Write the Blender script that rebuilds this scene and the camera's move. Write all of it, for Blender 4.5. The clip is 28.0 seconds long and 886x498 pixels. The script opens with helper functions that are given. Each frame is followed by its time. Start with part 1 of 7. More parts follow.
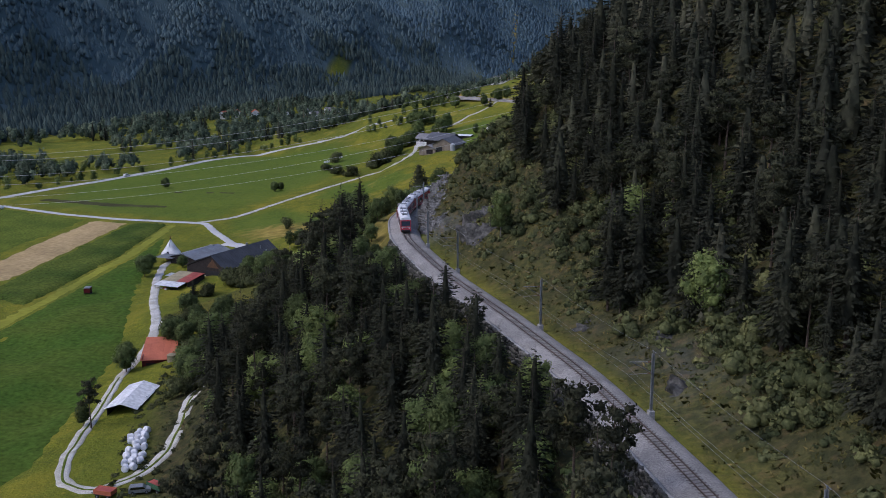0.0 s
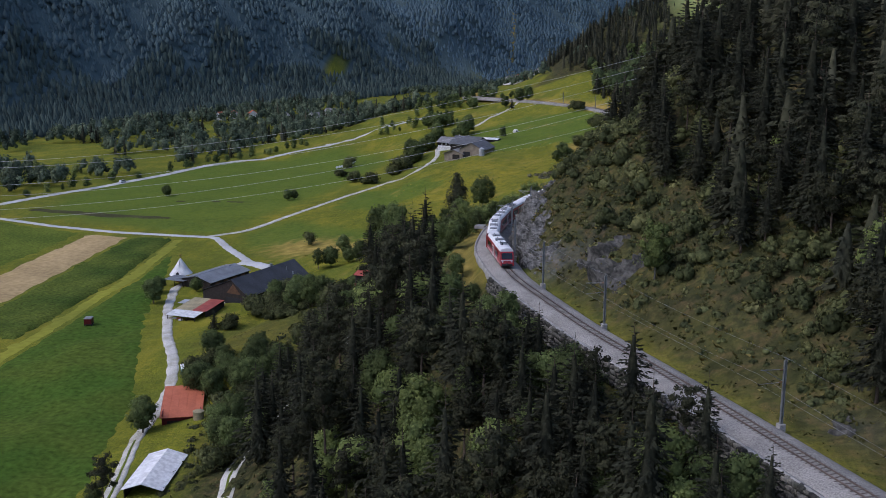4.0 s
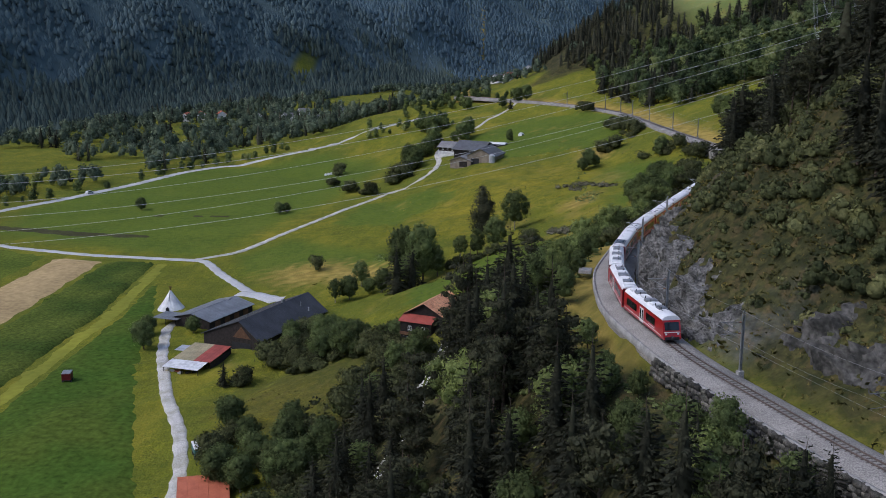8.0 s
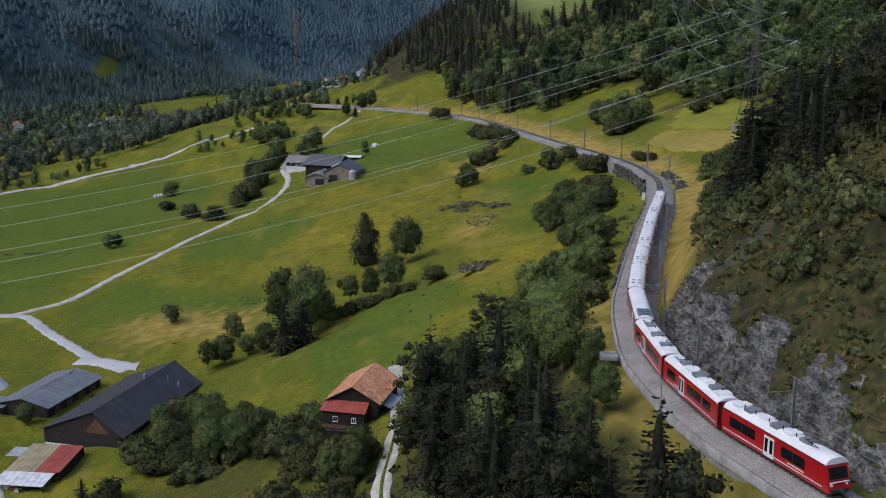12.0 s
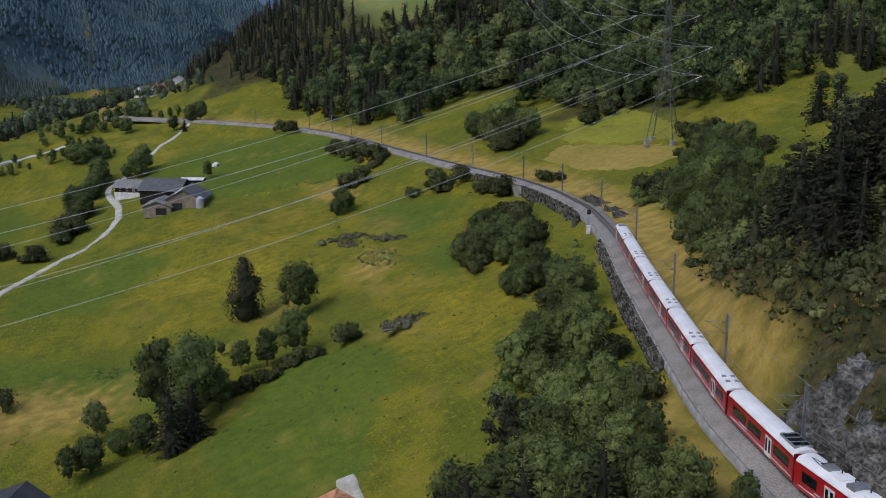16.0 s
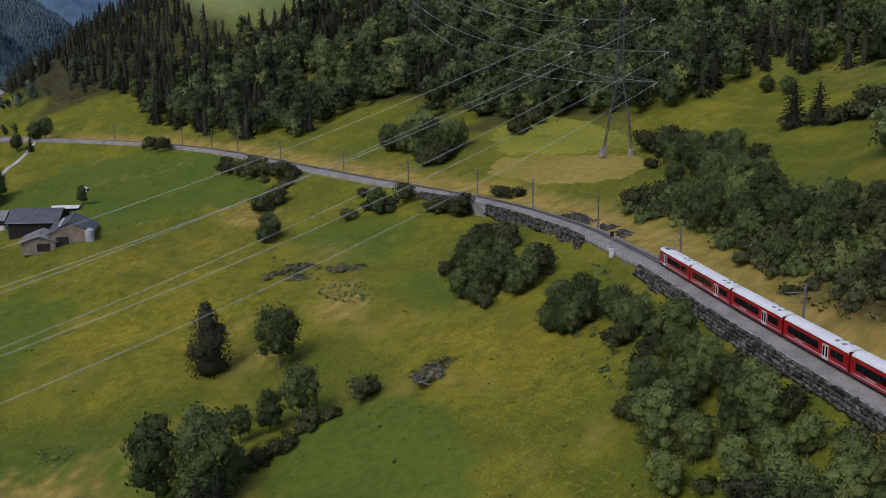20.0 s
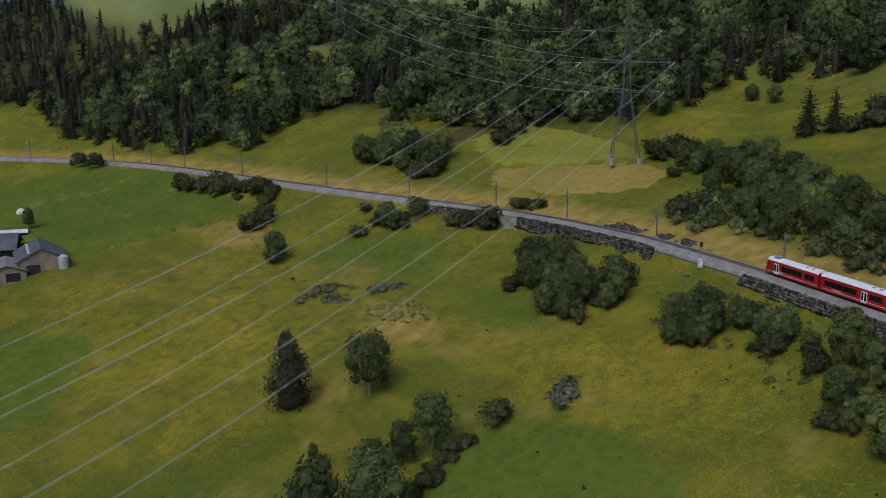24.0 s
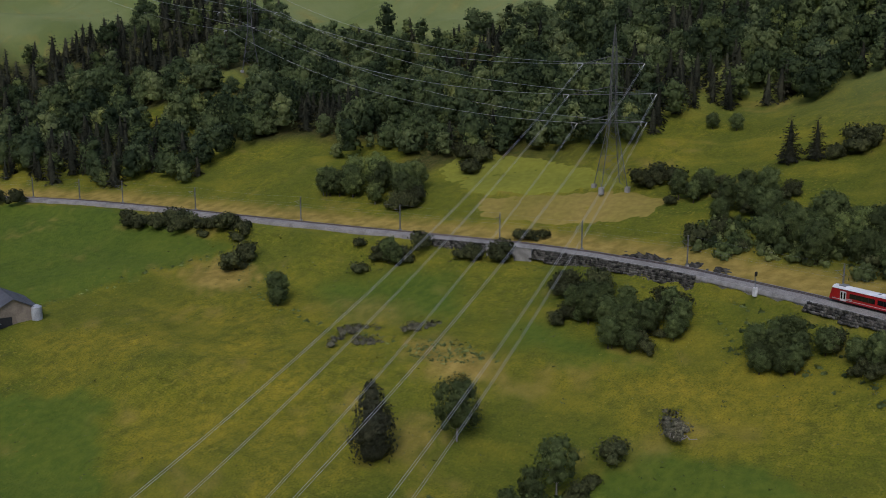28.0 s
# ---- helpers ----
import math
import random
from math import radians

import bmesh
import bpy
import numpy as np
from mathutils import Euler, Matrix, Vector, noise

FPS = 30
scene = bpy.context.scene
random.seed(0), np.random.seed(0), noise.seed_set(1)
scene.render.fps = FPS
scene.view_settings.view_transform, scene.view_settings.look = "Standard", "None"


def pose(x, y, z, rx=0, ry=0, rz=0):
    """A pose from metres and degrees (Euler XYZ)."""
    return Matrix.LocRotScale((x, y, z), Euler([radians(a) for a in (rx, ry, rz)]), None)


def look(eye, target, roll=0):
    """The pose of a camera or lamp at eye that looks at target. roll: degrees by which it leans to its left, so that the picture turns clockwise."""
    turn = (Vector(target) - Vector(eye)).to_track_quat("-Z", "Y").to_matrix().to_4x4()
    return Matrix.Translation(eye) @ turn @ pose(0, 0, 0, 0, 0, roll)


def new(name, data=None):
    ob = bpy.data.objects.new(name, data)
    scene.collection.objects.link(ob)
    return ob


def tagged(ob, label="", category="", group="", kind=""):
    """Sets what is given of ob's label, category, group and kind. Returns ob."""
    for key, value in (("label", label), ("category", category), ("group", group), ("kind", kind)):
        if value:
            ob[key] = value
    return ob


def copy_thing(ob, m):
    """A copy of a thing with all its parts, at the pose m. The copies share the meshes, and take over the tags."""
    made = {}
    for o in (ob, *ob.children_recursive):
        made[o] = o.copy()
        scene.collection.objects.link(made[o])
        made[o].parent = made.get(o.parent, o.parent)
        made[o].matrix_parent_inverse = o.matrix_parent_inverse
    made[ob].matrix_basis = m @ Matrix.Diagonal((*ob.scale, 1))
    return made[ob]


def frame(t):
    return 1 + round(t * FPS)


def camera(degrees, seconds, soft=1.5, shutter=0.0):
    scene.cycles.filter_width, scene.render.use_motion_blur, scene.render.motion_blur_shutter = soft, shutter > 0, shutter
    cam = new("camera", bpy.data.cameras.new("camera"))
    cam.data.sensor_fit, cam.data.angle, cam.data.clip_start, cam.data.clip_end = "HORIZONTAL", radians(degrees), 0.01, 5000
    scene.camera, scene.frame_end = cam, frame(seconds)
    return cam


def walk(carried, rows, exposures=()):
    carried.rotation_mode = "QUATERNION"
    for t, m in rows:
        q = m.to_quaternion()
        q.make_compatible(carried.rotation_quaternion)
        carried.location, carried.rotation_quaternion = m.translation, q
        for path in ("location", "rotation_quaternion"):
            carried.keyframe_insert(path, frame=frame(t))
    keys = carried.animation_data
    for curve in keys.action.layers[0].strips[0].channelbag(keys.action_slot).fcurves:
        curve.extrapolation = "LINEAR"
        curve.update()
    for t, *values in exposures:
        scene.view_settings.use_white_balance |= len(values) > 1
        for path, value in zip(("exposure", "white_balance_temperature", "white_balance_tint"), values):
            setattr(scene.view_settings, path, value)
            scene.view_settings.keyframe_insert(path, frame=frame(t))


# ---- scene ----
cam = camera(47.3, 28.0, 0.9)
# seconds, eye in metres, yaw to the left of +y, pitch, roll
ROWS = [
    (0, 46.29, -93.83, 94.42, 6.20, -12.42, -0.17),
    (0.5, 43.44, -87.47, 93.77, 6.17, -12.41, -0.23),
    (1, 40.37, -81.17, 93.13, 6.17, -12.38, -0.24),
    (1.5, 37.21, -75.27, 92.50, 6.15, -12.35, -0.25),
    (2, 33.56, -69.06, 91.86, 6.10, -12.37, -0.27),
    (2.5, 29.88, -62.80, 91.30, 5.95, -12.38, -0.28),
    (3, 26.15, -56.92, 90.78, 5.70, -12.42, -0.41),
    (3.5, 21.71, -51.39, 90.65, 5.34, -12.35, 0.08),
    (5.5, 5.33, -24.87, 89.23, 5.20, -12.41, -0.09),
    (6, 1.20, -18.87, 89.15, 5.16, -12.44, -0.08),
    (6.5, -2.53, -13.21, 88.93, 5.09, -12.44, -0.12),
    (7, -6.10, -7.20, 88.86, 4.89, -12.47, -0.06),
    (7.5, -9.27, -1.15, 88.73, 4.24, -12.46, 0.01),
    (8, -12.30, 5.29, 88.80, 2.81, -12.50, 0.10),
    (8.5, -15.38, 10.91, 88.99, 1.30, -12.51, 0.16),
    (9, -18.72, 17.47, 88.94, 0.15, -12.51, 0.18),
    (9.5, -21.70, 24.01, 88.83, -0.70, -12.50, 0.12),
    (10, -24.92, 30.75, 89.09, -1.67, -12.54, 0.12),
    (10.5, -27.69, 37.17, 89.17, -2.73, -12.55, 0.11),
    (11, -30.74, 44.02, 89.18, -4.45, -12.54, 0.19),
    (11.5, -33.32, 50.59, 89.18, -6.33, -12.52, 0.20),
    (12, -36.11, 57.87, 89.21, -8.19, -12.50, 0.04),
    (12.5, -38.57, 64.46, 89.27, -9.74, -12.48, 0.09),
    (14.5, -47.46, 92.05, 89.49, -16.13, -12.44, 0.22),
    (15, -49.38, 99.44, 89.51, -17.36, -12.43, 0.15),
    (15.5, -50.98, 106.09, 89.34, -18.25, -12.36, 0.11),
    (16, -52.95, 112.87, 89.53, -19.59, -12.33, 0.09),
    (16.5, -55.07, 119.48, 89.95, -21.28, -12.34, -0.02),
    (17, -58.09, 125.97, 90.26, -22.91, -12.33, -0.13),
    (17.5, -61.21, 131.76, 90.41, -24.35, -12.32, -0.21),
    (18, -65.21, 137.24, 90.45, -25.99, -12.24, -0.19),
    (18.5, -69.30, 142.54, 90.50, -27.38, -12.23, -0.28),
    (19, -73.96, 147.96, 90.21, -28.69, -12.18, -0.29),
    (19.5, -78.77, 152.84, 90.28, -29.94, -12.17, -0.35),
    (20, -84.23, 157.76, 90.22, -31.30, -12.14, -0.33),
    (20.5, -89.59, 162.20, 90.05, -32.39, -12.12, -0.35),
    (22.5, -111.35, 181.82, 89.69, -37.52, -11.85, -0.14),
    (23, -117.07, 186.80, 90.52, -39.10, -11.89, -0.18),
    (23.5, -122.50, 191.72, 91.41, -40.43, -11.94, -0.22),
    (24, -128.24, 197.09, 92.42, -41.72, -11.95, -0.24),
    (24.5, -133.00, 202.23, 93.23, -42.58, -11.90, -0.22),
    (25, -138.11, 207.75, 94.11, -43.56, -11.84, -0.21),
    (25.5, -142.88, 212.97, 94.91, -44.71, -11.77, -0.21),
    (26, -147.89, 218.35, 95.68, -46.15, -11.68, -0.20),
    (26.5, -152.54, 223.79, 96.75, -47.80, -11.66, -0.18),
    (27, -156.76, 229.50, 97.40, -49.44, -11.55, -0.18),
    (27.5, -160.95, 235.29, 98.05, -51.05, -11.45, -0.10),
    (28, -165.22, 240.96, 98.34, -52.72, -11.26, -0.09),
]


def gaze(x, y, z, yaw, pitch, roll):
    a, b = radians(yaw), radians(pitch)
    way = Vector((-math.sin(a) * math.cos(b), math.cos(a) * math.cos(b), math.sin(b)))
    return look((x, y, z), Vector((x, y, z)) + 10 * way, roll)


walk(cam, [(t, gaze(*row)) for t, *row in ROWS], [(0, 0.22, 5550, 20), (8, 0.27, 5700, 15), (15, 0.15, 5900, 13), (20, 0.0, 5900, 14), (28, -0.2, 5850, 14)])

# ---- light: an overcast summer day ----
world = bpy.data.worlds.new("world")
scene.world = world
world.use_nodes = True
wn, wl = world.node_tree.nodes, world.node_tree.links
sky = wn.new("ShaderNodeTexSky")
sky.sky_type, sky.sun_disc = "NISHITA", False
sky.sun_elevation, sky.sun_rotation = radians(48), radians(250)
sky.air_density, sky.dust_density = 1.0, 3.0
wn["Background"].inputs["Strength"].default_value = 0.145
wl.new(sky.outputs["Color"], wn["Background"].inputs["Color"])
sun = new("sun", bpy.data.lights.new("sun", "SUN"))
sun.data.energy, sun.data.angle, sun.data.color = 0.85, radians(24), (1.0, 0.96, 0.9)
SUN_FROM = Vector((math.sin(radians(250)) * math.cos(radians(48)), math.cos(radians(250)) * math.cos(radians(48)), math.sin(radians(48))))
sun.matrix_world = look(SUN_FROM * 400, (0, 0, 0))

# ---- the lie of the land ----
# railway: y, x of its centre line
LINE = [(-900, 330), (-400, 178), (-140, 100), (-80, 84), (-30, 72), (12, 60), (40, 51), (70, 38.5), (100, 25), (132, 13.5), (158, 8.3),
        (181, 9.2), (207, 16), (233, 26.3), (269, 41), (306, 57), (344, 70), (375, 75), (398, 75.6), (425, 73), (455, 69.5), (500, 66),
        (550, 63), (585, 58.5), (612, 51), (638, 41), (665, 26), (688, 9), (715, -14), (742, -40)]
LY, LX = np.array(LINE, float).T


def smoothed(xs, ys, step, width):
    """A fine table of a polyline, rounded off."""
    grid = np.arange(xs[0], xs[-1] + step, step)
    v = np.interp(grid, xs, ys)
    k = np.hanning(int(width / step) | 1)
    pad = len(k) // 2
    v = np.convolve(np.r_[2 * v[0] - v[pad:0:-1], v, 2 * v[-1] - v[-2:-pad - 2:-1]], k / k.sum(), "valid")
    return grid, v


TY, TX = smoothed(LY, LX, 1.0, 27)


def rail_x(y):
    return np.interp(y, TY, TX)


def rail_z(y):
    return 48.5 - 0.0127 * np.clip(y, -400, 760)


HILL_Y, HILL_X = smoothed(np.array([-900., -400, -140, -80, -30, 12, 40, 70, 100, 132, 158, 181, 207, 233, 269, 306, 344, 375, 398, 425, 455, 500, 550, 600, 650, 700, 760, 900, 1200, 1800, 2600, 5200]),
                          np.array([330., 178, 100, 84, 72, 60, 51, 38.5, 25, 13.5, 8.3, 9.2, 16, 26.3, 41, 57, 70, 75, 75.6, 73, 69.5, 66, 63, 55, 36, 5, -25, -10, 70, 330, 800, 2400]), 2.0, 40)
# heights of the ground below the line, by distance from it, along the valley
WALL_Y, WALL_H = [-150, 150, 178, 215, 226, 345, 410, 430, 700], [4.4, 4.4, 2.4, 2.4, 4.3, 4.3, 4.8, 2.2, 1.8]
DOWN_D = [0, 5.9, 12, 30, 52, 88, 125, 180, 260]
DOWN = {-150: (42, 24, 6, 0, 0, 0), 60: (41, 22, 4, 0, 0, 0), 170: (40, 22, 4, 0, 0, 0), 235: (38, 26, 16.5, 3, 0.5, 0),
        300: (38, 30, 23, 8, 2, 0), 370: (38, 32, 25, 14.5, 5, 1), 450: (37, 29, 25, 19, 8, 2), 530: (37, 31, 27, 22, 10, 2),
        620: (36, 32, 28, 21, 9, 0), 750: (36, 33, 29, 20, 8, -2), 1000: (35, 30, 22, 10, 2, -3)}
UP_D = [0, 4.4, 8, 14, 30, 60, 110, 200, 400, 2000]
UP = {-150: (1, 6, 20, 48, 92, 165, 320), 60: (0.6, 3, 12, 38, 85, 165, 320), 120: (2, 7, 19, 47, 94, 168, 320), 165: (7.5, 14.5, 28, 54, 98, 170, 320),
      220: (7.5, 15, 27, 50, 86, 145, 270), 262: (2, 6, 15, 32, 62, 110, 215), 320: (0.8, 2.5, 9, 20, 42, 80, 165),
      385: (0.5, 2, 8, 17, 34, 66, 135), 480: (0.5, 2, 7, 16, 32, 62, 128), 620: (0.5, 2, 8, 18, 36, 70, 140), 800: (0.5, 2, 8, 20, 42, 80, 160)}


def soft_table(ys, rows, y, d, ds):
    """Bilinear profile table, eased along the valley."""
    ys, rows = np.array(ys, float), np.array(rows, float)
    i = np.clip(np.searchsorted(ys, y) - 1, 0, len(ys) - 2)
    f = np.clip((y - ys[i]) / (ys[i + 1] - ys[i]), 0, 1)
    f = f * f * (3 - 2 * f)
    out = np.zeros(np.broadcast(y, d).shape)
    ds = np.array(ds, float)
    j = np.clip(np.searchsorted(ds, d) - 1, 0, len(ds) - 2)
    g = np.clip((d - ds[j]) / (ds[j + 1] - ds[j]), 0, 1)
    for a, wa in ((i, 1 - f), (i + 1, f)):
        out += wa * (rows[a, j] * (1 - g) + rows[a, j + 1] * g)
    return out


def waves(x, y, size, seed):
    """A smooth random field, about -1 to 1."""
    r = np.random.RandomState(seed)
    out = 0
    for n in range(7):
        a, s, p = r.uniform(0, 6.28), r.uniform(0.6, 1.7) / size, r.uniform(0, 6.28)
        out = out + np.sin((x * np.cos(a) + y * np.sin(a)) * 6.28 * s + p + 1.3 * np.sin((x * np.sin(a) - y * np.cos(a)) * 3.1 * s))
    return out / 3.2


BASE_Y, BASE_X = np.array([-3000., -500, 200, 733, 1110, 1690, 2600, 5200]), np.array([-900., -540, -480, -410, -325, -60, 480, 2200])


def land(x, y):
    """Height of the ground at x, y (arrays)."""
    x, y = np.broadcast_arrays(np.asarray(x, float), np.asarray(y, float))
    fx = np.interp(y, HILL_Y, HILL_X)
    lean = (np.interp(y + 4, HILL_Y, HILL_X) - np.interp(y - 4, HILL_Y, HILL_X)) / 8
    d = (x - fx) / np.sqrt(1 + lean ** 2)
    zt = 48.5 - 0.0127 * np.clip(y, -400, 760) - 0.004 * np.clip(y - 760, 0, 900)
    keys = sorted(DOWN)
    floor = -0.006 * np.clip(y - 420, 0, 900) + 0.006 * np.clip(240 - y, 0, 400)
    rows = [(zt0 := 48.5 - 0.0127 * max(-400, min(760, k)), zt0, *DOWN[k], 0) for k in keys]
    low = soft_table(keys, [[r[0]] + list(r[1:]) for r in rows], y, np.clip(-d, 0, 259.9), DOWN_D)
    drop = np.interp(y, WALL_Y, WALL_H)
    face = zt - 1.5 - (drop - 1.5) * np.clip((-d - 3.8) / 1.5, 0, 1)
    low = np.where(-d < 12, np.minimum(face, low), low)
    low = low + floor * np.clip(-d / 120, 0, 1)
    keys = sorted(UP)
    high = zt - 1.5 + soft_table(keys, [(0, 0, *UP[k], UP[k][-1] + 520) for k in keys], y, np.clip(d, 0, 1999), UP_D)
    z = np.where(d < 0, low, high)
    # small swells, none on the line itself
    away = np.clip((np.abs(d) - 6) / 40, 0, 1)
    z = z + away * (0.9 * waves(x, y, 60, 3) + 0.35 * waves(x, y, 17, 4)) * np.where(d < -130, 0.12, 1)
    steep = np.clip(d - 4, 0, 12) / 12 * np.clip(1 - np.abs(y - 190) / 75, 0, 1)
    z = z + steep * (1.8 * waves(x, y, 14, 8) + 0.9 * waves(x, y, 6, 9))
    z = z + np.clip(d - 40, 0, 200) / 200 * 10 * waves(x, y, 130, 5)
    z = z + 24 * np.exp(-((x - 105) / 75) ** 2 - ((y - 880) / 85) ** 2)
    # the far side of the valley, and its head
    off = np.interp(y, BASE_Y, BASE_X) - x
    up = np.clip(off, 0, 3000)
    z = z + np.where(up > 0, 0.62 * up * np.clip(up / 120, 0.25, 1) + np.clip(up / 300, 0, 1) * 38 * waves(x, y, 420, 6) + np.clip(up / 90, 0, 1) * 7 * waves(x, y, 90, 7), 0)
    return z


# ---- materials ----
def mat(name, colour, rough=0.8, metal=0.0, vary=0.25, scale=1.0, second=None, bump=0.0, fine=None, island=0.0, objects=0.0, spec=0.3, coat=0.0, sheer=0.0, tone=False):
    """A surface with two scales of mottling, an optional second colour, relief, and shifts from piece to piece."""
    m = bpy.data.materials.new(name)
    m.use_nodes = True
    n, l = m.node_tree.nodes, m.node_tree.links
    b = n["Principled BSDF"]
    b.inputs["Roughness"].default_value, b.inputs["Metallic"].default_value = rough, metal
    b.inputs["Specular IOR Level"].default_value, b.inputs["Coat Weight"].default_value = spec, coat
    co = n.new("ShaderNodeTexCoord")
    big, small = n.new("ShaderNodeTexNoise"), n.new("ShaderNodeTexNoise")
    big.inputs["Scale"].default_value, small.inputs["Scale"].default_value = scale, fine or scale * 9
    big.inputs["Detail"].default_value, small.inputs["Detail"].default_value = 4, 5
    for q in (big, small):
        l.new(co.outputs["Object"], q.inputs["Vector"])
    ramp = n.new("ShaderNodeMix")
    ramp.data_type = "RGBA"
    second = second or tuple(c * 0.72 for c in colour)
    ramp.inputs["A"].default_value, ramp.inputs["B"].default_value = (*second, 1), (*colour, 1)
    span = n.new("ShaderNodeMapRange")
    span.inputs["From Min"].default_value, span.inputs["From Max"].default_value = 0.36, 0.62
    l.new(big.outputs["Fac"], span.inputs["Value"])
    l.new(span.outputs["Result"], ramp.inputs["Factor"])
    hsv = n.new("ShaderNodeHueSaturation")
    val = n.new("ShaderNodeMapRange")
    val.inputs["From Min"].default_value, val.inputs["From Max"].default_value = 0.3, 0.7
    val.inputs["To Min"].default_value, val.inputs["To Max"].default_value = 1 - vary, 1 + vary
    l.new(small.outputs["Fac"], val.inputs["Value"])
    last = val.outputs["Result"]
    geo, info = n.new("ShaderNodeNewGeometry"), n.new("ShaderNodeObjectInfo")
    for out, amount in ((geo.outputs["Random Per Island"], island), (info.outputs["Random"], objects)):
        if amount:
            r, t = n.new("ShaderNodeMapRange"), n.new("ShaderNodeMath")
            r.inputs["To Min"].default_value, r.inputs["To Max"].default_value = 1 - amount, 1 + amount
            t.operation = "MULTIPLY"
            l.new(out, r.inputs["Value"]), l.new(r.outputs["Result"], t.inputs[0]), l.new(last, t.inputs[1])
            last = t.outputs["Value"]
    if tone:
        tn, ad, mu, hu = n.new("ShaderNodeAttribute"), n.new("ShaderNodeMath"), n.new("ShaderNodeMath"), n.new("ShaderNodeMath")
        tn.attribute_name = "tone"
        mu.operation, hu.operation = "MULTIPLY", "MULTIPLY_ADD"
        ad.inputs[1].default_value, hu.inputs[1].default_value, hu.inputs[2].default_value = 1.0, -0.035, 0.5
        l.new(tn.outputs["Fac"], ad.inputs[0]), l.new(ad.outputs["Value"], mu.inputs[0]), l.new(last, mu.inputs[1])
        l.new(tn.outputs["Fac"], hu.inputs[0]), l.new(hu.outputs["Value"], hsv.inputs["Hue"])
        last = mu.outputs["Value"]
    l.new(last, hsv.inputs["Value"])
    l.new(ramp.outputs["Result"], hsv.inputs["Color"])
    l.new(hsv.outputs["Color"], b.inputs["Base Color"])
    if sheer:
        tr, mx = n.new("ShaderNodeBsdfTranslucent"), n.new("ShaderNodeMixShader")
        mx.inputs["Fac"].default_value = sheer
        l.new(hsv.outputs["Color"], tr.inputs["Color"]), l.new(b.outputs["BSDF"], mx.inputs[1]), l.new(tr.outputs["BSDF"], mx.inputs[2])
        l.new(mx.outputs["Shader"], n["Material Output"].inputs["Surface"])
    if bump:
        q = n.new("ShaderNodeBump")
        q.inputs["Strength"].default_value, q.inputs["Distance"].default_value = 0.6, bump
        l.new(small.outputs["Fac"], q.inputs["Height"]), l.new(q.outputs["Normal"], b.inputs["Normal"])
    return m


NEEDLE = mat("spruce_needles", (0.058, 0.060, 0.035), 0.75, vary=0.3, scale=0.13, second=(0.038, 0.041, 0.027), fine=1.2, island=0.22, objects=0.22, spec=0.1, sheer=0.4, tone=True)
# distance haze put into the needle colours: the farther the wood, the bluer
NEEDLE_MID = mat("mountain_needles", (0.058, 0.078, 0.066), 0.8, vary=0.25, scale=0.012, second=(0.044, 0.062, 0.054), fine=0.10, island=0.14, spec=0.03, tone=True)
NEEDLE_FAR_HAZE = mat("far_hazy_needles", (0.078, 0.110, 0.112), 0.85, vary=0.2, scale=0.006, second=(0.060, 0.088, 0.092), fine=0.04, island=0.07, spec=0.03, tone=True)
NEEDLE_BLUE_HAZE = mat("haze_blue_needles", (0.076, 0.112, 0.126), 0.85, vary=0.15, scale=0.004, second=(0.062, 0.094, 0.108), fine=0.03, island=0.05, spec=0.0, tone=True)
PINE = mat("pine_needles", (0.074, 0.076, 0.040), 0.75, vary=0.3, scale=0.3, second=(0.052, 0.056, 0.034), island=0.2, objects=0.3, spec=0.1, sheer=0.45)
LEAF = mat("broad_leaves", (0.146, 0.182, 0.060), 0.7, vary=0.28, scale=0.085, second=(0.092, 0.120, 0.046), fine=0.8, island=0.2, objects=0.32, spec=0.1, sheer=0.42, tone=True)
LEAF_WOOD = mat("wood_leaves", (0.122, 0.158, 0.058), 0.7, vary=0.28, scale=0.06, second=(0.072, 0.100, 0.044), fine=0.6, island=0.2, spec=0.1, sheer=0.42, tone=True)
LEAF_VALLEY = mat("willow_leaves", (0.125, 0.155, 0.095), 0.75, vary=0.3, scale=0.05, second=(0.080, 0.108, 0.068), fine=0.5, island=0.3, spec=0.1, sheer=0.35, tone=True)
LEAF_LIGHT = mat("light_leaves", (0.205, 0.245, 0.074), 0.65, vary=0.28, scale=0.3, second=(0.130, 0.168, 0.058), island=0.2, objects=0.25, spec=0.1, sheer=0.42, tone=True)
SHRUB = mat("shrub_leaves", (0.108, 0.116, 0.044), 0.7, vary=0.3, scale=0.3, second=(0.066, 0.076, 0.032), island=0.3, objects=0.35, spec=0.1, sheer=0.35, tone=True)
BANK = mat("bank_grass", (0.140, 0.124, 0.036), 0.85, vary=0.35, scale=0.11, second=(0.078, 0.080, 0.026), fine=0.7, island=0.3, spec=0.05, sheer=0.3, tone=True)
STRAW = mat("straw_grass", (0.230, 0.205, 0.040), 0.85, vary=0.3, scale=0.06, second=(0.130, 0.140, 0.024), fine=0.6, island=0.25, spec=0.05, sheer=0.3, tone=True)
BARK = mat("bark", (0.10, 0.075, 0.055), 0.9, vary=0.4, scale=1.5, bump=0.03, objects=0.2)
BARK_PALE = mat("pale_bark", (0.30, 0.27, 0.23), 0.9, vary=0.35, scale=1.5, bump=0.03)
BALLAST = mat("ballast", (0.278, 0.262, 0.236), 0.95, vary=0.45, scale=0.25, fine=6, bump=0.05)
SLEEPER = mat("sleeper_wood", (0.085, 0.07, 0.06), 0.9, vary=0.3, scale=1, objects=0.3)
RAIL = mat("rail_steel", (0.22, 0.17, 0.14), 0.4, 0.8, vary=0.2, scale=2)
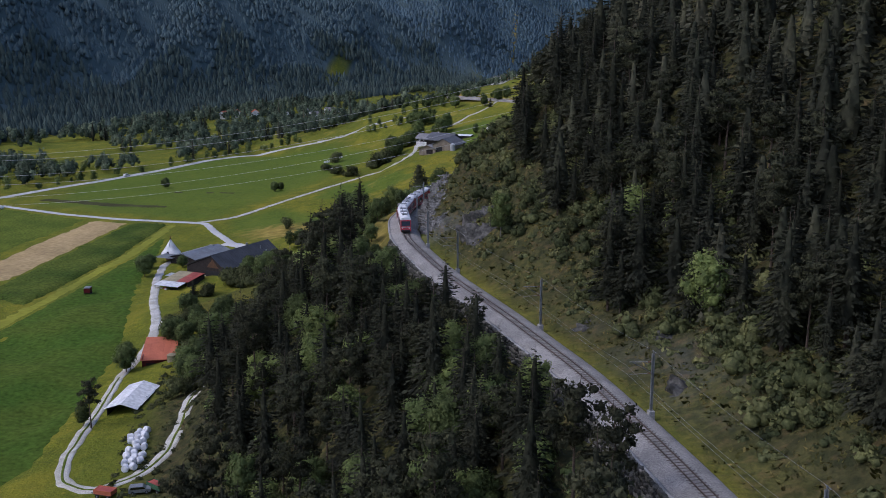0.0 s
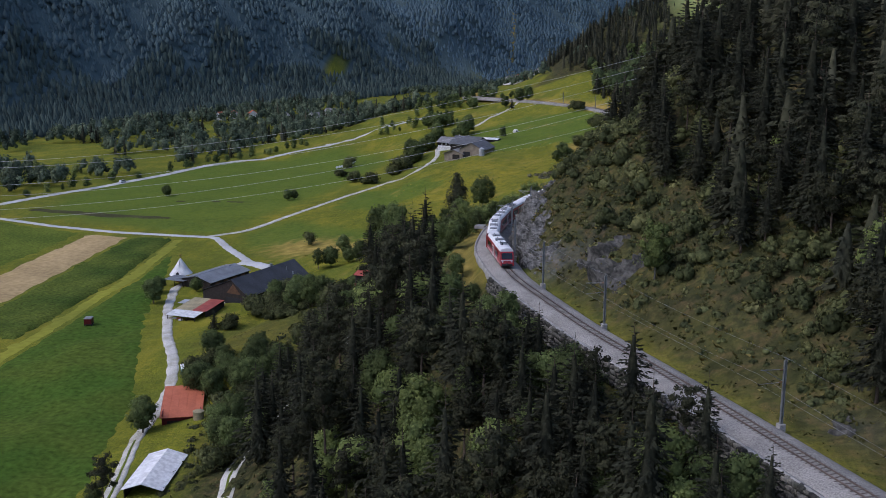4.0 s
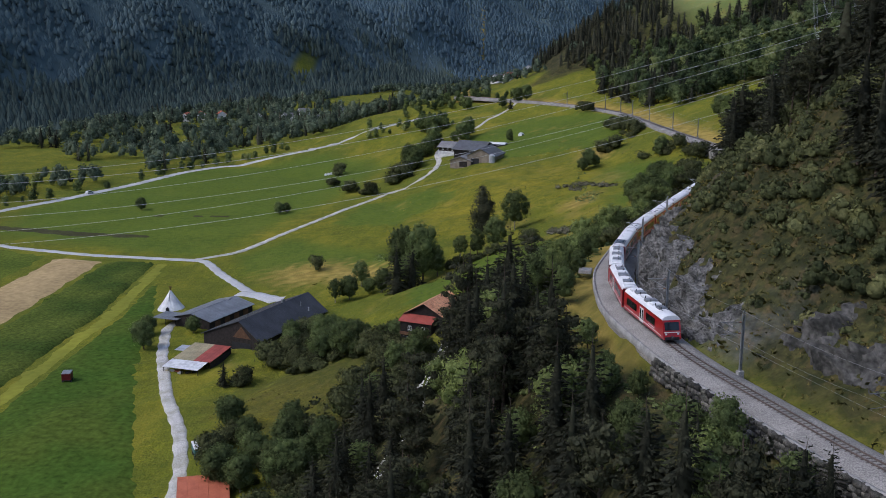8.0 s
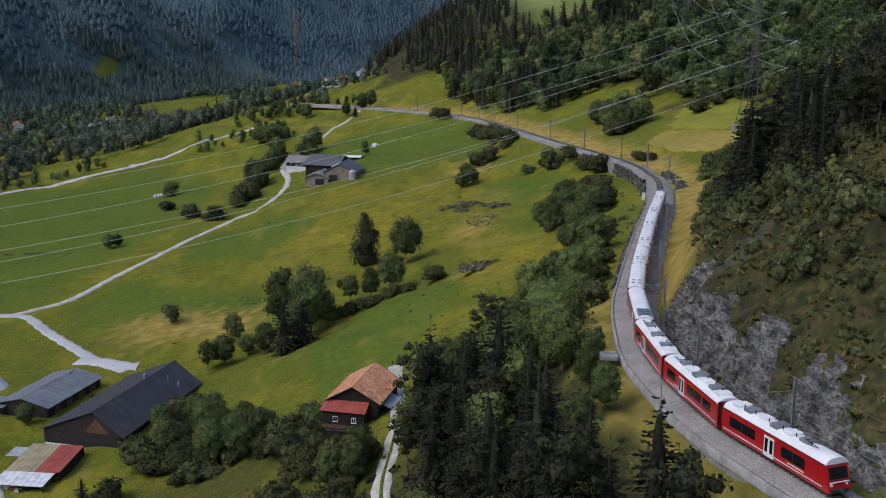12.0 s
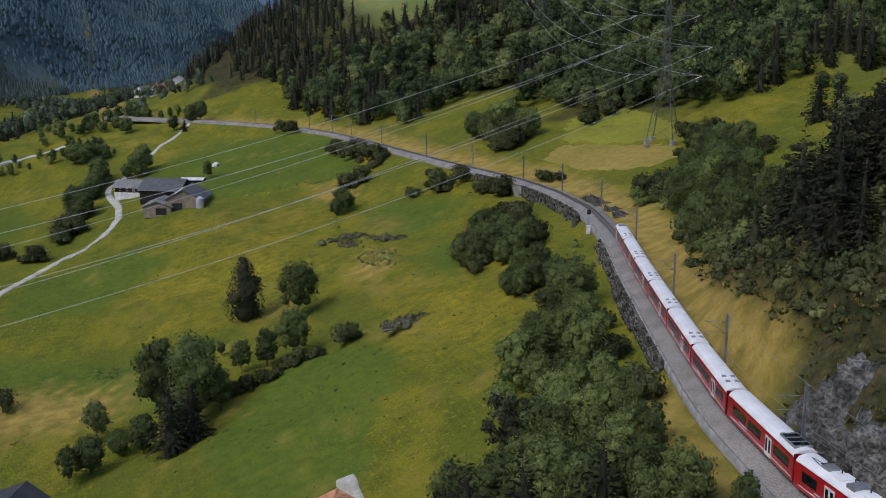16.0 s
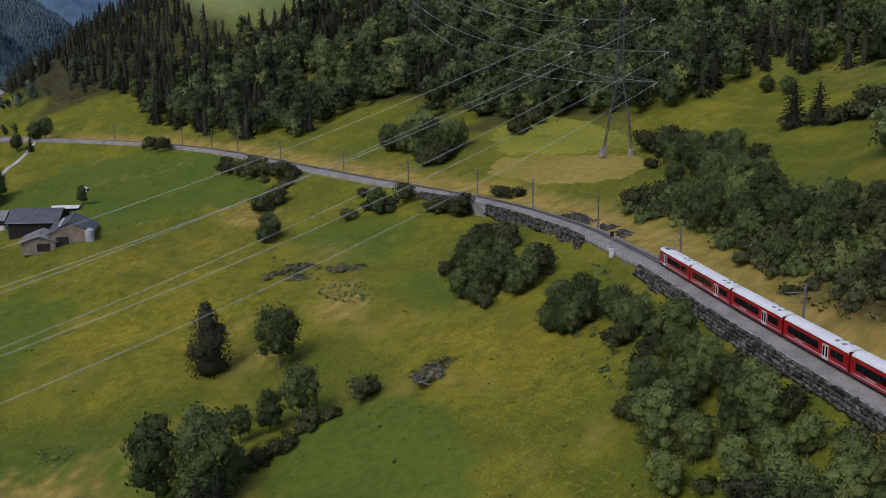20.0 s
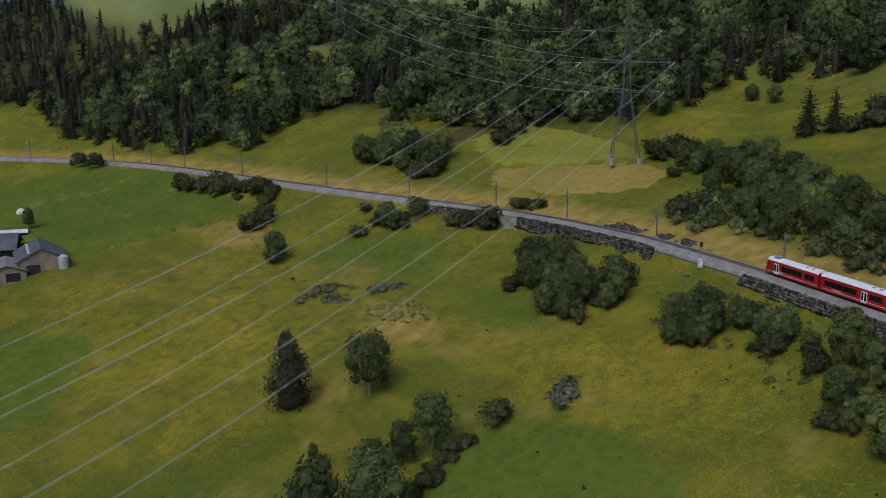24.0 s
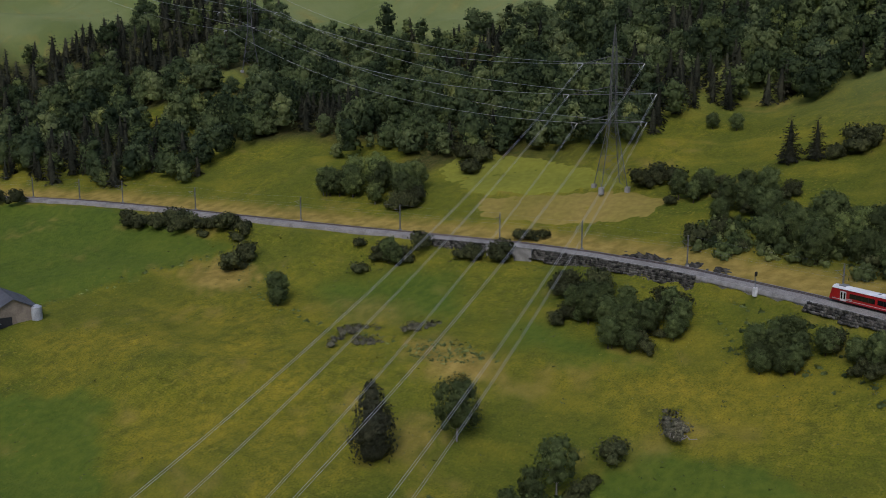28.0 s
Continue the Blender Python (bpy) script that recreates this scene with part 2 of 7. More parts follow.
RED = mat("train_red", (0.42, 0.010, 0.014), 0.3, vary=0.06, scale=0.2, second=(0.36, 0.009, 0.012), coat=0.4, spec=0.5)
RED_DARK = mat("train_dark_red", (0.12, 0.008, 0.010), 0.5, vary=0.15, scale=1)
ROOF_WHITE = mat("train_roof_white", (0.80, 0.80, 0.80), 0.45, vary=0.05, scale=0.3, second=(0.70, 0.70, 0.70))
WHITE = mat("white_paint", (0.74, 0.74, 0.72), 0.5, vary=0.06, scale=1)
GREY = mat("grey_steel", (0.30, 0.31, 0.32), 0.5, 0.5, vary=0.15, scale=2)
DARK = mat("underframe_dark", (0.03, 0.03, 0.032), 0.7, vary=0.3, scale=2)
GLASS = mat("window_glass", (0.012, 0.013, 0.015), 0.08, vary=0.1, scale=1, spec=0.6)
GALV = mat("galvanised_steel", (0.33, 0.34, 0.34), 0.5, 0.6, vary=0.2, scale=1.5)
LATTICE = mat("weathered_lattice_steel", (0.150, 0.155, 0.150), 0.6, 0.4, vary=0.2, scale=1.5)
WIRE = mat("wire_aluminium", (0.50, 0.50, 0.49), 0.45, 0.3, vary=0.05, scale=1)
ASPHALT = mat("lane_asphalt", (0.50, 0.495, 0.485), 0.9, vary=0.15, scale=0.12, fine=2, second=(0.40, 0.395, 0.385))
GRAVEL = mat("gravel_track", (0.52, 0.50, 0.455), 0.95, vary=0.3, scale=0.3, fine=4, second=(0.36, 0.345, 0.28))
CONCRETE = mat("concrete", (0.33, 0.32, 0.30), 0.9, vary=0.2, scale=0.6, second=(0.22, 0.215, 0.20))
STONE = mat("wall_stone", (0.125, 0.117, 0.100), 0.95, vary=0.5, scale=0.8, second=(0.050, 0.050, 0.038), island=0.75, objects=0.35, bump=0.04)
ROCK_DARK = mat("weathered_rock", (0.086, 0.083, 0.074), 0.95, vary=0.45, scale=0.4, fine=1.6, second=(0.026, 0.026, 0.022), bump=0.3)
ROCK = mat("rock", (0.178, 0.174, 0.162), 0.95, vary=0.7, scale=0.6, fine=2.6, second=(0.044, 0.044, 0.038), bump=0.6, objects=0.2)
TIMBER = mat("dark_timber", (0.035, 0.028, 0.024), 0.85, vary=0.35, scale=1.2, second=(0.022, 0.018, 0.016), objects=0.3)
TIMBER_WARM = mat("warm_timber", (0.14, 0.075, 0.04), 0.85, vary=0.35, scale=1.2)
ROOF_DARK = mat("dark_roof_sheet", (0.058, 0.060, 0.064), 0.6, vary=0.15, scale=0.3, objects=0.1)
ROOF_GREY = mat("grey_roof_sheet", (0.185, 0.200, 0.215), 0.5, vary=0.15, scale=0.3, objects=0.1)
TILE = mat("clay_tile", (0.72, 0.37, 0.20), 0.85, vary=0.25, scale=0.7, second=(0.56, 0.25, 0.125), objects=0.22, island=0.2)
ROOF_RED = mat("red_sheet", (0.38, 0.085, 0.06), 0.55, vary=0.12, scale=0.4)
ROOF_RUST = mat("orange_roof", (0.50, 0.150, 0.075), 0.7, vary=0.15, scale=0.5, second=(0.42, 0.12, 0.06), objects=0.1)
CANVAS = mat("white_canvas", (0.78, 0.78, 0.76), 0.8, vary=0.05, scale=0.5)
BALE = mat("white_bale_wrap", (0.82, 0.82, 0.82), 0.4, vary=0.05, scale=0.6)
TINPALE = mat("pale_tin", (0.46, 0.48, 0.50), 0.5, vary=0.2, scale=0.5)
TINSTRAW = mat("straw_sheet", (0.36, 0.31, 0.18), 0.7, vary=0.2, scale=0.4, objects=0.1)
WHEAT = mat("ripe_wheat", (0.42, 0.31, 0.15), 0.9, vary=0.2, scale=0.06, fine=0.6, second=(0.34, 0.25, 0.12), spec=0.05)
MAIZE = mat("maize_leaves", (0.085, 0.110, 0.018), 0.9, vary=0.4, scale=0.05, fine=1.1, second=(0.045, 0.072, 0.012), bump=0.3, spec=0.05)
POTATO = mat("crop_leaves", (0.072, 0.104, 0.015), 0.9, vary=0.35, scale=0.04, fine=0.7, second=(0.052, 0.096, 0.013), bump=0.25, spec=0.05)
MOWN = mat("mown_grass", (0.245, 0.248, 0.034), 0.9, vary=0.12, scale=0.03, fine=0.5, second=(0.185, 0.195, 0.030), spec=0.05)
LUSH = mat("lush_grass", (0.112, 0.142, 0.020), 0.9, vary=0.35, scale=0.05, fine=0.9, second=(0.078, 0.108, 0.016), spec=0.05)
SOIL = mat("dark_soil", (0.075, 0.072, 0.036), 0.95, vary=0.25, scale=0.1, fine=1, spec=0.05)
DRYGRASS = mat("dry_grass", (0.300, 0.232, 0.060), 0.9, vary=0.14, scale=0.04, fine=0.5, second=(0.235, 0.198, 0.042), spec=0.05)


def ground_material():
    """Meadow, woodland floor, bare slope and rock, mixed by what grows there and by steepness."""
    m = bpy.data.materials.new("ground")
    m.use_nodes = True
    n, l = m.node_tree.nodes, m.node_tree.links
    b = n["Principled BSDF"]
    b.inputs["Roughness"].default_value, b.inputs["Specular IOR Level"].default_value = 0.95, 0.1
    co, at, geo = n.new("ShaderNodeTexCoord"), n.new("ShaderNodeAttribute"), n.new("ShaderNodeNewGeometry")
    at.attribute_name = "cover"
    parts, slope = n.new("ShaderNodeSeparateColor"), n.new("ShaderNodeSeparateXYZ")
    l.new(at.outputs["Color"], parts.inputs["Color"]), l.new(geo.outputs["Normal"], slope.inputs["Vector"])

    def grain(scale, detail=5, low=0.35, high=0.65, stretch=None):
        q, r = n.new("ShaderNodeTexNoise"), n.new("ShaderNodeMapRange")
        q.inputs["Scale"].default_value, q.inputs["Detail"].default_value = scale, detail
        r.inputs["From Min"].default_value, r.inputs["From Max"].default_value = low, high
        if stretch:
            mp = n.new("ShaderNodeMapping")
            mp.inputs["Scale"].default_value, mp.inputs["Rotation"].default_value = stretch, (0.5, 0.4, 0.3)
            l.new(co.outputs["Object"], mp.inputs["Vector"]), l.new(mp.outputs["Vector"], q.inputs["Vector"])
        else:
            l.new(co.outputs["Object"], q.inputs["Vector"])
        l.new(q.outputs["Fac"], r.inputs["Value"])
        return r.outputs["Result"]

    def mix(f, a, c):
        q = n.new("ShaderNodeMix")
        q.data_type = "RGBA"
        for key, v in (("A", a), ("B", c)):
            if isinstance(v, tuple):
                q.inputs[key].default_value = (*v, 1)
            else:
                l.new(v, q.inputs[key])
        l.new(f, q.inputs["Factor"])
        return q.outputs["Result"]

    def times(a, c):
        q = n.new("ShaderNodeMath")
        q.operation = "MULTIPLY"
        for k, v in enumerate((a, c)):
            if isinstance(v, float):
                q.inputs[k].default_value = v
            else:
                l.new(v, q.inputs[k])
        return q.outputs["Value"]

    grass = mix(grain(0.016), (0.088, 0.120, 0.011), (0.190, 0.192, 0.014))
    grass = mix(times(grain(0.07, 6), 0.6), grass, (0.260, 0.236, 0.019))
    grass = mix(times(at.outputs["Alpha"], grain(0.05, 5, 0.15, 0.6)), grass, mix(grain(0.12, 6), (0.240, 0.204, 0.016), (0.370, 0.290, 0.024)))
    grass = mix(times(grain(0.45, 8), 0.65), grass, (0.084, 0.100, 0.012))
    grass = mix(times(grain(0.16, 6, 0.52, 0.70, (0.5, 1.6, 3.0)), 0.5), grass, (0.065, 0.085, 0.014))
    grass = mix(times(grain(0.6, 4, 0.5, 0.72, (3.2, 0.35, 1.0)), 0.30), grass, (0.275, 0.250, 0.028))
    grass = mix(times(grain(2.4, 5, 0.45, 0.66), 0.60), grass, (0.056, 0.072, 0.012))
    grass = mix(times(grain(0.9, 6, 0.56, 0.68), 0.52), grass, (0.300, 0.262, 0.034))
    grass = mix(times(grain(0.034, 3, 0.46, 0.60), 0.55), grass, mix(grain(1.1, 5), (0.070, 0.098, 0.012), (0.118, 0.132, 0.016)))
    grass = mix(times(grain(0.055, 4, 0.52, 0.66, (1.6, 0.7, 1.0)), 0.34), grass, mix(grain(1.3, 5), (0.250, 0.205, 0.020), (0.340, 0.285, 0.028)))
    lush = n.new("ShaderNodeAttribute")
    lush.attribute_name = "lush"
    grass = mix(times(lush.outputs["Fac"], 0.85), grass, mix(grain(0.5, 7), mix(grain(0.04), (0.064, 0.104, 0.013), (0.078, 0.126, 0.015)), mix(grain(0.04), (0.098, 0.142, 0.017), (0.118, 0.156, 0.019))))
    place, high = n.new("ShaderNodeSeparateXYZ"), n.new("ShaderNodeMapRange")
    high.inputs["From Min"].default_value, high.inputs["From Max"].default_value = 72, 108
    l.new(co.outputs["Object"], place.inputs["Vector"]), l.new(place.outputs["Z"], high.inputs["Value"])
    grass = mix(times(high.outputs["Result"], 0.85), grass, mix(grain(0.03, 6), (0.150, 0.190, 0.062), (0.210, 0.245, 0.095)))
    dry = mix(grain(0.25, 6), (0.225, 0.172, 0.036), (0.390, 0.285, 0.072))
    grass = mix(parts.outputs["Green"], grass, dry)
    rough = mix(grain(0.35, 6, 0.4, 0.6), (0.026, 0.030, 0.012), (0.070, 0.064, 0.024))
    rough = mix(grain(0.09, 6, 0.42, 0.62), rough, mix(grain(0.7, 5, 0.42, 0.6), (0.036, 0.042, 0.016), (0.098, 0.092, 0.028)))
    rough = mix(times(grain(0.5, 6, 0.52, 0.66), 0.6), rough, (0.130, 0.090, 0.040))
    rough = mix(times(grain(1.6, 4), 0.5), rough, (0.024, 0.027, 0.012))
    # ground under the far forest: the same blue-green haze put into its colour
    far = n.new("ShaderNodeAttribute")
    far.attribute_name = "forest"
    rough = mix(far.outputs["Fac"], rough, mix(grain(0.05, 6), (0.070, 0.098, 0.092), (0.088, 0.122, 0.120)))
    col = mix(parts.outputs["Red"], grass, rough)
    stone = mix(grain(0.45, 8, 0.35, 0.62, (0.35, 1.0, 2.6)), (0.045, 0.046, 0.047), (0.26, 0.26, 0.26))
    stone = mix(times(grain(2.5, 6), 0.5), stone, (0.10, 0.098, 0.092))
    steep = n.new("ShaderNodeMapRange")
    steep.inputs["From Min"].default_value, steep.inputs["From Max"].default_value = 0.60, 0.48
    l.new(slope.outputs["Z"], steep.inputs["Value"])
    bare = n.new("ShaderNodeMath")
    bare.operation, bare.use_clamp = "MULTIPLY", True
    l.new(parts.outputs["Blue"], bare.inputs[0]), l.new(grain(0.10, 6, 0.38, 0.56), bare.inputs[1])
    bare = times(bare.outputs["Value"], 1.0)
    col = mix(bare, col, stone)
    l.new(col, b.inputs["Base Color"])
    q = n.new("ShaderNodeBump")
    q.inputs["Strength"].default_value, q.inputs["Distance"].default_value = 0.7, 0.35
    l.new(grain(1.3, 6, 0.2, 0.8), q.inputs["Height"]), l.new(q.outputs["Normal"], b.inputs["Normal"])
    return m


# ---- helpers for meshes ----
def mesh_of(name, verts, faces, material=None, smooth=False, normals=None):
    """A mesh out of arrays: faces an (n, 3) or (n, 4) array, or a list of index tuples."""
    me = bpy.data.meshes.new(name)
    if isinstance(faces, np.ndarray):
        k = faces.shape[1]
        me.vertices.add(len(verts)), me.loops.add(faces.size), me.polygons.add(len(faces))
        me.vertices.foreach_set("co", np.asarray(verts, np.float32).ravel())
        me.loops.foreach_set("vertex_index", faces.astype(np.int32).ravel())
        me.polygons.foreach_set("loop_start", np.arange(0, faces.size, k, dtype=np.int32))
        me.update(calc_edges=True)
    else:
        me.from_pydata([tuple(v) for v in verts], [], faces)
    if material:
        me.materials.append(material)
    if smooth or normals is not None:
        me.polygons.foreach_set("use_smooth", np.ones(len(me.polygons), bool))
    if normals is not None:
        me.normals_split_custom_set_from_vertices(normals.tolist())
    return me


def part(name, bm, material, parent, label="", at=None):
    """Links a bmesh as one mesh object under a thing or a part."""
    me = bpy.data.meshes.new(name)
    bm.normal_update()
    bm.to_mesh(me), bm.free()
    me.materials.append(material)
    return put(name, me, parent, label, at)


def put(name, me, parent=None, label="", at=None):
    ob = new(name, me)
    if parent:
        ob.parent = parent
    if at is not None:
        ob.matrix_basis = at
    if label:
        ob["label"] = label
    return ob


def thing(name, m, label, category, group="", kind=""):
    ob = new(name)
    ob.matrix_basis = m
    ob.empty_display_size = 0.2
    return tagged(ob, label, category, group, kind)


def box(bm, lo, hi, m=None, bevel=0.0):
    lo, hi = Vector(lo), Vector(hi)
    made = bmesh.ops.create_cube(bm, size=1, matrix=(m or Matrix()) @ Matrix.LocRotScale((lo + hi) / 2, None, hi - lo))["verts"]
    if bevel:
        edges = list({e for v in made for e in v.link_edges})
        bmesh.ops.bevel(bm, geom=edges, offset=bevel, segments=1, affect="EDGES")
    return bm


def boxes(*pairs, bevel=0.0):
    bm = bmesh.new()
    for lo, hi in pairs:
        box(bm, lo, hi, bevel=bevel)
    return bm


def prism(outline, y0, y1, closed=True):
    """An outline in x, z drawn out along y."""
    bm = bmesh.new()
    a, b = [bm.verts.new((x, y0, z)) for x, z in outline], [bm.verts.new((x, y1, z)) for x, z in outline]
    n = len(outline)
    for k in range(n if closed else n - 1):
        bm.faces.new((a[k], a[(k + 1) % n], b[(k + 1) % n], b[k]))
    if closed:
        bm.faces.new(a[::-1]), bm.faces.new(b)
        bmesh.ops.recalc_face_normals(bm, faces=bm.faces)
    return bm


def rod(bm, a, b, r, r2=None, sides=5):
    a, b = Vector(a), Vector(b)
    q = (b - a).to_track_quat("Z", "Y").to_matrix()
    rings = [[bm.verts.new(p + q @ Vector((math.cos(6.2832 * k / sides) * s, math.sin(6.2832 * k / sides) * s, 0))) for k in range(sides)] for p, s in ((a, r), (b, r if r2 is None else r2))]
    for k in range(sides):
        bm.faces.new((rings[0][k], rings[0][(k + 1) % sides], rings[1][(k + 1) % sides], rings[1][k]))
    bm.faces.new(rings[0][::-1]), bm.faces.new(rings[1])
    return bm


def z_of(x, y):
    return float(land(x, y))


def strip(name, line, width, material, lift=0.12, step=2.0, label="", category="", kind="structure", crown=0.0):
    """A road laid over the ground along a line of x, y."""
    p = np.array(line, float)
    s = np.r_[0, np.cumsum(np.hypot(*np.diff(p, axis=0).T))]
    g = np.arange(0, s[-1], step)
    k = np.hanning(9)
    x, y = (np.convolve(np.r_[[v[0]] * 4, v, [v[-1]] * 4], k / k.sum(), "valid") for v in (np.interp(g, s, p[:, 0]), np.interp(g, s, p[:, 1])))
    tx, ty = np.gradient(x), np.gradient(y)
    n = np.hypot(tx, ty)
    across = np.array([-0.5, -0.46, -0.2, 0.2, 0.46, 0.5])
    ragged = 1 + 0.10 * np.sin(g * 0.9)[:, None] + 0.05 * np.sin(g * 2.3 + 1)[:, None]
    X = x[:, None] + (-ty / n)[:, None] * across * width * ragged
    Y = y[:, None] + (tx / n)[:, None] * across * width * ragged
    Z = land(X, Y) + lift * np.array([-1.5, 1, 1.2, 1.2, 1, -1.5])
    v = np.stack([X, Y, Z], -1).reshape(-1, 3)
    i = (np.arange(len(g) - 1)[:, None] * 6 + np.arange(5)).ravel()
    return tagged(put(name, mesh_of(name, v, np.stack([i, i + 6, i + 7, i + 1], 1), material, True)), label, category, kind=kind)


def field(name, corners, material, lift=0.10, cell=3.0, label="", category="field", height=0.0, ragged=1.2):
    """A parcel of land with its own growth, lying on the ground inside a four- or more-cornered outline."""
    c = np.array(corners, float)
    lo, hi = c.min(0), c.max(0)
    gx, gy = np.arange(lo[0] - cell, hi[0] + 2 * cell, cell), np.arange(lo[1] - cell, hi[1] + 2 * cell, cell)
    bm = bmesh.new()
    rim, pts = [], []
    for a, b in zip(c, np.roll(c, -1, 0)):
        n = max(2, int(np.hypot(*(b - a)) / cell))
        for k in range(n):
            q = a + (b - a) * k / n
            w = ragged * float(waves(q[0], q[1], 9, 21))
            t = (b - a) / np.hypot(*(b - a))
            rim.append(q + w * 0.5 * np.array([-t[1], t[0]]))
    rim = np.array(rim)

    def inside(x, y):
        a, b = rim, np.roll(rim, -1, 0)
        hit = ((a[:, 1] > y) != (b[:, 1] > y)) & (x < (b[:, 0] - a[:, 0]) * (y - a[:, 1]) / (b[:, 1] - a[:, 1] + 1e-9) + a[:, 0])
        return hit.sum() % 2 == 1

    from mathutils.geometry import delaunay_2d_cdt
    pts = [Vector(q) for q in rim]
    m = len(pts)
    for x in gx:
        for y in gy:
            if inside(x, y) and np.min(np.hypot(rim[:, 0] - x, rim[:, 1] - y)) > cell * 0.5:
                pts.append(Vector((x, y)))
    vs, _, fs, *_ = delaunay_2d_cdt(pts, [], [list(range(m))], 1, 1e-4)
    va = np.array([tuple(v) for v in vs])
    z = land(va[:, 0], va[:, 1]) + lift + height * (1 + 0.18 * waves(va[:, 0], va[:, 1], 7, 22))
    edge = np.min(np.hypot(va[:, 0, None] - rim[:, 0], va[:, 1, None] - rim[:, 1]), 1)
    z = z - (height + lift + 0.05) * (edge < 0.4 * cell)
    v3 = np.c_[va, z]
    return tagged(put(name, mesh_of(name, v3, [tuple(f) for f in fs], material, True)), label, category, kind="structure")


# ---- ground ----
def spaced(lo, hi, near_lo, near_hi, step, growth=1.13):
    """Coordinates that are close together near the place and widen towards the horizon."""
    mid = list(np.arange(near_lo, near_hi + step, step))
    a, s = [], step
    while (a[-1] if a else near_lo) > lo:
        s = min(s * growth, 90)
        a.append((a[-1] if a else near_lo) - s)
    c, s = [], step
    while (c[-1] if c else mid[-1]) < hi:
        s = min(s * growth, 90)
        c.append((c[-1] if c else mid[-1]) + s)
    return np.array(a[::-1] + mid + c)


def rail_gap(x, y):
    """Signed distance from the railway, uphill positive."""
    lean = (rail_x(y + 4) - rail_x(y - 4)) / 8
    return (x - rail_x(y)) / np.sqrt(1 + lean ** 2)


# openings in the wood above the line
GLADES = ((131, 636, 12, 17), (173, 632, 8, 13), (152, 613, 12, 16), (111, 536, 24, 26), (188, 631, 5, 5))


def glade(x, y):
    """A mown clearing in the forest across the valley."""
    off, way = np.interp(y, BASE_Y, BASE_X) - x, 0.416 * (x + 277) + 0.909 * (y - 1410)
    return np.clip(3 * (1 - ((off - 84) / 13) ** 2 - (way / 44) ** 2), 0, 1)


def cover(x, y):
    """Shares of rough woodland floor, dry grass and bare rock."""
    d = rail_gap(x, y)
    south = np.clip((262 - y) / 25, 0, 1)
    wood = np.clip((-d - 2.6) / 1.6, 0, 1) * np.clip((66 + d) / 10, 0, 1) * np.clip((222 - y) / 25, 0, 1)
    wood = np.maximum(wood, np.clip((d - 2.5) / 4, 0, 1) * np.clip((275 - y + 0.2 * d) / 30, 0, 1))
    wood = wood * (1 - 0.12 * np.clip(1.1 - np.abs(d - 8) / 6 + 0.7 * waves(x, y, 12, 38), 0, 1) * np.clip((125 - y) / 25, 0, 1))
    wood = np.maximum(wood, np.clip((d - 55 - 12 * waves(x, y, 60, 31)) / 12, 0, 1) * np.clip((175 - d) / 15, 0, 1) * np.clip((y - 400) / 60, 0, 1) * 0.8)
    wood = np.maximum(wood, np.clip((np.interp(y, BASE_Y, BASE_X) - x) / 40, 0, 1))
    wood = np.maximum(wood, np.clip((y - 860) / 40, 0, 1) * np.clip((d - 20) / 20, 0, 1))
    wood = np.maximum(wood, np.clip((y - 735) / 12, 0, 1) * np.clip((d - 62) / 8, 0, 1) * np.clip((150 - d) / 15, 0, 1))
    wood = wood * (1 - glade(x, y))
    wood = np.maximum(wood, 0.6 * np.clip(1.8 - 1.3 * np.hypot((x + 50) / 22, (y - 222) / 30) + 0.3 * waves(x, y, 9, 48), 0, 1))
    dry = np.clip(0.5 * waves(x, y, 48, 32) + 0.4 * waves(x, y, 13, 33) - 0.45, 0, 0.4) * np.clip((y - 200) / 60, 0, 1)
    wood = wood * (1 - np.clip((11 - d) / 3, 0, 1) * np.clip((d - 2) / 2, 0, 1) * np.clip((y - 201) / 8, 0, 1))
    for cx, cy, rx, ry in GLADES:
        wood = wood * np.clip(2.2 * np.hypot((x - cx) / rx, (y - cy) / ry) - 1.6, 0, 1)
    dry = np.maximum(dry, np.clip(1.7 - np.abs(d - 7) / np.interp(y, [200, 260, 300], [3.2, 4.5, 6.5]) + 0.25 * waves(x, y, 9, 50), 0, 1) * np.clip((y - 201) / 10, 0, 1))
    dry = np.maximum(dry, 0.2 * np.clip(1.3 - np.abs(d - 9) / 7 + 0.4 * waves(x, y, 12, 38), 0, 1) * np.clip((125 - y) / 25, 0, 1))
    dry = dry * np.where(d < -125, 0.15, 1)
    bank = np.clip((-d - 3) / 1, 0, 1) * np.clip((9.5 + d + 2 * waves(x, y, 9, 78)) / 2, 0, 1) * np.clip((y - 134) / 8, 0, 1) * np.clip((232 - y) / 10, 0, 1)
    dry, wood = np.maximum(dry, 0.8 * bank), wood * (1 - 0.75 * bank)
    for cx, cy, rx, ry, a in ((19, 376, 6, 10, 1), (-60, 344, 13, 13, 1.0), (35, 480, 8, 14, 1.0), (-75, 349, 16, 16, 1.0), (24, 388, 5, 8, 0.8), (-8, 372, 8, 9, 0.5), (36, 420, 6, 14, 0.4)):
        dry = np.maximum(dry, a * np.clip(1.6 - 1.2 * np.hypot((x - cx) / rx, (y - cy) / ry) + 0.45 * waves(x, y, 7, 39), 0, 1))
    rock = np.clip((d - 3.5) / 3, 0, 1) * np.clip((11 - d + 6 * waves(x, y, 18, 34)) / 9, 0, 1) * 0.7 * np.clip((y - 128) / 10, 0, 1) * np.clip((206 - y) / 10, 0, 1)
    rock = np.maximum(rock, 0.2 * np.clip(1 - np.abs(d - 12) / 9, 0, 1) * np.clip(1 - np.abs(y - 38 - 5) / 30, 0, 1))
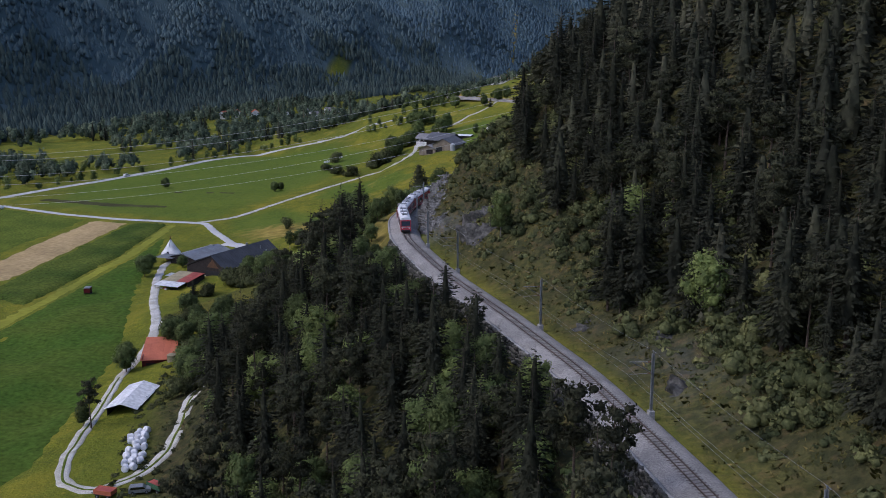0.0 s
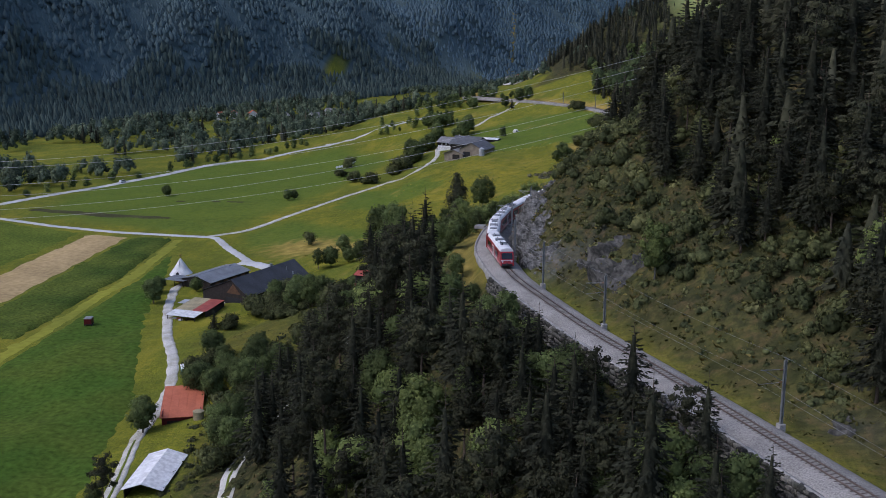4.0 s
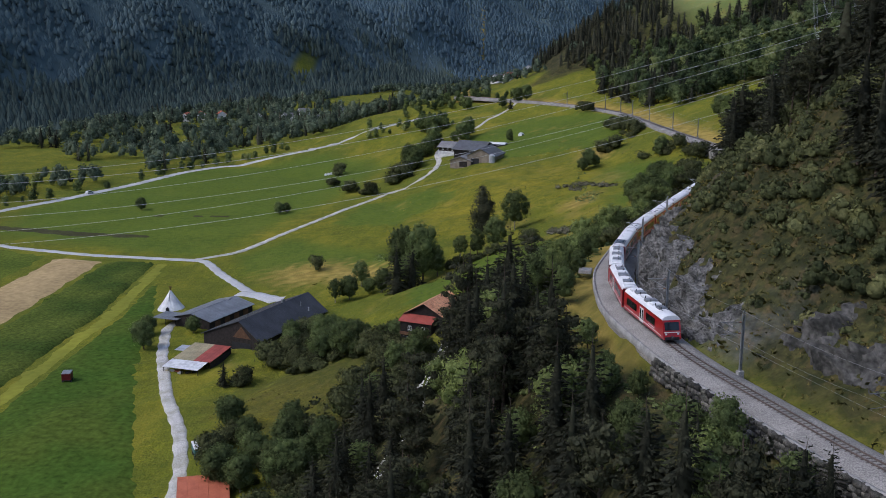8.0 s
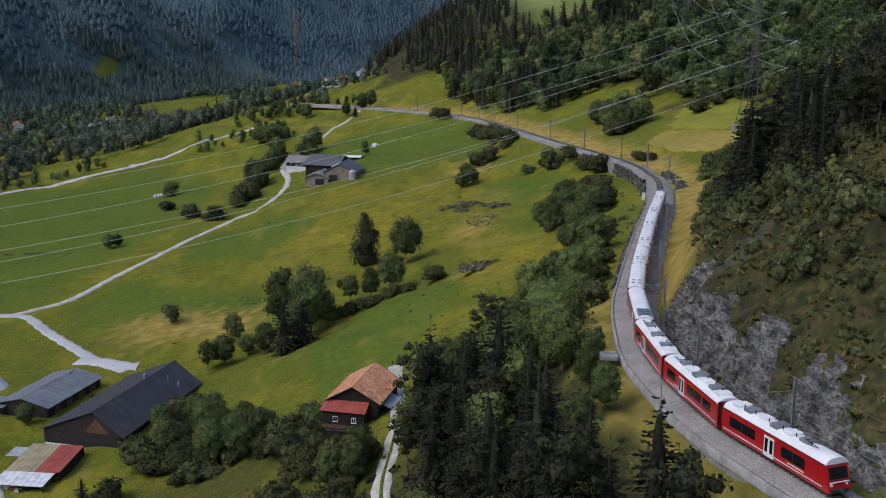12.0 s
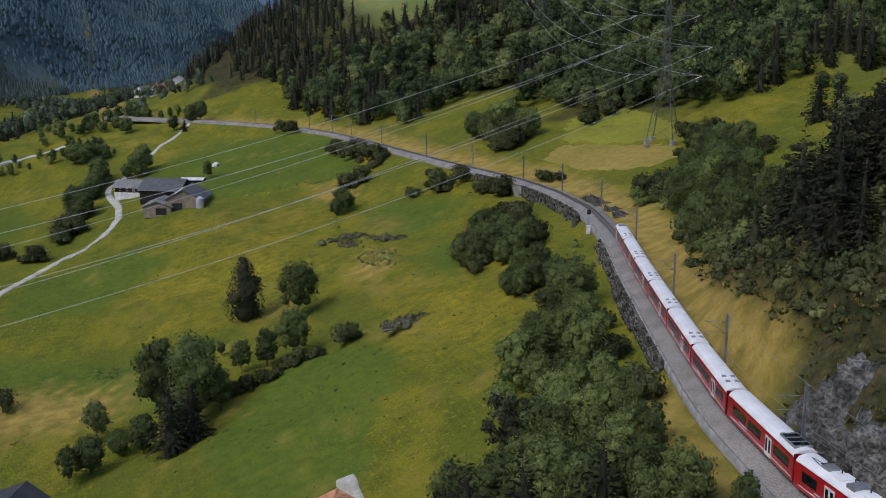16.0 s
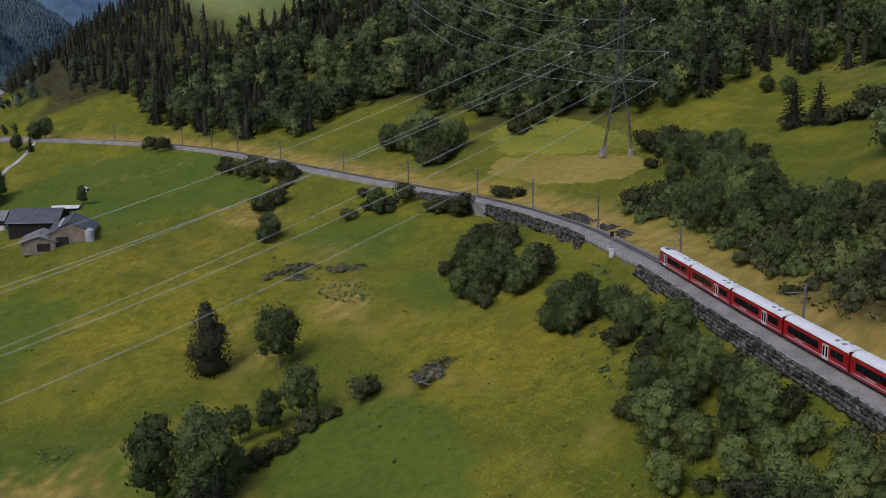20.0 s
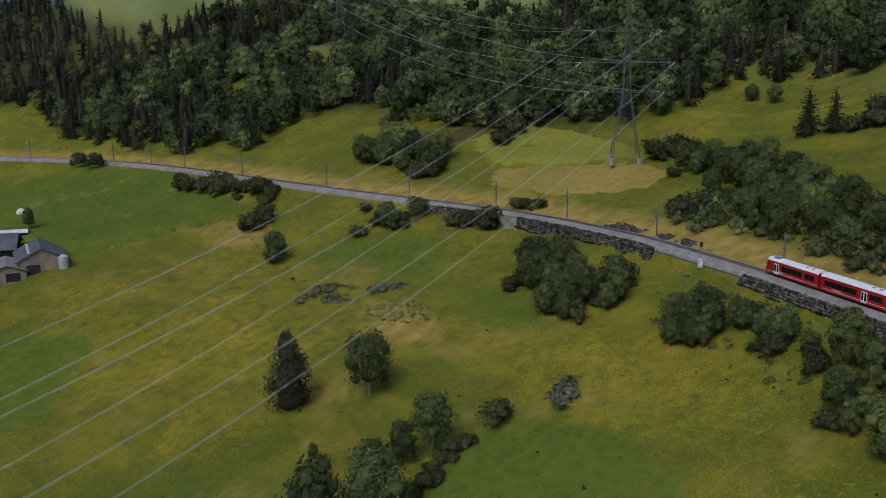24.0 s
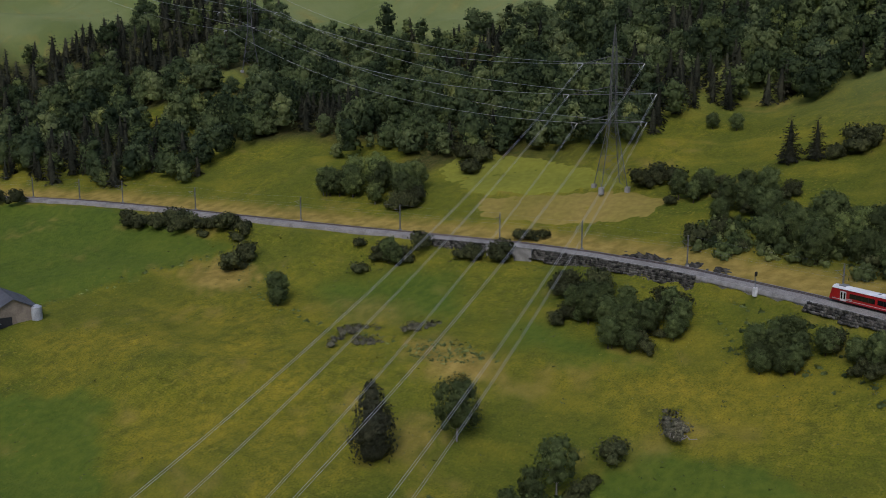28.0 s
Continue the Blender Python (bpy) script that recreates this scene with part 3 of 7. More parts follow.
    yellow = 0
    for cx, cy, rx, ry in ((8, 455, 26, 42), (-8, 420, 26, 26), (-28, 405, 22, 26), (-50, 345, 20, 14), (20, 350, 14, 18), (34, 488, 10, 20), (-60, 215, 12, 15), (24, 318, 16, 26), (105, 405, 22, 24), (-118, 440, 34, 30), (-14, 470, 20, 24)):
        yellow = np.maximum(yellow, np.clip(1.5 - np.hypot((x - cx) / rx, (y - cy) / ry) * 1.1 + 0.25 * waves(x, y, 14, 35), 0, 1))
    return wood, dry, rock, yellow


def parcel(x, y, corners, soft):
    """1 inside an outline, easing to 0 across its edge."""
    c = np.array(corners, float)
    odd, near = np.zeros(x.shape, bool), np.full(x.shape, 1e9)
    for a, b in zip(c, np.roll(c, -1, 0)):
        odd ^= ((a[1] > y) != (b[1] > y)) & (x < (b[0] - a[0]) * (y - a[1]) / (b[1] - a[1] + 1e-9) + a[0])
        w = b - a
        f = np.clip(((x - a[0]) * w[0] + (y - a[1]) * w[1]) / (w @ w), 0, 1)
        near = np.minimum(near, np.hypot(x - a[0] - f * w[0], y - a[1] - f * w[1]))
    return np.clip(0.5 + np.where(odd, near, -near) / soft, 0, 1)


LUSH_PARCELS = [([(42, 614), (56, 570), (54, 526), (50, 488), (37, 498), (15, 507), (-3, 514), (-22, 525), (-34, 545), (-30, 600), (10, 640)], 2), ([(-41, 473), (-27, 451), (-41, 433), (-53, 417), (-80, 430), (-72, 470)], 2),
                ([(-36, 292), (-25, 321), (-13, 327), (4, 323.5), (4.7, 314), (2, 298), (-1.5, 287), (-8, 275), (-13.5, 264), (-20, 248), (-34, 258)], 1.5), ([(42, 368), (31, 332), (27, 353), (36, 379)], 6), ([(-40, 330), (-100, 352), (-110, 380), (-95, 410), (-60, 380), (-30, 350)], 8),
                ([(-125, 380), (-230, 425), (-240, 520), (-200, 640), (-120, 660), (-75, 600), (-90, 500), (-112, 420)], 14), ([(59, 408), (44, 447), (30, 425), (40, 391)], 6)]

gx, gy = spaced(-3800, 3600, -215, 235, 2.5), spaced(-1500, 4700, -130, 760, 2.5)
GX, GY = np.meshgrid(gx, gy)
GZ = land(GX, GY)
i = (np.arange(len(gy) - 1)[:, None] * len(gx) + np.arange(len(gx) - 1)).ravel()
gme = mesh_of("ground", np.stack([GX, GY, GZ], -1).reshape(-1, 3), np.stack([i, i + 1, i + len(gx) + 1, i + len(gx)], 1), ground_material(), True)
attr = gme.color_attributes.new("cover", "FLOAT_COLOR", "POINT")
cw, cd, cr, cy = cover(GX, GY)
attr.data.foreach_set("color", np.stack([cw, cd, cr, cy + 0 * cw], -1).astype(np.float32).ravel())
lush = 0 * GX
for corners, soft in LUSH_PARCELS:
    lush = np.maximum(lush, parcel(GX + 2 * waves(GX, GY, 12, 36), GY + 2 * waves(GX, GY, 12, 37), corners, soft))
gme.attributes.new("lush", "FLOAT", "POINT").data.foreach_set("value", lush.astype(np.float32).ravel())
# share of ground that takes the far forest's painted haze tint
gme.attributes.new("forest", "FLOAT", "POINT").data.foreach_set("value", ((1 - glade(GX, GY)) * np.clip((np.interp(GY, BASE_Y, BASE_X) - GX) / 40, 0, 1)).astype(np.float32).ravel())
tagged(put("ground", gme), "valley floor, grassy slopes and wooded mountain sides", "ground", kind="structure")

# ---- roads and fields of the valley floor ----
strip("road", [(-420, 330), (-330, 385), (-264, 445), (-251, 483), (-233, 523), (-217, 571), (-205, 618), (-190, 650), (-160, 670), (-130, 680), (-90, 690), (-60, 700)], 6.0, ASPHALT, label="pale asphalt valley road between the meadows", category="road")
strip("lane", [(-340, 445), (-249, 417), (-209, 399), (-173, 386), (-141, 379), (-121, 375), (-108, 352), (-96, 332), (-89, 322), (-80, 313)], 3.6, ASPHALT, label="narrow pale asphalt lane to the barns", category="road")
strip("lane_to_farm", [(-126, 376), (-112, 389), (-103, 414), (-90, 439), (-80, 464), (-63, 491), (-48, 506), (-42, 525), (-41, 548), (-44, 575), (-44, 595), (-36, 606)], 3.0, GRAVEL, label="gravel lane climbing to the farm on the meadow", category="road", lift=0.16)
strip("lane_south", [(-93, 318), (-104, 304), (-108, 288), (-101, 262), (-89, 229), (-79, 207), (-74, 191), (-71, 172), (-70, 158), (-66, 141), (-62, 120), (-59, 104), (-55, 93), (-48, 88), (-40, 91), (-36, 101), (-37, 117), (-41, 133), (-41, 146), (-38, 152), (-34, 160), (-29, 170), (-26, 182), (-25, 204), (-20, 223), (-18.5, 246), (-17, 262)], 3.2, GRAVEL, label="pale gravel lane winding between farm sheds", category="road")
strip("lane_crown", [(-70, 158), (-66, 141), (-62, 120), (-59, 104), (-55, 93), (-48, 88), (-40, 91), (-36, 101), (-37, 117), (-41, 133), (-41, 146), (-38, 152), (-34, 160), (-29, 170), (-26, 182), (-25, 204), (-20, 223), (-18.5, 246)], 0.6, LUSH, lift=0.20, label="strip of grass between the wheel ruts of the lane", category="grass strip")
strip("farm_yard", [(-97, 326), (-88, 323), (-82, 317), (-77, 318)], 5.5, ASPHALT, label="pale yard between the barns", category="yard", lift=0.16)
strip("meadow_track", [(-41, 590), (-30, 622), (-17, 651), (-6, 670), (4, 690), (8, 712)], 2.4, GRAVEL, label="worn track over the upper meadow", category="road")
field("wheat_field", [(-160, 262), (-160, 300), (-160, 374), (-181, 381), (-181, 300), (-181, 240)], WHEAT, 0.1, 4, "ripe pale wheat strip with worn bare patches", height=0.5)
field("maize_field", [(-158, 240), (-158, 372), (-139, 370), (-134, 300), (-134, 225)], MAIZE, 0.1, 2.5, "dark green standing maize", height=1.0)
field("grass_strip", [(-133.6, 200), (-133.6, 300), (-138.6, 371), (-133, 371), (-127, 300), (-127, 195)], MOWN, 0.08, 3, "mown yellowish grass strip between crops")
field("crop_field", [(-126.5, 120), (-126.5, 300), (-131, 352), (-116, 300), (-105, 253), (-91, 213), (-80, 182), (-77, 160), (-70, 128), (-65, 100), (-70, 80), (-100, 70)], POTATO, 0.08, 2.5, "bright green low crop in rows", height=0.25)
field("north_field", [(-330, 330), (-300, 428), (-249, 412), (-185, 385), (-184, 240), (-260, 230)], LUSH, 0.08, 5, "even green meadow beside the wheat")
field("soil_patch", [(-243, 436), (-235, 444), (-160, 424), (-150, 416), (-190, 420)], SOIL, 0.08, 4, "narrow strip of dark tilled soil")
field("soil_strip", [(-190, 470), (-186, 474), (-125, 466), (-118, 461), (-150, 463)], SOIL, 0.08, 4, "thin dark tilled strip in the meadow")


# ---- railway ----
# arc length along the line
RS = np.r_[0, np.cumsum(np.hypot(np.diff(TY), np.diff(TX)))]


def on_line(s, side=0.0, up=0.0):
    """Place and heading on the line at arc length s (metres), side to the right of the way ahead."""
    y = float(np.interp(s, RS, TY))
    y2 = float(np.interp(s + 1, RS, TY))
    x, x2 = float(rail_x(y)), float(rail_x(y2))
    dx, dy = x2 - x, y2 - y
    n = math.hypot(dx, dy)
    return Vector((x + side * dy / n, y - side * dx / n, float(rail_z(y)) + up)), math.atan2(-dx, dy)


def s_of(y):
    return float(np.interp(y, TY, RS))


def along(name, outline, s0, s1, step, material, label="", category="", kind="structure", parent=None, smooth=False):
    """An outline (side, up) drawn along the railway."""
    ss = np.arange(s0, s1, step)
    rows = []
    for s in ss:
        p, a = on_line(s)
        rows += [(p.x + u * math.cos(a), p.y + u * math.sin(a), p.z + w) for u, w in outline]
    k = len(outline)
    i = (np.arange(len(ss) - 1)[:, None] * k + np.arange(k - 1)).ravel()
    ob = put(name, mesh_of(name, rows, np.stack([i, i + 1, i + k + 1, i + k], 1), material, smooth), parent)
    return tagged(ob, label, category, kind=kind)


S0, S1 = s_of(-300), s_of(741)
along("ballast_bed", [(-3.6, -2.4), (-3.5, -0.62), (-2.4, -0.58), (-1.75, -0.20), (1.75, -0.20), (2.5, -0.58), (3.1, -0.75), (4.1, -1.75)], S0, S1, 2.0, BALLAST, "grey-brown crushed stone railway bed", "track bed")
along("wall_coping", [(-3.8, -1.6), (-3.8, -0.50), (-3.45, -0.50), (-3.45, -1.2)], s_of(-60), s_of(430), 2.0, CONCRETE, "pale concrete coping along the railway wall", "coping")
rails = thing("rail", Matrix(), "two rusty steel rails on the ballast", "rail", kind="structure")
for side in (-0.53, 0.53):
    along("rail", [(side - 0.06, -0.19), (side - 0.035, 0.0), (side + 0.035, 0.0), (side + 0.06, -0.19)], S0, S1, 2.0, RAIL, parent=rails, kind="")

ss = np.arange(s_of(-60), s_of(735), 0.75)
V, F = [], []
for s in ss:
    p, a = on_line(s)
    c, q = math.cos(a), math.sin(a)
    for u, w in ((-0.95, -0.11), (0.95, -0.11), (0.95, 0.11), (-0.95, 0.11)):
        V.append((p.x + u * c - w * q, p.y + u * q + w * c, p.z - 0.165))
i = np.arange(len(ss)) * 4
sl = put("sleepers", mesh_of("sleepers", V, np.stack([i, i + 1, i + 2, i + 3], 1), SLEEPER), rails)
sl["kind"] = "stuff"

# ---- the train ----
HALF, SKIN = 1.34, [(1.30, 0.42), (1.34, 0.75), (1.34, 2.72), (1.29, 3.02)]
CROWN = [(1.30, 3.00), (1.24, 3.16), (1.02, 3.42), (0.62, 3.58), (0.0, 3.64)]


def car(length, style):
    """A rail car, lengthwise along y from 0 to length, rail top at z 0. style: front, middle, panel, motor, cab."""
    names = {"front": "red and white control car at the head of the train", "middle": "red coach with a white roof and long dark windows",
             "panel": "red coach whose white roof carries a dark panel", "motor": "red railcar with crowded grey roof gear", "cab": "red railcar with a driver's cab and roof gear"}
    ob = thing("rail_car", Matrix(), names[style], "rail car", "cars of the train")
    L = length - 0.5
    ring = [(-x, z) for x, z in SKIN] + [(x, z) for x, z in SKIN[::-1]]
    bm = prism(ring, 0.25, L + 0.25)
    if style in ("front", "cab"):
        for v in bm.verts:
            if v.co.y > L:
                v.co.y -= 0.55 * (v.co.z - 0.4) ** 1.5 / 3.3
                v.co.x *= 0.93
    part("body", bm, RED, ob)
    arch = [(-x, z) for x, z in CROWN] + [(x, z) for x, z in CROWN[-2::-1]]
    end = L - (0.55 if style in ("front", "cab") else 0.0)
    part("roof", prism(arch, 0.3, end + 0.15), ROOF_WHITE, ob, "white roof")
    part("underframe", boxes(((-1.15, 0.6, 0.25), (1.15, L, 0.46)), bevel=0.05), DARK, ob)
    for y in (3.0, L - 2.6):
        bogie = part("bogie", boxes(((-0.95, y - 1.5, 0.22), (-0.7, y + 1.5, 0.55)), ((0.7, y - 1.5, 0.22), (0.95, y + 1.5, 0.55)), ((-0.8, y - 0.25, 0.25), (0.8, y + 0.25, 0.5)), bevel=0.04), DARK, ob)
        for w in (-0.9, 0.9):
            bm = bmesh.new()
            bmesh.ops.create_cone(bm, cap_ends=True, segments=14, radius1=0.36, radius2=0.36, depth=1.16, matrix=pose(0, y + w, 0.36, 0, 90, 0))
            part("wheelset", bm, RAIL, bogie)
    part("gangway", boxes(((-0.9, -0.25, 0.55), (0.9, 0.26, 3.25)), bevel=0.12), RED_DARK if style != "motor" else DARK, ob, "dark red bellows")
    ribs = boxes(*[((-1.27, y, 0.6), (1.27, y + 0.14, 3.30)) for y in (0.22,)], bevel=0.05)
    part("end_ring", ribs, RED_DARK, ob)
    door_at = {"front": 12.9, "middle": 6.0, "panel": 6.2, "motor": 10.2, "cab": 8.2}[style]
    spans = {"front": [(1.6, 4.4), (5.0, 11.3)], "middle": [(1.5, 4.7), (7.9, L - 1.0)], "panel": [(1.2, 4.9), (8.2, 11.8), (12.4, L - 1.3)],
             "motor": [(2.0, 4.2), (4.6, 8.6), (12.2, 14.6)], "cab": [(1.6, 5.9), (10.1, L - 3.2)]}[style]
    for sx in (-1, 1):
        for a, b in spans:
            win = part("window", boxes(((sx * 1.335 - 0.02, a, 1.42), (sx * 1.335 + 0.02, b, 2.46)), bevel=0.012), GLASS, ob)
            n = max(1, round((b - a) / 1.75))
            for k in range(1, n):
                y = a + (b - a) * k / n
                put_bar = boxes(((sx * 1.357 - 0.006, y - 0.04, 1.42), (sx * 1.357 + 0.006, y + 0.04, 2.46)))
                part("mullion", put_bar, DARK, win)
        door = part("door", boxes(((sx * 1.345 - 0.03, door_at - 0.78, 0.55), (sx * 1.345 + 0.03, door_at + 0.78, 2.66)), bevel=0.015), WHITE, ob, "white double door")
        for w in (-0.38, 0.38):
            part("door_glass", boxes(((sx * 1.378 - 0.008, door_at + w - 0.22, 1.0), (sx * 1.378 + 0.008, door_at + w + 0.22, 2.42))), GLASS, door)
        part("stripe", boxes(((sx * 1.342 - 0.012, 0.5, 0.80), (sx * 1.342 + 0.012, L - 0.6, 0.90))), WHITE, ob, "thin white line")
        part("lettering", boxes(((sx * 1.342 - 0.01, L - 5.6, 1.08), (sx * 1.342 + 0.01, L - 3.2, 1.22))), WHITE, ob, "white lettering too small to read")
        part("gutter", boxes(((sx * 1.31 - 0.03, 0.4, 2.97), (sx * 1.31 + 0.03, L - 0.5, 3.03))), RED_DARK, ob)
    if style in ("front", "middle", "panel"):
        for y in (2.4, 4.2):
            part("roof_vent", boxes(((-0.75, y, 3.50), (-0.25, y + 0.6, 3.68)), ((0.25, y, 3.50), (0.75, y + 0.6, 3.68)), bevel=0.04), GREY, ob)
        part("roof_hatch", boxes(((-0.45, 0.9, 3.6), (0.45, 1.5, 3.70)), bevel=0.03), ROOF_WHITE, ob)
    if style == "front":
        part("roof_unit", boxes(((-0.8, L - 3.4, 3.45), (0.8, L - 1.7, 3.82)), bevel=0.08), GREY, ob)
    if style == "panel":
        part("roof_panel", boxes(((-0.95, 1.0, 3.50), (0.95, 4.6, 3.72)), bevel=0.06), GREY, ob)
        for y in (1.3, 2.4, 3.5):
            part("dark_panel", boxes(((-0.8, y, 3.715), (0.8, y + 0.8, 3.735))), GLASS, ob)
    if style in ("motor", "cab"):
        for k, y in enumerate((1.2, 3.0, 5.2, 7.4, 9.4, 11.6)):
            w = 0.85 - 0.12 * (k % 3)
            part("roof_box", boxes(((-w, y, 3.42), (w, y + 1.25, 3.80 + 0.07 * (k % 2))), bevel=0.06), GREY if k % 2 else ROOF_WHITE, ob)
            part("insulator", rod(bmesh.new(), (0.3, y + 1.5, 3.5), (0.3, y + 1.5, 3.98), 0.07), DARK, ob)
        bm = bmesh.new()
        for sx in (-0.55, 0.55):
            rod(bm, (sx, 12.9, 3.62), (sx, 14.4, 3.86), 0.035), rod(bm, (sx, 14.4, 3.86), (sx * 0.9, 12.6, 3.98), 0.03)
        rod(bm, (-0.8, 12.6, 4.0), (0.8, 12.6, 4.0), 0.04)
        part("pantograph", bm, DARK, ob, "folded dark pantograph")
    if style in ("front", "cab"):
        pane = boxes(((-1.02, L - 0.14, 1.65), (1.02, L + 0.07, 2.80)), bevel=0.05)
        bmesh.ops.rotate(pane, verts=pane.verts, cent=(0, L, 1.65), matrix=Matrix.Rotation(radians(18.5), 3, "X"))
        part("windscreen", pane, GLASS, ob)
        for sx in (-0.85, 0.85):
            part("headlight", boxes(((sx - 0.14, L - 0.02, 1.05), (sx + 0.14, L + 0.16, 1.27)), bevel=0.04), WHITE, ob, "white headlight")
        part("front_skirt", boxes(((-1.05, L + 0.0, 0.35), (1.05, L + 0.26, 0.78)), bevel=0.06), DARK, ob, "dark skirt under the cab")
        part("front_band", boxes(((-1.12, L + 0.04, 1.36), (1.12, L + 0.16, 1.46)), bevel=0.02), WHITE, ob, "white band across the cab front")
        part("coupler", boxes(((-0.2, L + 0.1, 0.55), (0.2, L + 0.75, 0.9)), bevel=0.05), DARK, ob)
    return ob


NOSE = s_of(303)
lengths = [(16.8, "front")] + [(18.0, "middle")] * 5 + [(18.0, "panel"), (16.2, "motor"), (16.2, "motor"), (17.2, "cab")]
models, at = {}, NOSE
for length, style in lengths:
    back, front = on_line(at - length + 2.5)[0], on_line(at - 2.5)[0]
    way = (front - back).normalized()
    turn = Matrix.Translation((front + back) / 2 - way * length / 2) @ way.to_track_quat("Y", "Z").to_matrix().to_4x4()
    if style == "cab":
        turn = turn @ pose(0, length, 0, 0, 0, 180)
    if style in models:
        copy_thing(models[style], turn)
    else:
        models[style] = car(length, style)
        models[style].matrix_basis = turn
    at -= length

# ---- masts of the overhead line, on the uphill side ----


def mast():
    ob = thing("catenary_mast", Matrix(), "slender grey steel mast holding the railway's overhead wire", "mast", "masts along the railway")
    part("post", rod(boxes(((-0.15, -0.03, 0), (0.15, 0.03, 7.6)), ((-0.16, -0.13, 0), (-0.11, 0.13, 7.6)), ((0.11, -0.13, 0), (0.16, 0.13, 7.6))), (0, 0, 7.6), (0, 0, 8.0), 0.06), GALV, ob)
    part("footing", boxes(((-0.4, -0.4, -1.4), (0.4, 0.4, 0.25)), bevel=0.06), CONCRETE, ob)
    bm = bmesh.new()
    rod(bm, (0, 0, 6.55), (-3.1, 0, 6.75), 0.05), rod(bm, (0, 0, 5.1), (-2.7, 0, 6.7), 0.04), rod(bm, (0, 0, 5.1), (-3.0, 0, 5.15), 0.035)
    part("bracket", bm, GALV, ob)
    bm = bmesh.new()
    for a in ((0.0, 6.55), (0.0, 5.1)):
        for k in range(3):
            bmesh.ops.create_cone(bm, cap_ends=True, segments=8, radius1=0.11, radius2=0.05, depth=0.1, matrix=pose(-0.35 - 0.14 * k, 0, a[1] + 0.02, 0, -90, 0))
    part("insulator", bm, TIMBER_WARM, ob)
    bm = boxes(((0.1, -0.5, 7.75), (0.16, 0.5, 7.83)))
    part("cross_arm", bm, GALV, ob)
    return ob


MAST_SIDE, first = 3.4, None
mast_s = [s_of(v) for v in (-118, -80, -44, -12, 25, 62, 101, 126, 149, 172, 195, 222, 257, 303, 345, 378, 405, 440, 480, 530, 568, 590, 612, 655)]
for s in mast_s:
    p, a = on_line(s, MAST_SIDE)
    m = Matrix.Translation(p - Vector((0, 0, 0.45))) @ Matrix.Rotation(a, 4, "Z")
    if first:
        copy_thing(first, m)
    else:
        first = mast()
        first.matrix_basis = m
for name, side, up, sag in (("contact_wire", 0.1, 4.75, 0.02), ("messenger_wire", 0.0, 5.9, 0.55), ("feeder_wire", MAST_SIDE + 0.15, 7.4, 0.5)):
    bm = bmesh.new()
    for a, b in zip(mast_s, mast_s[1:]):
        last = None
        p0, p1 = on_line(a, side, up)[0], on_line(b, side, up)[0]
        for k in range(7):
            f = k / 6
            p = p0.lerp(p1, f) - Vector((0, 0, sag * 4 * f * (1 - f)))
            if last is not None:
                rod(bm, last, p, 0.012, sides=3)
            last = p
    ob = part(name, bm, GREY, None)
    tagged(ob, "thin dark wire strung over the railway", "overhead wire")


# ---- trees ----
def unit(v):
    return v / (np.linalg.norm(v, axis=-1, keepdims=True) + 1e-9)


def quads(centres, along, across, out):
    """Rhombic leaf sprays of four corners each, turned outwards and lit as the crown's rounded surface."""
    out = unit(out)
    across = np.where((np.cross(across, along) * out).sum(1, keepdims=True) < 0, -across, across)
    v = np.stack([centres - along, centres + across, centres + along, centres - across], 1).reshape(-1, 3)
    return v, np.arange(len(v)).reshape(-1, 4), np.repeat(out, 4, 0)


def trunk_mesh(h, r, seed, sides=7, lean=0.02, limbs=()):
    bm = bmesh.new()
    rnd = random.Random(seed)
    p, q = Vector((0, 0, -0.8)), Vector((0, 0, 0))
    for k in range(3):
        f0, f1 = k / 3, (k + 1) / 3
        nxt = Vector((rnd.uniform(-lean, lean) * h * f1, rnd.uniform(-lean, lean) * h * f1, h * f1))
        rod(bm, p, nxt, r * (1.25 if k == 0 else 1 - f0 * 0.9), r * (1 - f1 * 0.9), sides)
        p = nxt
    for a, b, w in limbs:
        rod(bm, a, b, w, w * 0.35, 3)
    me = bpy.data.meshes.new("trunk")
    bm.to_mesh(me), bm.free()
    return me


def core(x, y, z, rx, rz, seed, seg=6, rings=(-0.8, -0.25, 0.35, 0.78, 0.98), rough=0.16):
    """The dense inside of a crown: an uneven rounded body of quads."""
    g = np.random.RandomState(seed)
    a = np.arange(seg) * 6.2832 / seg + g.uniform(0, 6)
    h = np.array(rings)[:, None]
    w = np.sqrt(np.maximum(0.02, 1 - h ** 2)) * (1 + rough * g.uniform(-1, 1, (len(rings), seg)))
    v = np.stack([x + rx * w * np.cos(a), y + rx * w * np.sin(a), z + rz * h + 0 * w], -1).reshape(-1, 3)
    i, j = np.meshgrid(np.arange(len(rings) - 1), np.arange(seg), indexing="ij")
    k = (j + 1) % seg
    f = np.stack([i * seg + j, i * seg + k, (i + 1) * seg + k, (i + 1) * seg + j], -1).reshape(-1, 4)
    return v, f, unit((v - [x, y, z]) / [rx, rx, rz]) + np.array([0, 0, 0.25])


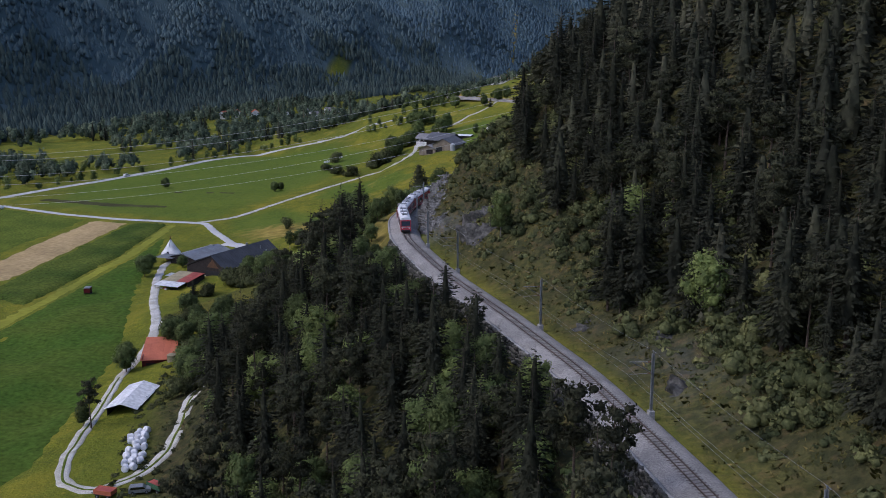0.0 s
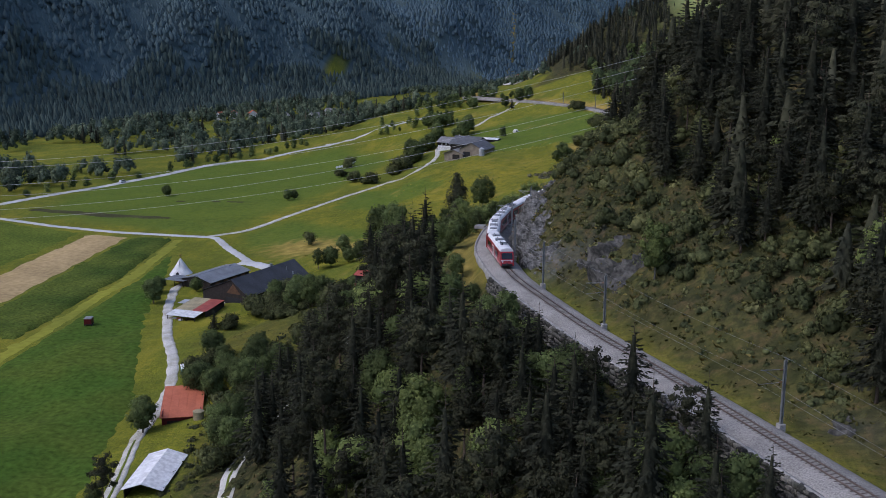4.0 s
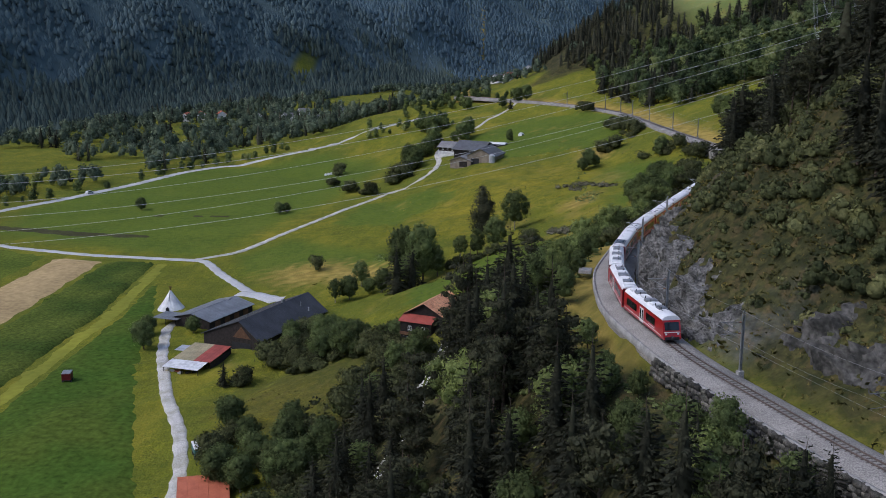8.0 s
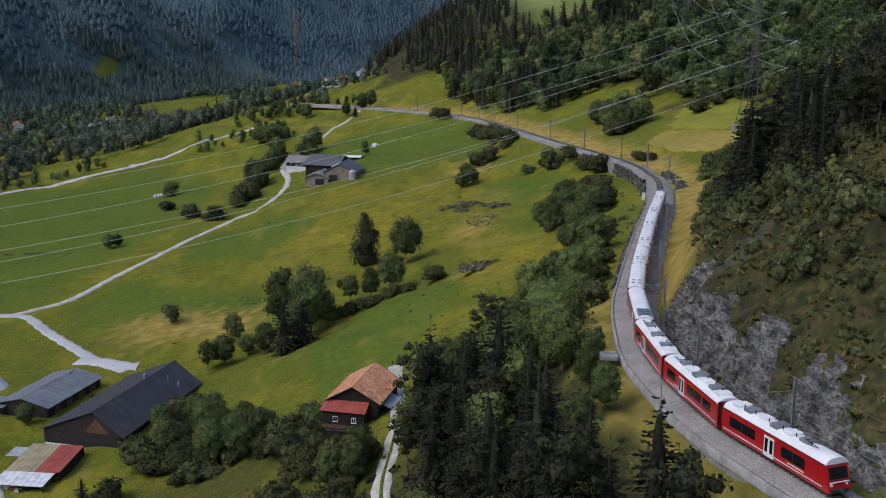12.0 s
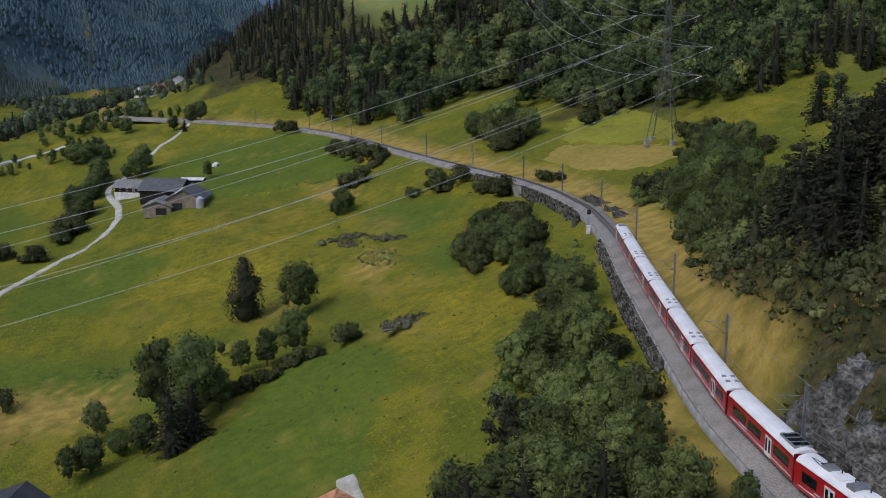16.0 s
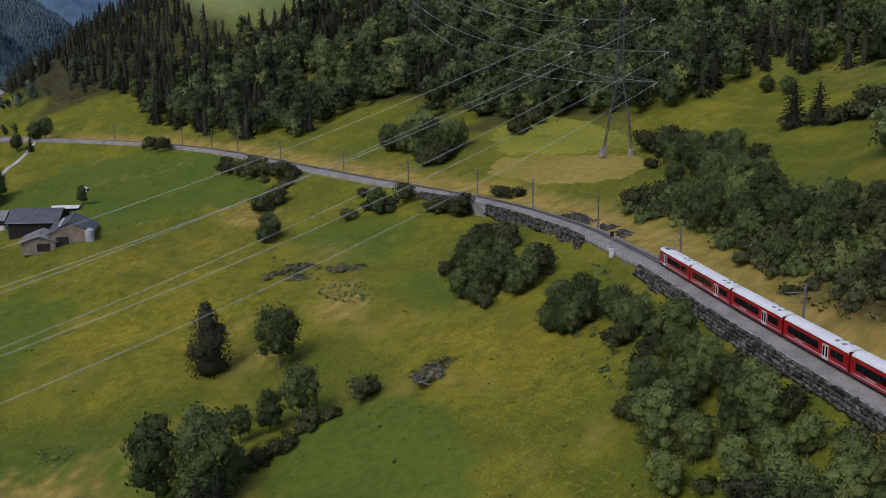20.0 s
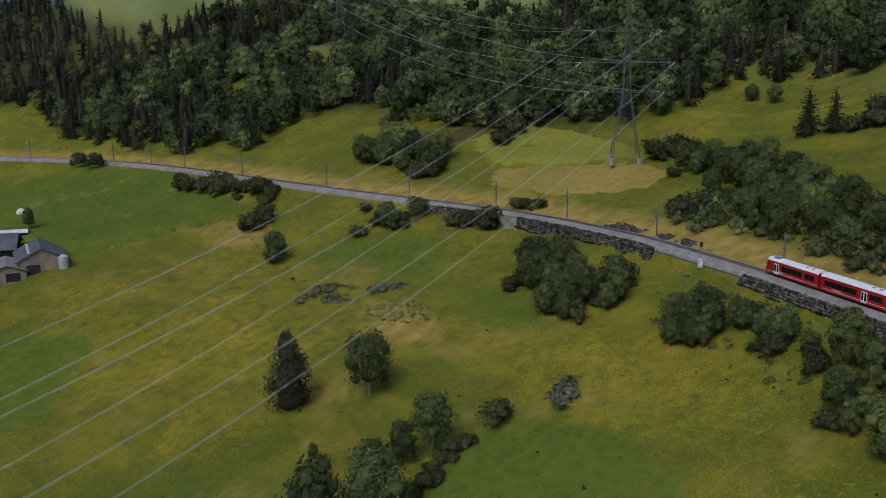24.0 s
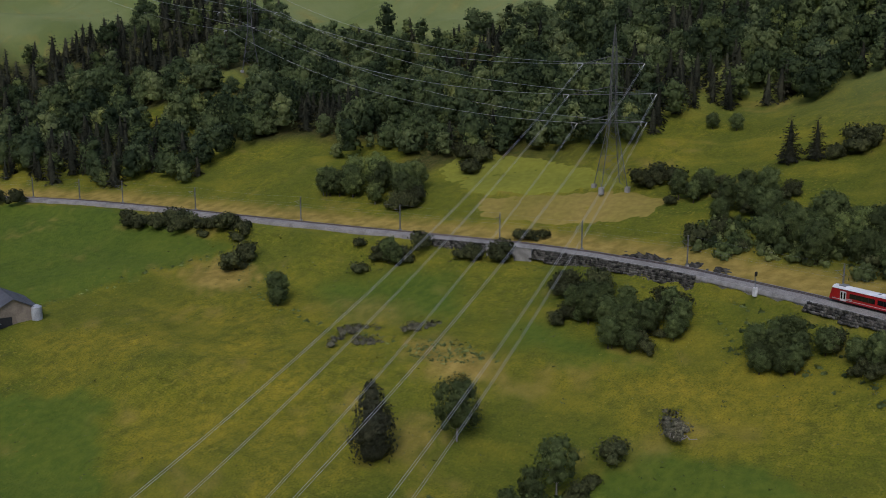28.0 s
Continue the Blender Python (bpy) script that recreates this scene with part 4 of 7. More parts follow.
def cone(h, r, low, seed, seg=7, steps=5, rough=0.2, up=0.35, top=0.97):
    """The dense inside of a conifer."""
    g = np.random.RandomState(seed)
    a = np.arange(seg) * 6.2832 / seg
    f = np.linspace(low, top, steps)[:, None]
    w = r * (1.02 - f) ** 1.15 * (1 + rough * g.uniform(-1, 1, (steps, seg)))
    w[0] *= 0.4
    v = np.stack([w * np.cos(a), w * np.sin(a), h * f + 0 * w + 0.02 * h * g.uniform(-1, 1, w.shape)], -1).reshape(-1, 3)
    i, j = np.meshgrid(np.arange(steps - 1), np.arange(seg), indexing="ij")
    k = (j + 1) % seg
    q = np.stack([i * seg + j, i * seg + k, (i + 1) * seg + k, (i + 1) * seg + j], -1).reshape(-1, 4)
    return v, q, unit(v * [1, 1, 0]) + np.array([0, 0, up])


def joined(*pieces):
    V, F, N, n = [], [], [], 0
    for v, f, nv in pieces:
        V.append(v), F.append(f + n), N.append(unit(nv))
        n += len(v)
    return np.concatenate(V), np.concatenate(F), np.concatenate(N)


def spruce_crown(h, r, seed, boughs=150, low=0.10, body=0.42, twigs=8, size=1.0, seg=7, steps=7):
    """Drooping boughs wound round the stem at uneven heights, each a row of small hanging twigs."""
    g = np.random.RandomState(seed)
    k = np.arange(boughs)
    f = low + (0.975 - low) * (1 - np.sqrt(1 - (k + g.rand(boughs)) / boughs * 0.998))
    a = k * 2.39996 + g.uniform(-0.6, 0.6, boughs)
    uneven = 1 + 0.20 * np.sin(3 * a + 9 * f + seed) + 0.14 * np.sin(17 * f + seed)
    l = (r * (1 - f) ** 0.74 * np.minimum(1, (f - low) / 0.10 + 0.45) * uneven + 0.2) * g.uniform(0.72, 1.15, boughs)
    droop = g.uniform(0.15, 0.5, boughs) * (1 - 0.8 * f) - 0.35 * f
    way = np.stack([np.cos(a), np.sin(a), 0 * a], 1)
    side = np.stack([-np.sin(a), np.cos(a), 0 * a], 1)
    C, A, W, N = [], [], [], []
    for j in range(twigs):
        s = 0.30 + 0.70 * (j + g.rand(boughs)) / twigs
        turn = g.uniform(-1, 1, boughs)
        c = way * (l * s)[:, None] + side * (turn * 0.30 * l * (1.15 - s))[:, None]
        c[:, 2] += h * f - droop * l * s ** 1.5 - g.uniform(0, 0.10, boughs) * l
        aim = unit(way * 0.8 + side * (0.9 * turn)[:, None] + np.array([0, 0, -1]) * (0.25 + droop)[:, None])
        n = unit(way * 0.9 + [0, 0, 0.7] + 0.28 * g.normal(size=c.shape))
        half = size * (0.20 + 0.075 * l) * g.uniform(0.75, 1.3, boughs)
        C.append(c), A.append(aim * half[:, None]), W.append(unit(np.cross(n + 0.7 * g.normal(size=c.shape), aim)) * (half * 0.42)[:, None]), N.append(n)
    C.append(np.array([[0, 0, h * 0.98]])), A.append(np.array([[0, 0, h * 0.03]])), W.append(np.array([[0.10, 0, 0]])), N.append(np.array([[0, 0.5, 0.8]]))
    return joined(quads(*(np.concatenate(q) for q in (C, A, W, N))), cone(h, r * body, low, seed, seg, steps, 0.35, 0.6, 0.84))


def clump_crown(lobes, per, size, seed, flat=0.8, shell=0.74, seg=6, rings=(-0.8, -0.25, 0.35, 0.78, 0.98), body=0.74, reach=1.42, coat=0.0):
    """Sprays of leaves over rounded lobes (x, y, z, radius) with a dense inside."""
    g = np.random.RandomState(seed)
    C, A, W, N, bodies = [], [], [], [], []
    mid = np.mean([q[:3] for q in lobes], 0)
    for k, (x, y, z, r) in enumerate(lobes):
        n = max(4, int(per * r * r))
        d = unit(g.normal(size=(n, 3)))
        d[:, 2] = np.where(d[:, 2] < -0.45, -d[:, 2], d[:, 2])
        rr = r * (shell + (reach - shell) * g.rand(n) ** 1.3)
        c = np.array([x, y, z]) + d * rr[:, None] * np.array([1, 1, flat])
        keep = np.ones(n, bool)
        for j, q in enumerate(lobes):
            if j != k:
                keep &= np.linalg.norm((c - q[:3]) / [1, 1, flat], axis=1) > q[3] * 0.86
        c, d, n = c[keep], d[keep], int(keep.sum())
        t = unit(np.cross(d, g.normal(size=(n, 3))))
        t = unit(t + 0.6 * d * g.uniform(-1, 1, (n, 1)) + np.array([0, 0, -0.2]))
        b = unit(np.cross(d + 0.6 * g.normal(size=(n, 3)), t))
        s = size * g.uniform(0.55, 1.4, (n, 1))
        C.append(c), A.append(t * s), W.append(b * s * 0.66)
        N.append(0.6 * d + 0.8 * unit(c - mid) + np.array([0, 0, 0.25]) + 0.26 * g.normal(size=(n, 3)))
        if body:
            bodies.append(core(x, y, z, r * body, r * body * flat, seed + k, seg, rings))
    if coat:
        L = np.array(lobes)
        lo, hi = (L[:, :3] - L[:, 3:]).min(0), (L[:, :3] + L[:, 3:]).max(0)
        n = int(coat * sum(len(c) for c in C))
        d = unit(g.normal(size=(n, 3)))
        d[:, 2] = np.where(d[:, 2] < -0.6, -d[:, 2], d[:, 2])
        c = (lo + hi) / 2 + d * (hi - lo) / 2 * (0.70 + 0.26 * g.rand(n, 1))
        t = unit(np.cross(d, g.normal(size=(n, 3))) + np.array([0, 0, -0.3]))
        s = size * g.uniform(0.6, 1.4, (n, 1))
        C.append(c), A.append(t * s), W.append(unit(np.cross(d + 0.6 * g.normal(size=(n, 3)), t)) * s * 0.66), N.append(d + np.array([0, 0, 0.25]) + 0.26 * g.normal(size=(n, 3)))
    return joined(quads(np.concatenate(C), np.concatenate(A), np.concatenate(W), np.concatenate(N)), *bodies)


def lobes_of(h, r, seed, low=0.1, n=9, spread=1.0):
    """A tree's outline: a full middle and uneven swellings all round it."""
    g = np.random.RandomState(seed)
    z0, z1 = h * low, h * 0.97
    mid, half = (z0 + z1) / 2, (z1 - z0) / 2
    out = [(0, 0, mid - half * 0.42, r * 0.66), (0, 0, mid + half * 0.08, r * 0.70), (g.uniform(-0.15, 0.15) * r, 0, mid + half * 0.55, r * 0.48)]
    for k in range(n):
        u = -0.75 + 1.62 * (k + 0.5) / n
        a = k * 2.4 + g.uniform(-0.5, 0.5)
        w = r * math.sqrt(max(0.04, 1 - abs(u) ** 2.3)) * 0.66 * spread * g.uniform(0.82, 1.12)
        q = r * g.uniform(0.28, 0.42) * (1 - 0.18 * max(0, u))
        out.append((math.cos(a) * w, math.sin(a) * w, mid + (half - q * 0.7) * u, q))
    return out


def tree_model(name, label, category, trunk, crown, bark, leaf, group=""):
    ob = thing(name, Matrix(), label, category, group)
    if trunk:
        trunk.materials.append(bark)
        put("trunk", trunk, ob)
    v, f, n = crown
    put("crown", mesh_of("crown", v, f, leaf, normals=n), ob)
    return ob


def limbs_to(lobes, h, r):
    return [((0, 0, max(h * 0.18, z - rr * 1.6)), (x * 0.85, y * 0.85, z), r * 0.4) for x, y, z, rr in lobes[3:9]]


MODELS = {}
for k, (h, r, count, low) in enumerate([(20, 4.3, 175, 0.08), (22, 4.6, 185, 0.14), (16, 4.4, 160, 0.03), (18, 4.0, 160, 0.18)]):
    MODELS["spruce", k] = tree_model("spruce_tree", "dark green spruce with drooping boughs on the slope", "tree", trunk_mesh(h * 0.97, 0.26, k, 6), spruce_crown(h, r, 40 + k, count, low), BARK, NEEDLE, "spruces of the slope")
for k, (h, r) in enumerate([(19, 3.9), (22, 4.2), (17, 3.8)]):
    lob = [(x * 1.15, y * 1.15, z, q * 0.78) for x, y, z, q in lobes_of(h, r, 60 + k, 0.34, 13, 1.15)]
    MODELS["pine", k] = tree_model("pine_tree", "olive green pine with a tall bare stem", "tree", trunk_mesh(h * 0.95, 0.28, 70 + k, 6, 0.03, limbs_to(lob, h, 0.2)), clump_crown(lob, 60, 0.29, 80 + k, 0.7, 0.6, body=0.66), BARK, PINE, "pines of the slope")
for k, (h, r, n) in enumerate([(11, 4.3, 11), (14, 4.8, 13), (9, 4.0, 10), (12.5, 3.7, 12)]):
    lob = lobes_of(h, r, 90 + k, 0.04, n)
    MODELS["leafy", k] = tree_model("broadleaf_tree", "broad-leaved tree with a full rounded green crown", "tree", trunk_mesh(h * 0.85, 0.22, 95 + k, 6, 0.02, limbs_to(lob, h, 0.16)), clump_crown(lob, 46, 0.26, 100 + k, 0.95, coat=0.4), BARK, LEAF, "broad-leaved trees")
    MODELS["light", k] = tree_model("young_tree", "light green young broad-leaved tree", "tree", trunk_mesh(h * 0.85, 0.16, 115 + k, 6, 0.02, limbs_to(lob, h, 0.12)), clump_crown([(x, y, z, q * 0.9) for x, y, z, q in lob], 44, 0.255, 120 + k, 0.95, 0.72, coat=0.4), BARK_PALE, LEAF_LIGHT, "light green young trees")
for k, (h, r) in enumerate([(3.2, 2.3), (2.3, 1.8), (4.2, 2.6)]):
    g = np.random.RandomState(130 + k)
    lob = [(0, 0, h * 0.42, r * 0.7)] + [(g.uniform(-0.65, 0.65) * r, g.uniform(-0.65, 0.65) * r, h * g.uniform(0.22, 0.6), r * g.uniform(0.38, 0.52)) for _ in range(6)]
    MODELS["bush", k] = tree_model("bush", "low rounded green bush on the slope", "bush", None, clump_crown(lob, 56, 0.215, 140 + k, 0.85), BARK, SHRUB, "bushes of the slopes")

lob = [(0, 0, 2.2, 3.2), (0, 0, 4.8, 3.5), (0.4, 0, 7.6, 3.0), (0, 0.3, 10.2, 2.4), (0, 0, 12.4, 1.7), (0, 0, 14.0, 1.0)] + [(2.2 * math.cos(k), 2.2 * math.sin(k), 2 + 0.9 * k, 1.6) for k in range(8)]
for k, (h, r) in enumerate([(15, 5.2), (12, 4.2), (10, 3.2)]):
    lobs = [(x * 1.05, y * 1.05, z, q * 0.95) for x, y, z, q in lobes_of(h, r, 240 + k, 0.10, 15, 1.05)]
    MODELS["birch", k] = tree_model("birch_tree", "airy grey-green birch with hanging twigs on the meadow", "tree", trunk_mesh(h * 0.9, 0.18, 245 + k, 6, 0.03, limbs_to(lobs, h, 0.14)), clump_crown(lobs, 56, 0.23, 250 + k, 1.1, 0.5, body=0.6, coat=0.5), BARK_PALE, LEAF, "birches of the meadow")
MODELS["column", 0] = tree_model("columnar_tree", "dense dark tree of a narrow pointed shape", "tree", trunk_mesh(13, 0.25, 77, 6), clump_crown(lob, 60, 0.26, 78, 0.95, 0.85), BARK, PINE)

PLACED = set()


def plant(kind, x, y, scale=1.0, seed=None, tall=1.0, sink=0.15, label="", variant=None):
    g = random.Random(seed if seed is not None else hash((round(x * 7), round(y * 7))))
    n = sum(1 for a in MODELS if a[0] == kind)
    key = (kind, g.randrange(n) if variant is None else variant)
    m = Matrix.Translation((x, y, z_of(x, y) - sink)) @ Matrix.Rotation(g.uniform(0, 6.28), 4, "Z") @ Matrix.Diagonal((scale, scale, scale * tall, 1))
    if key in PLACED:
        ob = copy_thing(MODELS[key], m @ Matrix.Diagonal([1 / v for v in MODELS[key].scale] + [1]))
    else:
        PLACED.add(key)
        ob = MODELS[key]
        ob.matrix_basis = m
    if label:
        ob["label"] = label
    return ob


def scatter(inside, x0, x1, y0, y1, gap, seed):
    """Jittered grid points for which inside(x, y) holds."""
    g = np.random.RandomState(seed)
    xs, ys = np.meshgrid(np.arange(x0, x1, gap), np.arange(y0, y1, gap))
    xs, ys = xs + g.uniform(-0.42, 0.42, xs.shape) * gap, ys + g.uniform(-0.42, 0.42, ys.shape) * gap
    ok = inside(xs, ys)
    return np.stack([xs[ok], ys[ok]], 1)


def wood(name, points, shapes, material, label, seed, lo=0.75, hi=1.2, category="trees", spread=0.3):
    """Many far trees in one mesh."""
    g = np.random.RandomState(seed)
    V, F, N, T, n = [], [], [], [], 0
    pick = g.randint(len(shapes), size=len(points))
    zs = land(points[:, 0], points[:, 1]) - 0.3
    for k, (v, f, nv) in enumerate(shapes):
        idx = np.where(pick == k)[0]
        if not len(idx):
            continue
        a, s = g.uniform(0, 6.28, len(idx)), g.uniform(lo, hi, len(idx))
        t = s * g.uniform(0.85, 1.15, len(idx))
        c, q = np.cos(a), np.sin(a)
        x = (v[:, 0] * c[:, None] - v[:, 1] * q[:, None]) * s[:, None] + points[idx, 0][:, None]
        y = (v[:, 0] * q[:, None] + v[:, 1] * c[:, None]) * s[:, None] + points[idx, 1][:, None]
        z = v[:, 2] * t[:, None] + zs[idx][:, None]
        V.append(np.stack([x, y, z], -1).reshape(-1, 3))
        N.append(np.stack([nv[:, 0] * c[:, None] - nv[:, 1] * q[:, None], nv[:, 0] * q[:, None] + nv[:, 1] * c[:, None], nv[:, 2] + 0 * c[:, None]], -1).reshape(-1, 3))
        F.append((f[None] + (np.arange(len(idx)) * len(v))[:, None, None]).reshape(-1, f.shape[1]) + n)
        T.append(np.repeat(np.clip(g.normal(0.0, spread, len(idx)), -0.5, 0.8), len(v)))
        n += len(idx) * len(v)
    me = mesh_of(name, np.concatenate(V), np.concatenate(F), material, normals=np.concatenate(N))
    me.attributes.new("tone", "FLOAT", "POINT").data.foreach_set("value", np.concatenate(T).astype(np.float32))
    return tagged(put(name, me), label, category, kind="stuff")


THIN = (-0.7, 0.1, 0.72, 0.97)
FAR_SPRUCE = [spruce_crown(19, 3.6, k, 34, 0.04, 0.62, 2, 2.6, 5, 4) for k in range(4)]
TINY_SPRUCE = [cone(12, 4.4, 0.0, k, 6, 4, 0.4, 6.0) for k in range(6)]
LOW_SPRUCE = [cone(8, 4.6, 0.0, k, 6, 4, 0.4, 6.0) for k in range(6)]
MID_SPRUCE = [spruce_crown(17, 4.6, 20 + k, 62, 0.05, 0.5, 3, 1.9, 6, 5) for k in range(5)]
MID_LEAFY = [clump_crown(lobes_of(h, r, 150 + k, 0.03, 6), 8.5, 0.50, 160 + k, 0.95, 0.8, 5, THIN, coat=0.35) for k, (h, r) in enumerate([(11, 4.4), (13.5, 4.3), (16, 4.6), (12, 5.2), (9, 4.2), (15, 3.7)])]
TINY_LEAFY = [clump_crown(lobes_of(9.5 + k, 4.6, 170 + k, 0.0, 2)[1:], 4.4, 0.72, 180 + k, 1.1, 0.8, 5, THIN) for k in range(4)]
SCRUB = [clump_crown([(0, 0, 0.1, 1.0), (0.7, 0.4, 0.1, 0.7)], 12, 0.32, 190 + k, 0.75, 0.7, 5, THIN, 0.7, 1.4) for k in range(4)]
TUFT = []
for k in range(6):
    g = np.random.RandomState(300 + k)
    root = g.normal(0, 0.34, (8, 3)) * [1, 1, 0.12] + [0, 0, 0.16]
    blade = unit(g.normal(size=(8, 3)) * [0.9, 0.9, 0.5] + [0, 0, 0.35]) * g.uniform(0.26, 0.55, (8, 1))
    TUFT.append(quads(root, blade, unit(np.cross(blade, g.normal(size=(8, 3)))) * 0.17, g.normal(size=(8, 3)) * 0.35 + [0, 0, 1]))
THICKET = [clump_crown([(0, 0, 1.3, 1.9), (1.5, 0.9, 1.0, 1.5), (-1.2, 1.3, 0.9, 1.3), (0.5, 0.4, 2.6, 1.2)], 13, 0.38, 200 + k, 0.95, 0.8, 5, THIN) for k in range(4)]


# ---- buildings ----
def sheet_roof(name, a, b, c, d, thick, material, parent, ribs=0.0, label=""):
    """A roof slope with corners a, b along the eave and d, c along the ridge, with standing seams."""
    a, b, c, d = map(Vector, (a, b, c, d))
    n = (b - a).cross(d - a).normalized()
    if n.z < 0:
        n = -n
    bm = bmesh.new()
    low, top = [bm.verts.new(p) for p in (a, b, c, d)], [bm.verts.new(p + n * thick) for p in (a, b, c, d)]
    bm.faces.new(low[::-1]), bm.faces.new(top)
    for k in range(4):
        bm.faces.new((low[k], low[(k + 1) % 4], top[(k + 1) % 4], top[k]))
    bmesh.ops.recalc_face_normals(bm, faces=bm.faces)
    roof = part(name, bm, material, parent, label)
    if ribs:
        bm = bmesh.new()
        count = max(2, int((b - a).length / ribs))
        for k in range(count + 1):
            f = k / count
            rod(bm, a.lerp(b, f) + n * (thick + 0.012), d.lerp(c, f) + n * (thick + 0.012), 0.045, sides=4)
        part("seam", bm, material, roof)
    return roof


def tile_roof(a, b, c, d, parent, material, rows=0.42):
    """Overlapping courses of clay tiles on a slope."""
    a, b, c, d = map(Vector, (a, b, c, d))
    n = (b - a).cross(d - a).normalized()
    if n.z < 0:
        n = -n
    base = sheet_roof("roof", a, b, c, d, 0.10, TIMBER, parent)
    count, across = max(2, int((d - a).length / rows)), max(2, int((b - a).length / 0.36))
    rnd = random.Random(3)
    V, F = [], []
    for r in range(count):
        p0, p1 = a.lerp(d, r / count), b.lerp(c, r / count)
        q0, q1 = a.lerp(d, min(1, (r + 1.15) / count)), b.lerp(c, min(1, (r + 1.15) / count))
        for k in range(across):
            if rnd.random() < 0.015:
                continue
            f0, f1 = k / across, (k + 0.93) / across
            lift = n * (0.15 + rnd.uniform(0, 0.035))
            s = len(V)
            V += [p0.lerp(p1, f0) + lift, p0.lerp(p1, f1) + lift, q0.lerp(q1, f1) + n * 0.115, q0.lerp(q1, f0) + n * 0.115, p0.lerp(p1, f0) + n * 0.10, p0.lerp(p1, f1) + n * 0.10]
            F += [(s, s + 1, s + 2, s + 3), (s + 4, s + 5, s + 1, s)]
    tiles = put("tiles", mesh_of("tiles", V, F, material), base)
    tiles["kind"] = "stuff"
    return base


def window_unit(parent, x, y, z, w, h, face, frame=None):
    """A window set in a wall: frame, sill and pane. face: 'x' or 'y', the wall's normal axis."""
    def bx(u0, u1, d0, d1, z0, z1):
        return ((x + d0, y + u0, z + z0), (x + d1, y + u1, z + z1)) if face == "x" else ((x + u0, y + d0, z + z0), (x + u1, y + d1, z + z1))
    f = part("window", boxes(bx(-w / 2, w / 2, -0.06, 0.06, 0, 0.09), bx(-w / 2, w / 2, -0.06, 0.06, h - 0.09, h), bx(-w / 2, -w / 2 + 0.09, -0.06, 0.06, 0.09, h - 0.09), bx(w / 2 - 0.09, w / 2, -0.06, 0.06, 0.09, h - 0.09), bx(-0.04, 0.04, -0.05, 0.05, 0.09, h - 0.09)), frame or WHITE, parent)
    part("pane", boxes(bx(-w / 2 + 0.09, w / 2 - 0.09, -0.02, 0.02, 0.09, h - 0.09)), GLASS, f)
    part("sill", boxes(bx(-w / 2 - 0.1, w / 2 + 0.1, -0.12, 0.12, -0.06, -0.002)), frame or WHITE, f)
    return f


def gable(name, x, y, yaw, L, left, right, eave_l, eave_r, ridge, label, category, walls, roof, roof2=None, plinth=None, base=None, over=0.5, ribs=1.1, tiles=False, gable_mat=None, plinth_h=1.0):
    """A gabled building: ridge along its own y, eaves at -left and right, heights over its base."""
    g = base if base is not None else min(z_of(x + a, y + b) for a in (-left, right, 0) for b in (-L / 2, L / 2, 0))
    ob = thing(name, pose(x, y, g, 0, 0, yaw), label, category)
    dz = max(z_of(x + a, y + b) for a in (-left, right) for b in (-L / 2, L / 2)) - g
    h = L / 2
    part("wall", boxes(((-left, -h, -1.0), (-left + 0.25, h, eave_l - 0.05))), walls, ob)
    part("wall", boxes(((right - 0.25, -h, -1.0), (right, h, eave_r - 0.05))), walls, ob)
    for sy in (-1, 1):
        part("gable_wall", prism([(-left + 0.25, -1.0), (right - 0.25, -1.0), (right - 0.25, eave_r - 0.1), (0, ridge - 0.12), (-left + 0.25, eave_l - 0.1)], sy * h - 0.12, sy * h + 0.12), gable_mat or walls, ob)
        k = -left + 0.8
        while k < right - 0.5:
            top = (eave_l + (ridge - eave_l) * (k + left) / left if k < 0 else ridge - (ridge - eave_r) * k / right) - 0.35
            part("batten", box(bmesh.new(), (k, sy * (h + 0.12) - 0.02, plinth_h if plinth else 0), (k + 0.09, sy * (h + 0.12) + 0.03, top)), gable_mat or walls, ob)
            k += 0.95
    if plinth:
        part("plinth", boxes(((-left - 0.08, -h - 0.2, -1.0), (right + 0.08, h + 0.2, plinth_h))), plinth, ob)
    sl, sr = (ridge - eave_l) / left, (ridge - eave_r) / right
    make = tile_roof if tiles else None
    for sx, wdt, eave, slope, m in ((-1, left, eave_l, sl, roof), (1, right, eave_r, sr, roof2 or roof)):
        e = (sx * (wdt + over), eave - slope * over)
        a, b, c, d = (e[0], -h - over, e[1]), (e[0], h + over, e[1]), (0, h + over, ridge), (0, -h - over, ridge)
        if tiles:
            tile_roof(a, b, c, d, ob, m)
        else:
            sheet_roof("roof", a, b, c, d, 0.10, m, ob, ribs)
        part("gutter", rod(bmesh.new(), (e[0], -h - over, e[1] - 0.02), (e[0], h + over, e[1] - 0.02), 0.07, sides=6), GREY, ob)
    part("ridge_cap", prism([(-0.28, ridge - 0.02), (0, ridge + 0.19), (0.28, ridge - 0.02)], -h - over, h + over), roof2 or roof, ob)
    return ob, h


# the great barn
b, h = gable("barn", -73.2, 278.3, -22.9, 33, 12.3, 6.2, 6.2 - 1.2, 6.4 - 1.2, 11.0 - 1.2, "great dark timber barn with a black sheet roof", "barn", TIMBER, ROOF_DARK, plinth=CONCRETE, base=1.2, ribs=1.4)
# solid dark slab painted in for the shade of the open doorway
part("door", boxes(((-2.6, -h - 0.2, 0.0), (3.4, -h - 0.14, 3.9))), DARK, b, "dark slab for the shade inside the open barn doorway")
part("gable_cladding", prism([(-2.2, 5.2), (3.6, 5.2), (0.6, 8.4)], -h - 0.26, -h - 0.16), TIMBER_WARM, b, "warm brown boards over the doorway")
